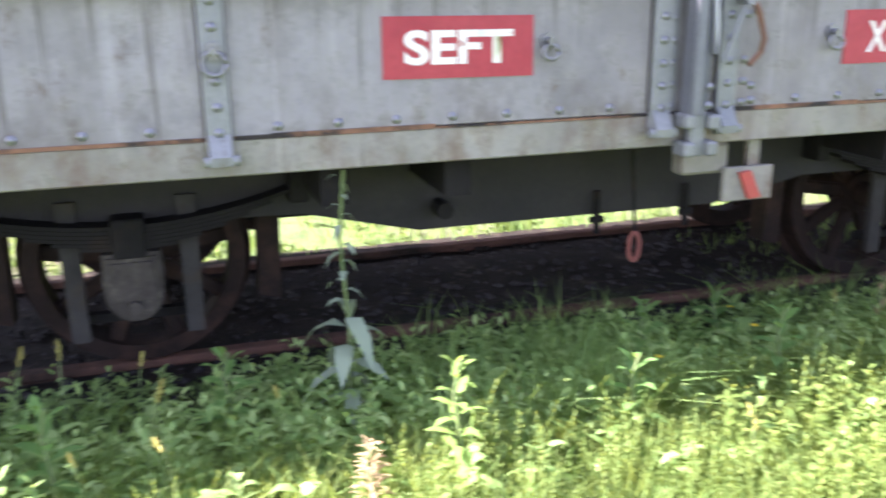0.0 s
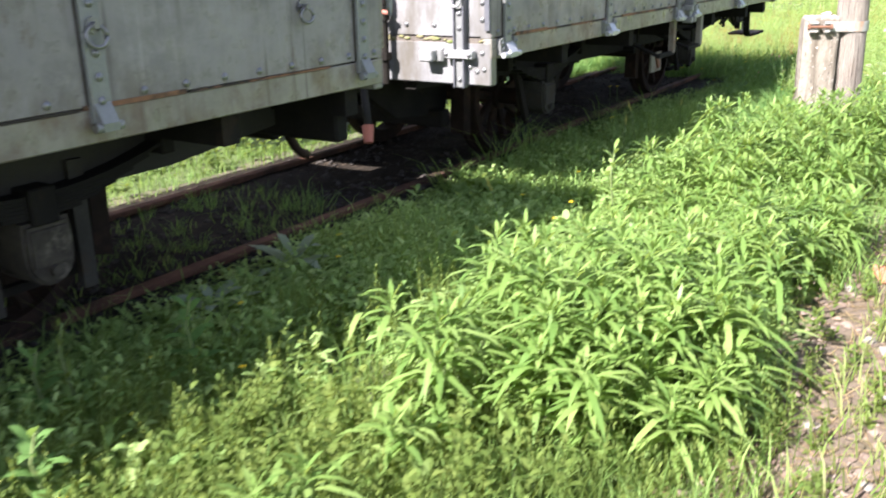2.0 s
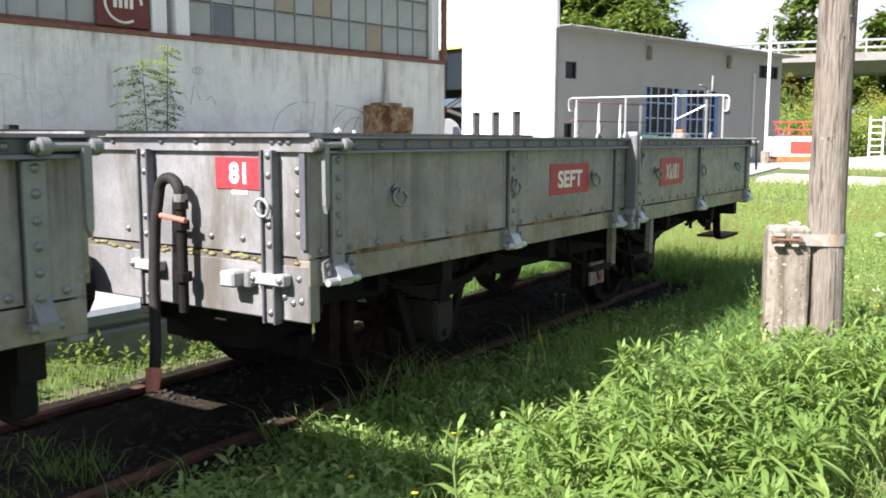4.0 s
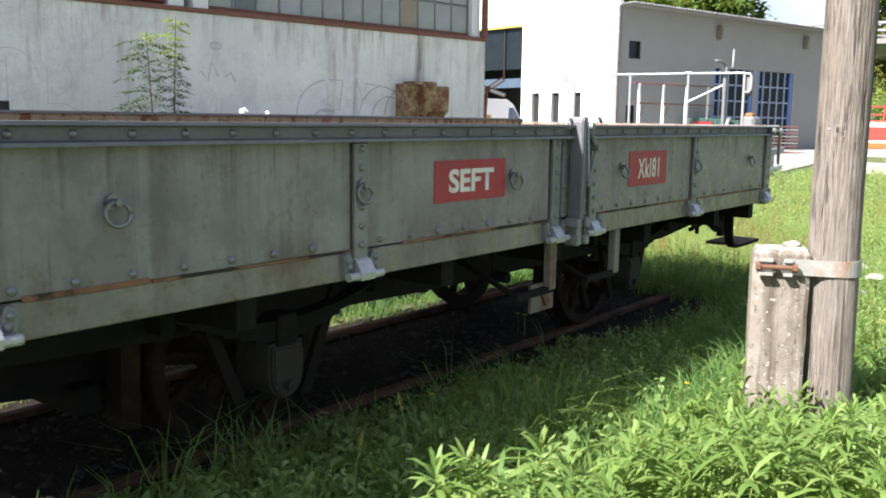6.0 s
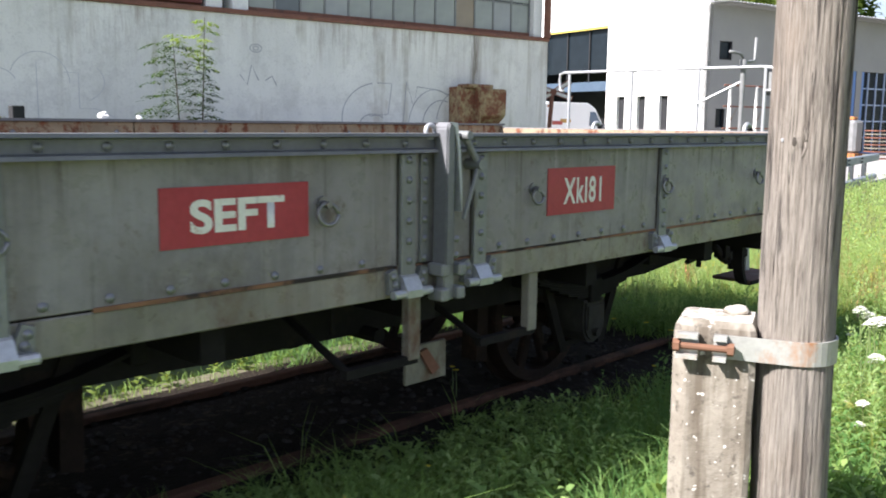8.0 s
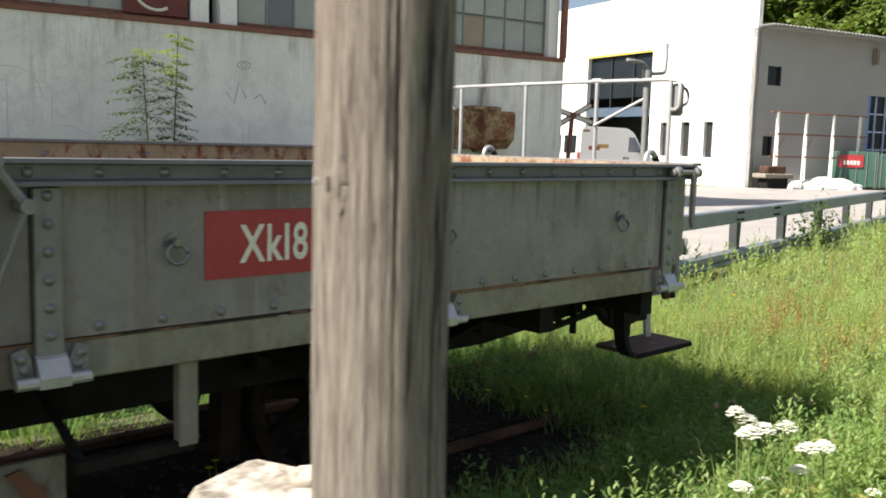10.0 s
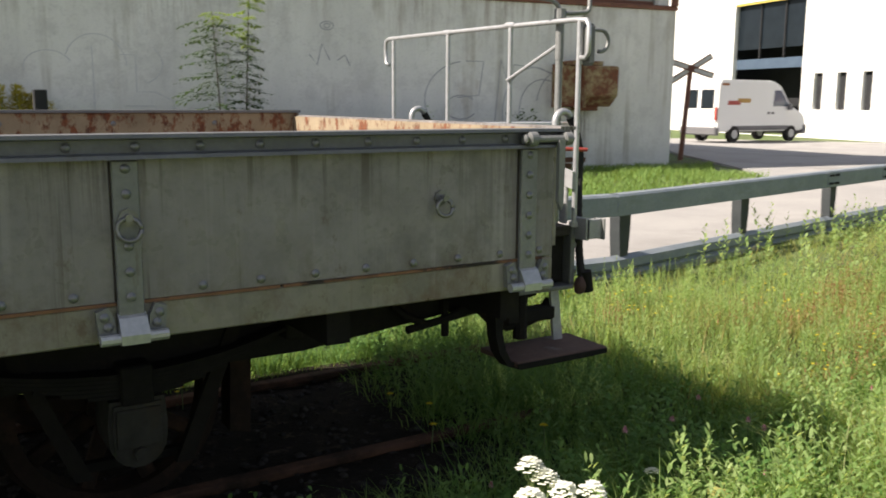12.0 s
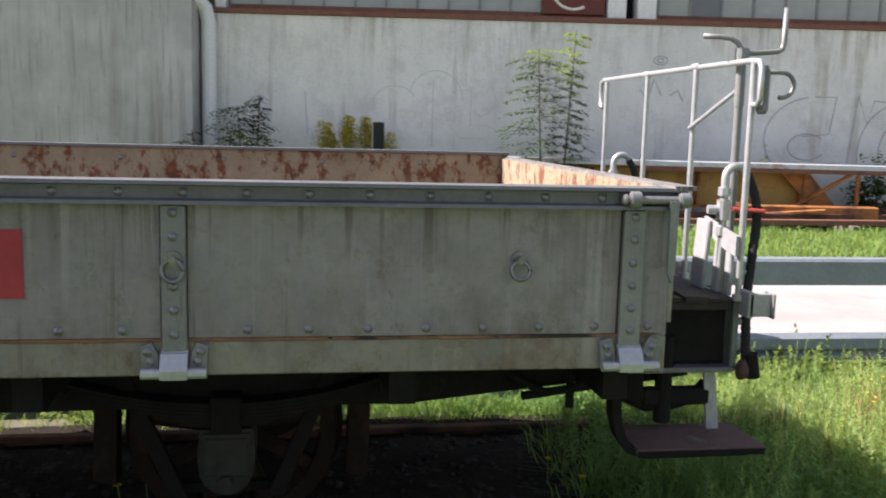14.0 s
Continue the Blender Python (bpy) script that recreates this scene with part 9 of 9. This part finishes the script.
for i in range(11):
    k = i / 10
    shrub("goldenrod_bush", 103 + 7 * k + gr.uniform(-2, 2), 19 - 12 * k + gr.uniform(-1, 1), -0.5, gr.uniform(2.2, 3.2), gr.uniform(2.6, 4.8) * (1.25 - 0.4 * k), 5200, 0.34, L_HERB, "tall yellow-blooming bush under the viaduct", L_GOLD, "yellow bushes")


# sunlight on the far crowns is put into these lighter, yellower tones
L_SLOPE = foliage("sunlit_tree_leaves", ((0.05, 0.1, 0.02), (0.1, 0.165, 0.035), (0.18, 0.25, 0.06)))


def tree(x, y, h, r, label, n=2600, leaf=0.9, seed=0, material=L_TREE):
    """Tapered trunk, limbs, and a crown of leaf clumps with gaps."""
    t = thing("tree", (x, y, -1), label, "tree", "trees behind the yard")
    rr = random.Random(seed)
    nr = np.random.RandomState(seed)
    bm = bmesh.new()
    tube(bm, [(x, y, -1), (x + 0.1, y, h * 0.3), (x - 0.1, y + 0.2, h * 0.6), (x, y, h * 0.85)], h * 0.018, 7)
    part("trunk", bm, M_TWIG, t)
    cs = []
    for i in range(11):
        a, u = i * 2.4, 0.3 + 0.65 * i / 11
        d = r * (1.05 - 0.75 * abs(u - 0.5)) * rr.uniform(0.5, 1.0) * (1.2 - u * 0.7)
        c = Vector((x + d * math.cos(a), y + d * math.sin(a), h * u + rr.uniform(0, 0.1) * h))
        bm = bmesh.new()
        rod(bm, (x, y, h * (u - 0.12)), c, h * 0.008, 5, h * 0.003)
        part("limb", bm, M_TWIG, t)
        cs.append((c, r * rr.uniform(0.32, 0.55)))
    cs.append((Vector((x, y, h * 0.95)), r * 0.4))
    chunks = []
    for c, q in cs:
        m = n // len(cs)
        d = nr.normal(0, 1, (m, 3))
        d /= np.linalg.norm(d, axis=1)[:, None]
        p = d * (q * nr.uniform(0.35, 1.0, m) ** 0.5 * (1 + 0.35 * np.sin(d[:, 0] * 6 + q) * np.cos(d[:, 1] * 5)))[:, None] * np.array([1, 1, 0.8]) + np.array(c)
        chunks.append(leaves(p, nr.uniform(0, 6.28, m), nr.uniform(-0.7, 0.7, m), leaf * nr.uniform(0.6, 1.3, m), 0.55 * leaf * nr.uniform(0.6, 1.3, m), np.full(m, 0.3)))
    hang(new("crown", clump_mesh("crown", chunks, material)), t)


tr = random.Random(9)
tree(111, 39, 17.5, 5.5, "broad green tree behind the grey building", 3600, 0.9, 1, L_SLOPE)
tree(104, 44, 15.5, 5, "green tree behind the workshop roof", 2600, 0.9, 2, L_SLOPE)
for i in range(16):
    k = i / 15
    tree(132 + 10 * tr.uniform(-1, 1), 26 - 54 * k + tr.uniform(-2, 2), tr.uniform(12, 20), tr.uniform(4, 6), "green tree behind the viaduct", 2200, 1.1, 20 + i, L_SLOPE)
for i in range(7):
    tree(150 + 12 * tr.uniform(-1, 1), -24 - 14 * i, tr.uniform(11, 17), 6, "distant tree at the meadow's edge", 1500, 1.3, 50 + i)
for i in range(12):
    a, d = radians(21.5 + 0.85 * i), 138 + 16 * (i % 3)
    tree(7 + d * math.cos(a), -3 + d * math.sin(a), d * tr.uniform(0.17, 0.215), 7, "tall sunlit tree on the slope behind the workshop", 2200, 1.4, 70 + i, L_SLOPE)
